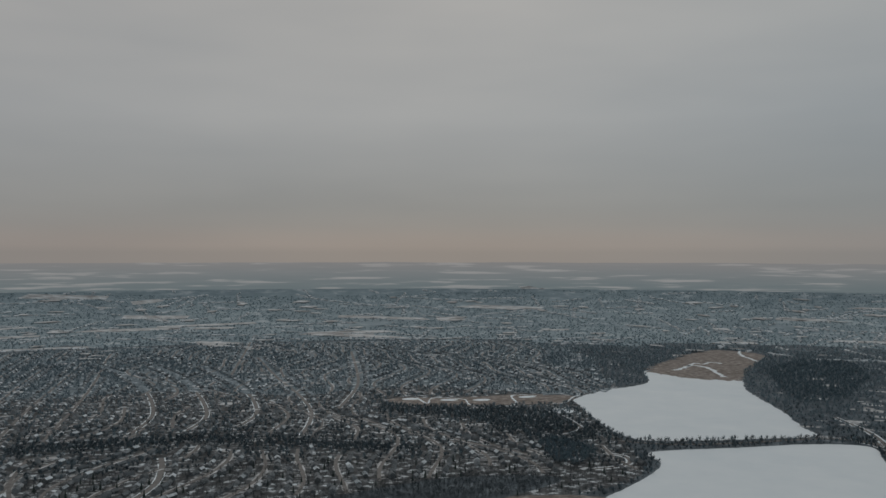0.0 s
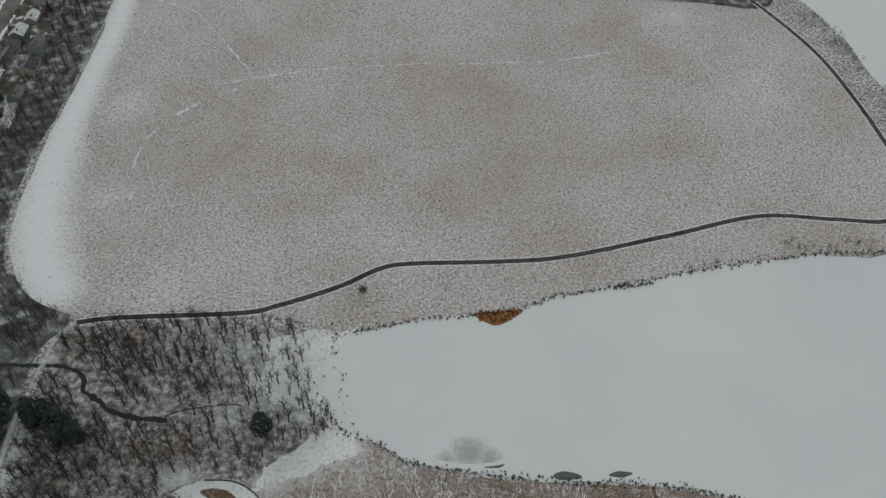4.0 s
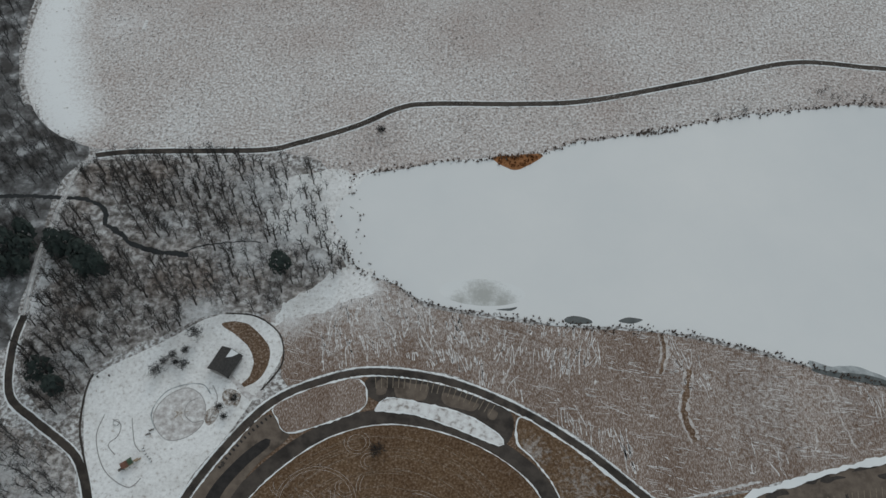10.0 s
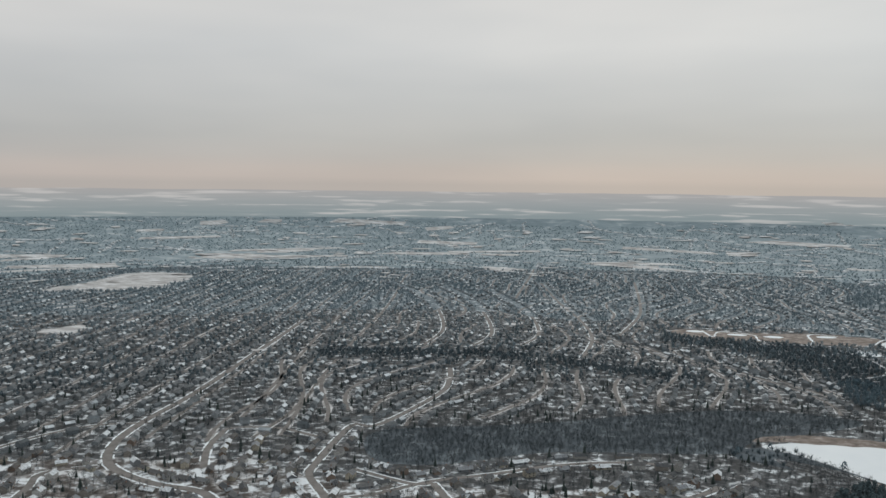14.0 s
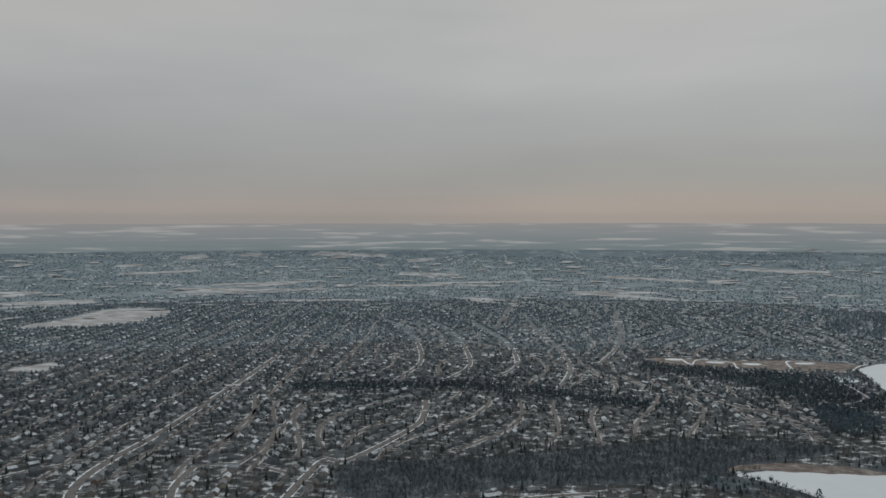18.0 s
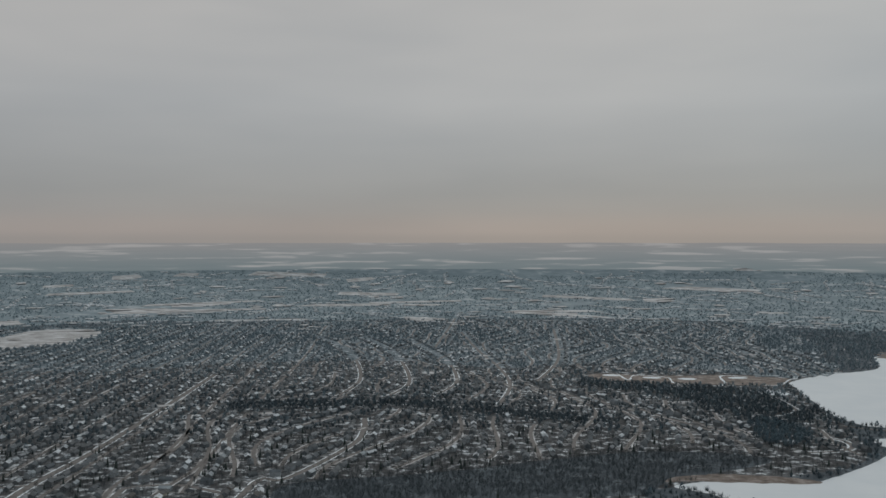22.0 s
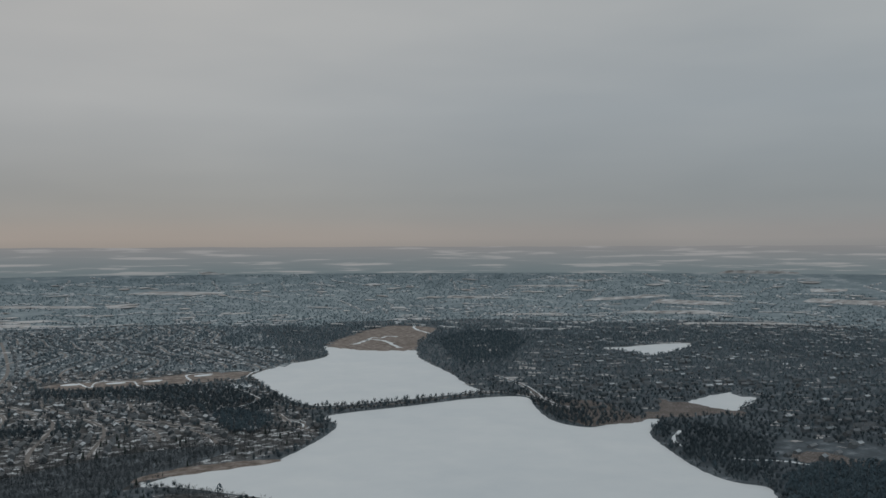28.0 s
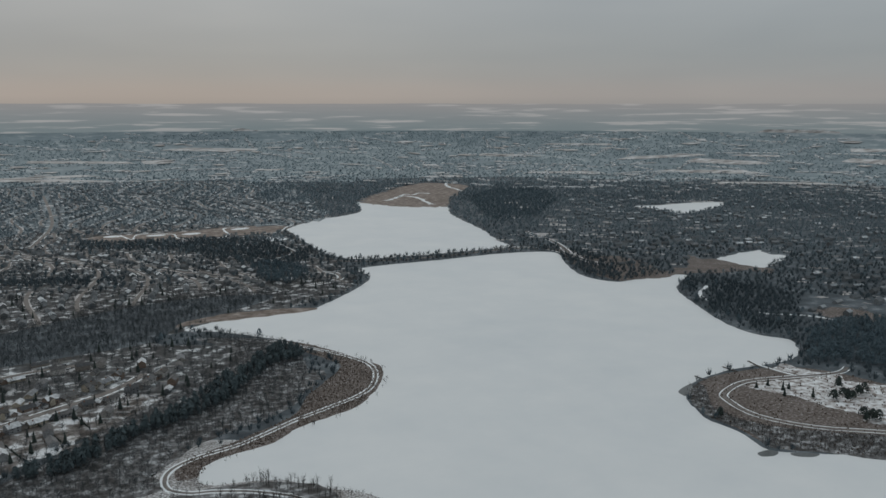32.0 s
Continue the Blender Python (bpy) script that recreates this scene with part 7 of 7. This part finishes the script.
def grassy(poly, gap, keep, low, high, z):
    p = np.array(poly)
    qx, qy = scatter(gen, p[:, 0].min(), p[:, 0].max(), p[:, 1].min(), p[:, 1].max(), gap, 1.3)
    own = np.zeros((NY, NX), bool)
    mark(own, poly)
    ok = sample(own, qx, qy)
    qx, qy = qx[ok], qy[ok]
    dens = np.array([0.5 + 0.5 * noise.noise(Vector((x / 38, y / 38, 4.0))) + 0.35 * noise.noise(Vector((x / 9, y / 9, 1.0))) for x, y in zip(qx, qy)])
    ok = gen.random(len(qx)) < keep * np.clip(dens * 1.6, 0.1, 1.4)
    qx, qy = qx[ok], qy[ok]
    return np.stack([qx, qy, 0 * qx + z, gen.uniform(low, high, len(qx))], -1)


field_tufts = grassy(FIELD, 1.9, 0.6, 0.6, 1.3, 0.1)
field_tufts = field_tufts[~np.array([inside(x, y, SNOW_MARGIN) and gen.random() < 0.93 for x, y in field_tufts[:, :2]])]
mass("prairie_tufts", TUFTS, field_tufts, TUFT, "dry grass tufts poking through the snow", "grass", seed=21)
mass("strip_tufts", TUFTS, grassy(PRAIRIE, 1.5, 0.4, 0.3, 0.7, 0.1), BROWN_TUFT, "brown prairie grass tufts by the lake", "grass", seed=22)
LAKESIDE = LAKE_WEST + [(-80, 262), (-110, 266), (-91, 272), (-64, 285), (-41, 299), (-23, 304), (23, 306), (60, 312), (120, 330), (173, 347), (215, 346), (245, 346)]
region("shore_drift", [(-85, 176), (-73, 187), (-58, 196), (-52, 202), (-42, 196), (-46, 188), (-60, 182), (-77, 170), (-89, 168)], 0.15, PLAY_GRASS, "white drifted snow between wood and prairie", "snow", rag=8, step=1)
region("shore_inlet", [(-97, 250), (-80, 253), (-62, 256), (-64, 238), (-66, 217), (-54, 207), (-70, 209), (-87, 215), (-97, 224), (-90, 236)], 0.155, PLAY_GRASS, "white snowy inlet running into the wood", "snow", rag=3, step=2)
region("shore_fringe", FRINGE, 0.12, PLAY_GRASS, "snowy shore fringe at the wood", "shore", rag=1.5, step=2)
region("lakeside_grass", LAKESIDE, 0.085, FIELD_GRASS, "snowy grass between trail and lake", "grass", rag=0.8)
mass("lakeside_tufts", TUFTS, grassy(LAKESIDE, 1.5, 0.7, 0.6, 1.3, 0.09), TUFT, "dry grass between trail and lake", "grass", seed=23)
pen_reeds = grassy(PEN_GRASS, 2.0, 0.6, 0.5, 1.0, 0.1)
pen_reeds = pen_reeds[[not inside(x, y, LAKE) for x, y in pen_reeds[:, :2]]]
mass("shore_grass", REEDS, pen_reeds, BROWN_TUFT, "tall brown grass of the peninsula", "grass", seed=24)
mass("point_grass", REEDS, grassy(EAST_LAWN, 3.0, 0.15, 0.6, 1.2, 0.1), BROWN_TUFT, "brown grass of the eastern point", "grass", seed=25)
edge = []
for line in (LAKE_SOUTH, LAKE_WEST):
    for x, y in smooth(line, step=0.8):
        if x > -62 or gen.random() < 0.12:
            edge.append((x + gen.normal(0, 0.9), y + gen.normal(0, 0.9), 0.1, gen.uniform(0.35, 0.95)))
for x, y in smooth(LAKE_SOUTH[:3] + [(-62, 250), (-67, 258)], step=0.6):
    if gen.random() < 0.35:
        edge.append((x + gen.normal(1, 2), y + gen.uniform(-3, 3), 0.1, gen.uniform(0.3, 0.8)))
mass("shore_reeds", REEDS, edge, BROWN_TUFT, "short brown reeds along the ice edge", "reeds", seed=26)
region("reed_bed", REED_PATCH, 0.16, REED, "rust-coloured reed bed at the shore", "reeds", step=1.5, rag=1.0)
mass("rusty_reeds", REEDS, grassy(REED_PATCH, 0.8, 0.9, 0.4, 0.9, 0.16), REED, "rust-coloured reeds at the lake shore", "reeds", seed=27)


def box_part(name, parent, mat, x0, x1, y0, y1, z0, z1, label=""):
    bm = bmesh.new()
    block(bm, x0, x1, y0, y1, z0, z1)
    bmesh.ops.bevel(bm, geom=bm.edges, offset=min(0.03, (x1 - x0) / 5, (y1 - y0) / 5, (z1 - z0) / 5), segments=1)
    return part(name, bm, mat, parent, label)


DARK_WOOD = material("dark_timber", [(0.35, (0.05, 0.042, 0.036)), (0.65, (0.10, 0.085, 0.072))], 3.0)
SHINGLE = material("dark_shingles", [(0.35, (0.035, 0.034, 0.034)), (0.65, (0.065, 0.062, 0.06))], 1.2)
CONCRETE = material("pale_concrete", [(0.35, (0.30, 0.29, 0.28)), (0.65, (0.42, 0.41, 0.40))], 0.8)
RED_PAINT = material("faded_red_plastic", [(0.35, (0.14, 0.065, 0.045)), (0.65, (0.20, 0.095, 0.065))], 1.0, rough=0.5)
GREEN_PAINT = material("dark_green_plastic", [(0.35, (0.045, 0.075, 0.045)), (0.65, (0.07, 0.11, 0.065))], 1.0, rough=0.5)
TAN_PAINT = material("tan_plastic", [(0.35, (0.30, 0.23, 0.16)), (0.65, (0.40, 0.31, 0.22))], 1.0, rough=0.5)
STEEL = material("painted_steel", [(0.35, (0.10, 0.11, 0.11)), (0.65, (0.18, 0.19, 0.19))], 2.0, rough=0.4, metal=0.6)

# picnic shelter
shelter = tagged(new("picnic_shelter"), "dark-roofed open picnic shelter on snowy ground", "shelter")
shelter.matrix_basis = pose(-104, 147, 0.12, 0, 0, -22)
box_part("floor", shelter, CONCRETE, -5, 5, -5.5, 5.5, 0.0, 0.12, "concrete floor slab")
for x in (-4.4, 4.4):
    for y in (-4.8, 0, 4.8):
        box_part("post", shelter, DARK_WOOD, x - 0.15, x + 0.15, y - 0.15, y + 0.15, 0.12, 3.0)
bm = bmesh.new()
gable_roof(bm, -4.8, 4.8, -5.3, 5.3, 3.0, 5.4, along_x=False, over=0.6)
part("roof", bm, SHINGLE, shelter, "dark shingle roof")
bm = bmesh.new()
v = [bm.verts.new(p) for p in ((0.3, 1.2, 5.56), (0.3, 5.6, 5.56), (3.6, 5.7, 3.92), (2.2, 3.0, 4.62), (0.3, 1.2, 5.62), (0.3, 5.6, 5.62), (3.6, 5.7, 3.98), (2.2, 3.0, 4.68))]
for f in ((4, 7, 6, 5), (0, 1, 2, 3), (0, 4, 5, 1), (1, 5, 6, 2), (2, 6, 7, 3), (3, 7, 4, 0)):
    bm.faces.new([v[i] for i in f])
part("roof_snow", bm, SNOW, shelter, "leftover snow on one slope")
for y in (-2.6, 2.6):
    table = tagged(new("picnic_table"), "dark wooden picnic table under the shelter", "table", "picnic tables")
    table.matrix_basis = shelter.matrix_basis @ pose(0, y, 0.12)
    box_part("tabletop", table, DARK_WOOD, -1.2, 1.2, -0.4, 0.4, 0.7, 0.76)
    for s in (-0.8, 0.8):
        box_part("bench", table, DARK_WOOD, -1.2, 1.2, s - 0.13, s + 0.13, 0.42, 0.47)
        box_part("leg", table, DARK_WOOD, s - 0.05, s + 0.05, -0.75, 0.75, 0.0, 0.7)

# playground
play = tagged(new("play_structure"), "red, green and tan climbing frame with slide", "play structure")
play.matrix_basis = pose(-135, 100, 0.12, 0, 0, 38)
for x in (-2.2, -0.2, 1.8):
    for y in (-1, 1):
        box_part("post", play, STEEL, x - 0.08, x + 0.08, y - 0.08, y + 0.08, 0, 3.6)
box_part("deck", play, TAN_PAINT, -2.2, -0.2, -1, 1, 1.3, 1.45)
box_part("deck", play, TAN_PAINT, -0.2, 1.8, -1, 1, 1.7, 1.85)
for x0, x1, mt in ((-2.5, 0, RED_PAINT), (-0.1, 2.1, GREEN_PAINT)):
    bm = bmesh.new()
    gable_roof(bm, x0, x1, -1.2, 1.2, 3.2, 4.0, over=0.2, thick=0.08)
    part("canopy", bm, mt, play, "faded red canopy" if mt is RED_PAINT else "dark green canopy")
bm = bmesh.new()
pts = [(1.8, 1.75), (2.6, 1.6), (4.4, 0.5), (5.2, 0.35)]
for (xa, za), (xb, zb) in zip(pts, pts[1:]):
    block(bm, xa, xb, -0.35, 0.35, min(za, zb) - 0.05, max(za, zb))
part("slide", bm, TAN_PAINT, play, "tan plastic slide")
box_part("ladder", play, STEEL, -2.9, -2.25, -0.4, 0.4, 0, 1.3)
box_part("bridge", play, DARK_WOOD, -4.6, -2.9, -0.5, 0.5, 1.0, 1.1)
for k, (x, y) in enumerate([(-130.5, 106.5), (-129.6, 105.2), (-128.6, 104.2), (-127.4, 103.4), (-126.6, 102.2), (-131.2, 107.6)]):
    stump = tagged(new("stump_seat"), "dark round timber stump in the snow", "stump", "stump seats")
    stump.location = (x, y, 0.12)
    bm = bmesh.new()
    bmesh.ops.create_cone(bm, cap_ends=True, segments=9, radius1=0.42, radius2=0.36, depth=0.6, matrix=Matrix.Translation((0, 0, 0.3)))
    part("body", bm, DARK_WOOD, stump)
    bm = bmesh.new()
    bmesh.ops.create_cone(bm, cap_ends=True, segments=9, radius1=0.34, radius2=0.26, depth=0.06, matrix=Matrix.Translation((0, 0, 0.63)))
    part("snow_cap", bm, SNOW, stump, "cap of snow")
for x, y in ((-158.5, 137.5), (-153.6, 138.4)):
    can = tagged(new("litter_bin"), "dark steel litter bin on the snow", "bin", "litter bins")
    can.location = (x, y, 0.12)
    bm = bmesh.new()
    bmesh.ops.create_cone(bm, cap_ends=True, segments=12, radius1=0.36, radius2=0.4, depth=1.0, matrix=Matrix.Translation((0, 0, 0.5)))
    part("body", bm, STEEL, can)
    bm = bmesh.new()
    bmesh.ops.create_cone(bm, cap_ends=True, segments=12, radius1=0.44, radius2=0.3, depth=0.16, matrix=Matrix.Translation((0, 0, 1.08)))
    part("lid", bm, DARK_WOOD, can)
for k in range(2):
    bench = tagged(new("park_bench"), "dark wooden bench on the snowy playground", "bench", "playground benches")
    bench.matrix_basis = pose(-130.4 + 0.9 * k, 113.4 + 1.9 * k, 0.12, 0, 0, 22)
    for j in range(3):
        box_part("seat_slat", bench, DARK_WOOD, -1.1, 1.1, -0.24 + 0.16 * j, -0.11 + 0.16 * j, 0.42, 0.46)
    for j in range(2):
        box_part("back_slat", bench, DARK_WOOD, -1.1, 1.1, 0.27, 0.31, 0.58 + 0.17 * j, 0.70 + 0.17 * j)
    for x in (-0.9, 0.9):
        box_part("leg", bench, STEEL, x - 0.04, x + 0.04, -0.22, 0.27, 0.0, 0.42)
        box_part("back_post", bench, STEEL, x - 0.04, x + 0.04, 0.31, 0.36, 0.0, 0.88)
rider = tagged(new("climbing_ring"), "small steel climbing ring in the snow", "climbing ring")
rider.location = (-145, 117.5, 0.12)
bm = bmesh.new()
for j in range(14):
    a = j * math.pi * 2 / 14
    m = Matrix.Translation((1.3 * math.cos(a), 1.3 * math.sin(a), 0.6 + 0.3 * math.sin(a))) @ Matrix.Rotation(a, 4, "Z")
    bmesh.ops.create_cone(bm, cap_ends=True, segments=6, radius1=0.09, radius2=0.09, depth=0.62, matrix=m @ Matrix.Rotation(radians(90), 4, "X"))
part("ring", bm, STEEL, rider)
for a in (0.5, 2.6, 4.7):
    box_part("leg", rider, STEEL, 1.3 * math.cos(a) - 0.06, 1.3 * math.cos(a) + 0.06, 1.3 * math.sin(a) - 0.06, 1.3 * math.sin(a) + 0.06, 0, 0.6 + 0.3 * math.sin(a))
# kerbs and paving of the play area
region("plaza", PLAZA, 0.155, PLAZA_SNOW, "oval plaza under thin snow", "plaza", step=1.5)
ribbon("plaza_kerb", PLAZA, 0.3, 0.22, CONCRETE_KERB, "low grey kerb of the plaza", closed=True, step=1.5, category="kerb")
star = [(-119.5 + (4.6 if k % 2 == 0 else 0.9) * math.cos(k * math.pi / 5 + 0.3), 123.5 + (4.6 if k % 2 == 0 else 0.9) * math.sin(k * math.pi / 5 + 0.3)) for k in range(10)]
region("plaza_star", star, 0.175, PLAZA_TAN, "tan star pattern in the plaza paving", "paving", soft=False)
for nm, line in (("a", [(-113, 131), (-117, 128), (-117, 123), (-113, 120), (-109, 121)]), ("b", [(-147, 119), (-143, 117), (-143, 112), (-146, 108), (-142, 104)]), ("c", [(-139, 120), (-137, 114), (-135, 109), (-132, 106)]), ("d", [(-108, 137), (-105, 132), (-105, 126), (-107, 121)]), ("e", [(-151, 121), (-152, 112), (-148, 102), (-142, 95), (-133, 91), (-129, 95)])):
    ribbon("play_kerb_" + nm, line, 0.4, 0.2, CONCRETE_KERB, "curved grey kerb in the snow", step=1, category="kerb")


def shrub(x, y, size, label):
    """A many-stemmed bare shrub."""
    rng = random.Random(int(x * 7 + y))
    root = tagged(new("shrub"), label, "shrub")
    root.location = (x, y, 0.1)
    for name, lv, mt in (("stem_clump", (0, 1), BARK), ("crown", (2, 3), TWIG)):
        vs, fs = [], []
        for j in range(5):
            v, f = branch_mesh(grow(random.Random(j * 13 + int(x)), 4.0 * size, 2.4 * size, 7, 5, 3), lv, 0.05)
            c, s = math.cos(j * 1.26), math.sin(j * 1.26)
            base = len(vs)
            vs += [(c * q[0] - s * q[1] + c * 0.7 * size, s * q[0] + c * q[1] + s * 0.7 * size, q[2]) for q in v.tolist()]
            fs += [tuple(i + base for i in t) for t in f.tolist()]
        mesh_object(name, vs, fs, mt, root)


for x, y, size in ((-133, 141, 1.5), (-128, 149, 1.0), (-122, 145, 1.1), (-131, 146, 0.9), (-123, 152, 0.8), (-126, 146, 0.7), (-120, 160, 1.7)):
    shrub(x, y, size, "dark bare shrub on the snowy lawn")
shrub(-34, 112, 1.5, "dark bare shrub on the round lawn")
shrub(-49, 281, 1.2, "lone bare bush by the lake trail")
for x, y, size in ((-103, 127, 0.8), (-100, 123, 0.7), (-99, 150, 0.7), (-97, 131, 0.9)):
    shrub(x, y, size, "low bare shrub beside the path")

# hedges between the lots
for a, b in [[(-120, 692), (-95, 660)], [(-47, 758), (-35, 721)], [(-19, 786), (-1, 748)], [(12, 823), (31, 762)], [(42, 862), (60, 796)], [(71, 885), (85, 824)], [(-172, 690), (-148, 654)]]:
    hedge = tagged(new("hedge"), "dark clipped hedge between two snowy lots", "hedge", "lot hedges")
    pts = []
    d = Vector((b[0] - a[0], b[1] - a[1]))
    n = max(3, int(d.length / 1.2))
    for i in range(n):
        pts.append((a[0] + d.x * i / n + gen.normal(0, 0.3), a[1] + d.y * i / n + gen.normal(0, 0.3), 0.05, gen.uniform(0.16, 0.24)))
    mass("leaves", SPRUCES, pts, NEEDLE, "", "", parent=hedge, seed=40)

# docks drawn up at the eastern point
for x, y, a, ln in ((781, 660, 75, 27), (745, 661, 92, 22), (692, 657, 91, 16)):
    dock = tagged(new("dock"), "grey wooden boat dock frozen into the ice", "dock", "boat docks")
    dock.matrix_basis = pose(x, y, 0.1, 0, 0, a)
    for k in range(int(ln / 2)):
        box_part("plank", dock, DARK_WOOD, 2 * k, 2 * k + 1.9, -1.2, 1.2, 0.5, 0.62)
    for k in range(0, int(ln), 6):
        for s in (-1.1, 1.1):
            box_part("post", dock, DARK_WOOD, k + 0.2, k + 0.45, s - 0.12, s + 0.12, 0, 0.9)
# spruces and trees of the eastern point
for k, (x, y) in enumerate([(-192.8, 197.5), (-196.0, 202.6), (-176.8, 189.5), (-174.3, 192.6), (-210.9, 190.6), (-209.9, 197.6), (-211.2, 206.8), (-214.9, 185.4), (-183.5, 138.1), (-173.9, 130.4), (-87.4, 196.7), (-217.0, 199.5), (-208.0, 188.5), (-188.5, 201.5), (-181.5, 196.0), (-170.0, 188.5), (-223.0, 193.0)]):
    fir = new("spruce", bpy.data.meshes.new("spruce"))
    v, f = pine_crown(prng, 130, 4.4 + 0.9 * (k % 3), 12 + 2 * (k % 4))
    fir.data.from_pydata(v.tolist(), [], f.tolist())
    fir.data.materials.append(NEEDLE)
    fir.location = (x, y, 0.05)
    tagged(fir, "dark spruce standing among bare trees", "tree", "spruces of the near wood")
for k, (x, y) in enumerate(POINT_FIRS):
    fir = new("spruce", bpy.data.meshes.new("spruce"))
    v, f = pine_crown(prng, 90, 3.6 + 0.8 * (k % 4), 8.0 + 2.5 * (k % 3)) if 4 < k < 17 else spruce_mesh(prng, 8.5 + 1.5 * (k % 3), 2.6, 9, 13)
    fir.data.from_pydata(v.tolist(), [], f.tolist())
    fir.data.materials.append(NEEDLE)
    fir.location = (x, y, 0.05)
    tagged(fir, "dark spruce on the snowy lawn of the point", "tree", "spruces of the point")
p = np.array(POINT_BRUSH)
qx, qy = scatter(gen, p[:, 0].min(), p[:, 0].max(), p[:, 1].min(), p[:, 1].max(), 3.2)
mass("point_brush", YARD_TREES, [(x, y, 0.1, gen.uniform(0.2, 0.45)) for x, y in zip(qx, qy) if inside(x, y, POINT_BRUSH)], TWIG, "dense bare brush along the shore of the point", "brush", seed=41)
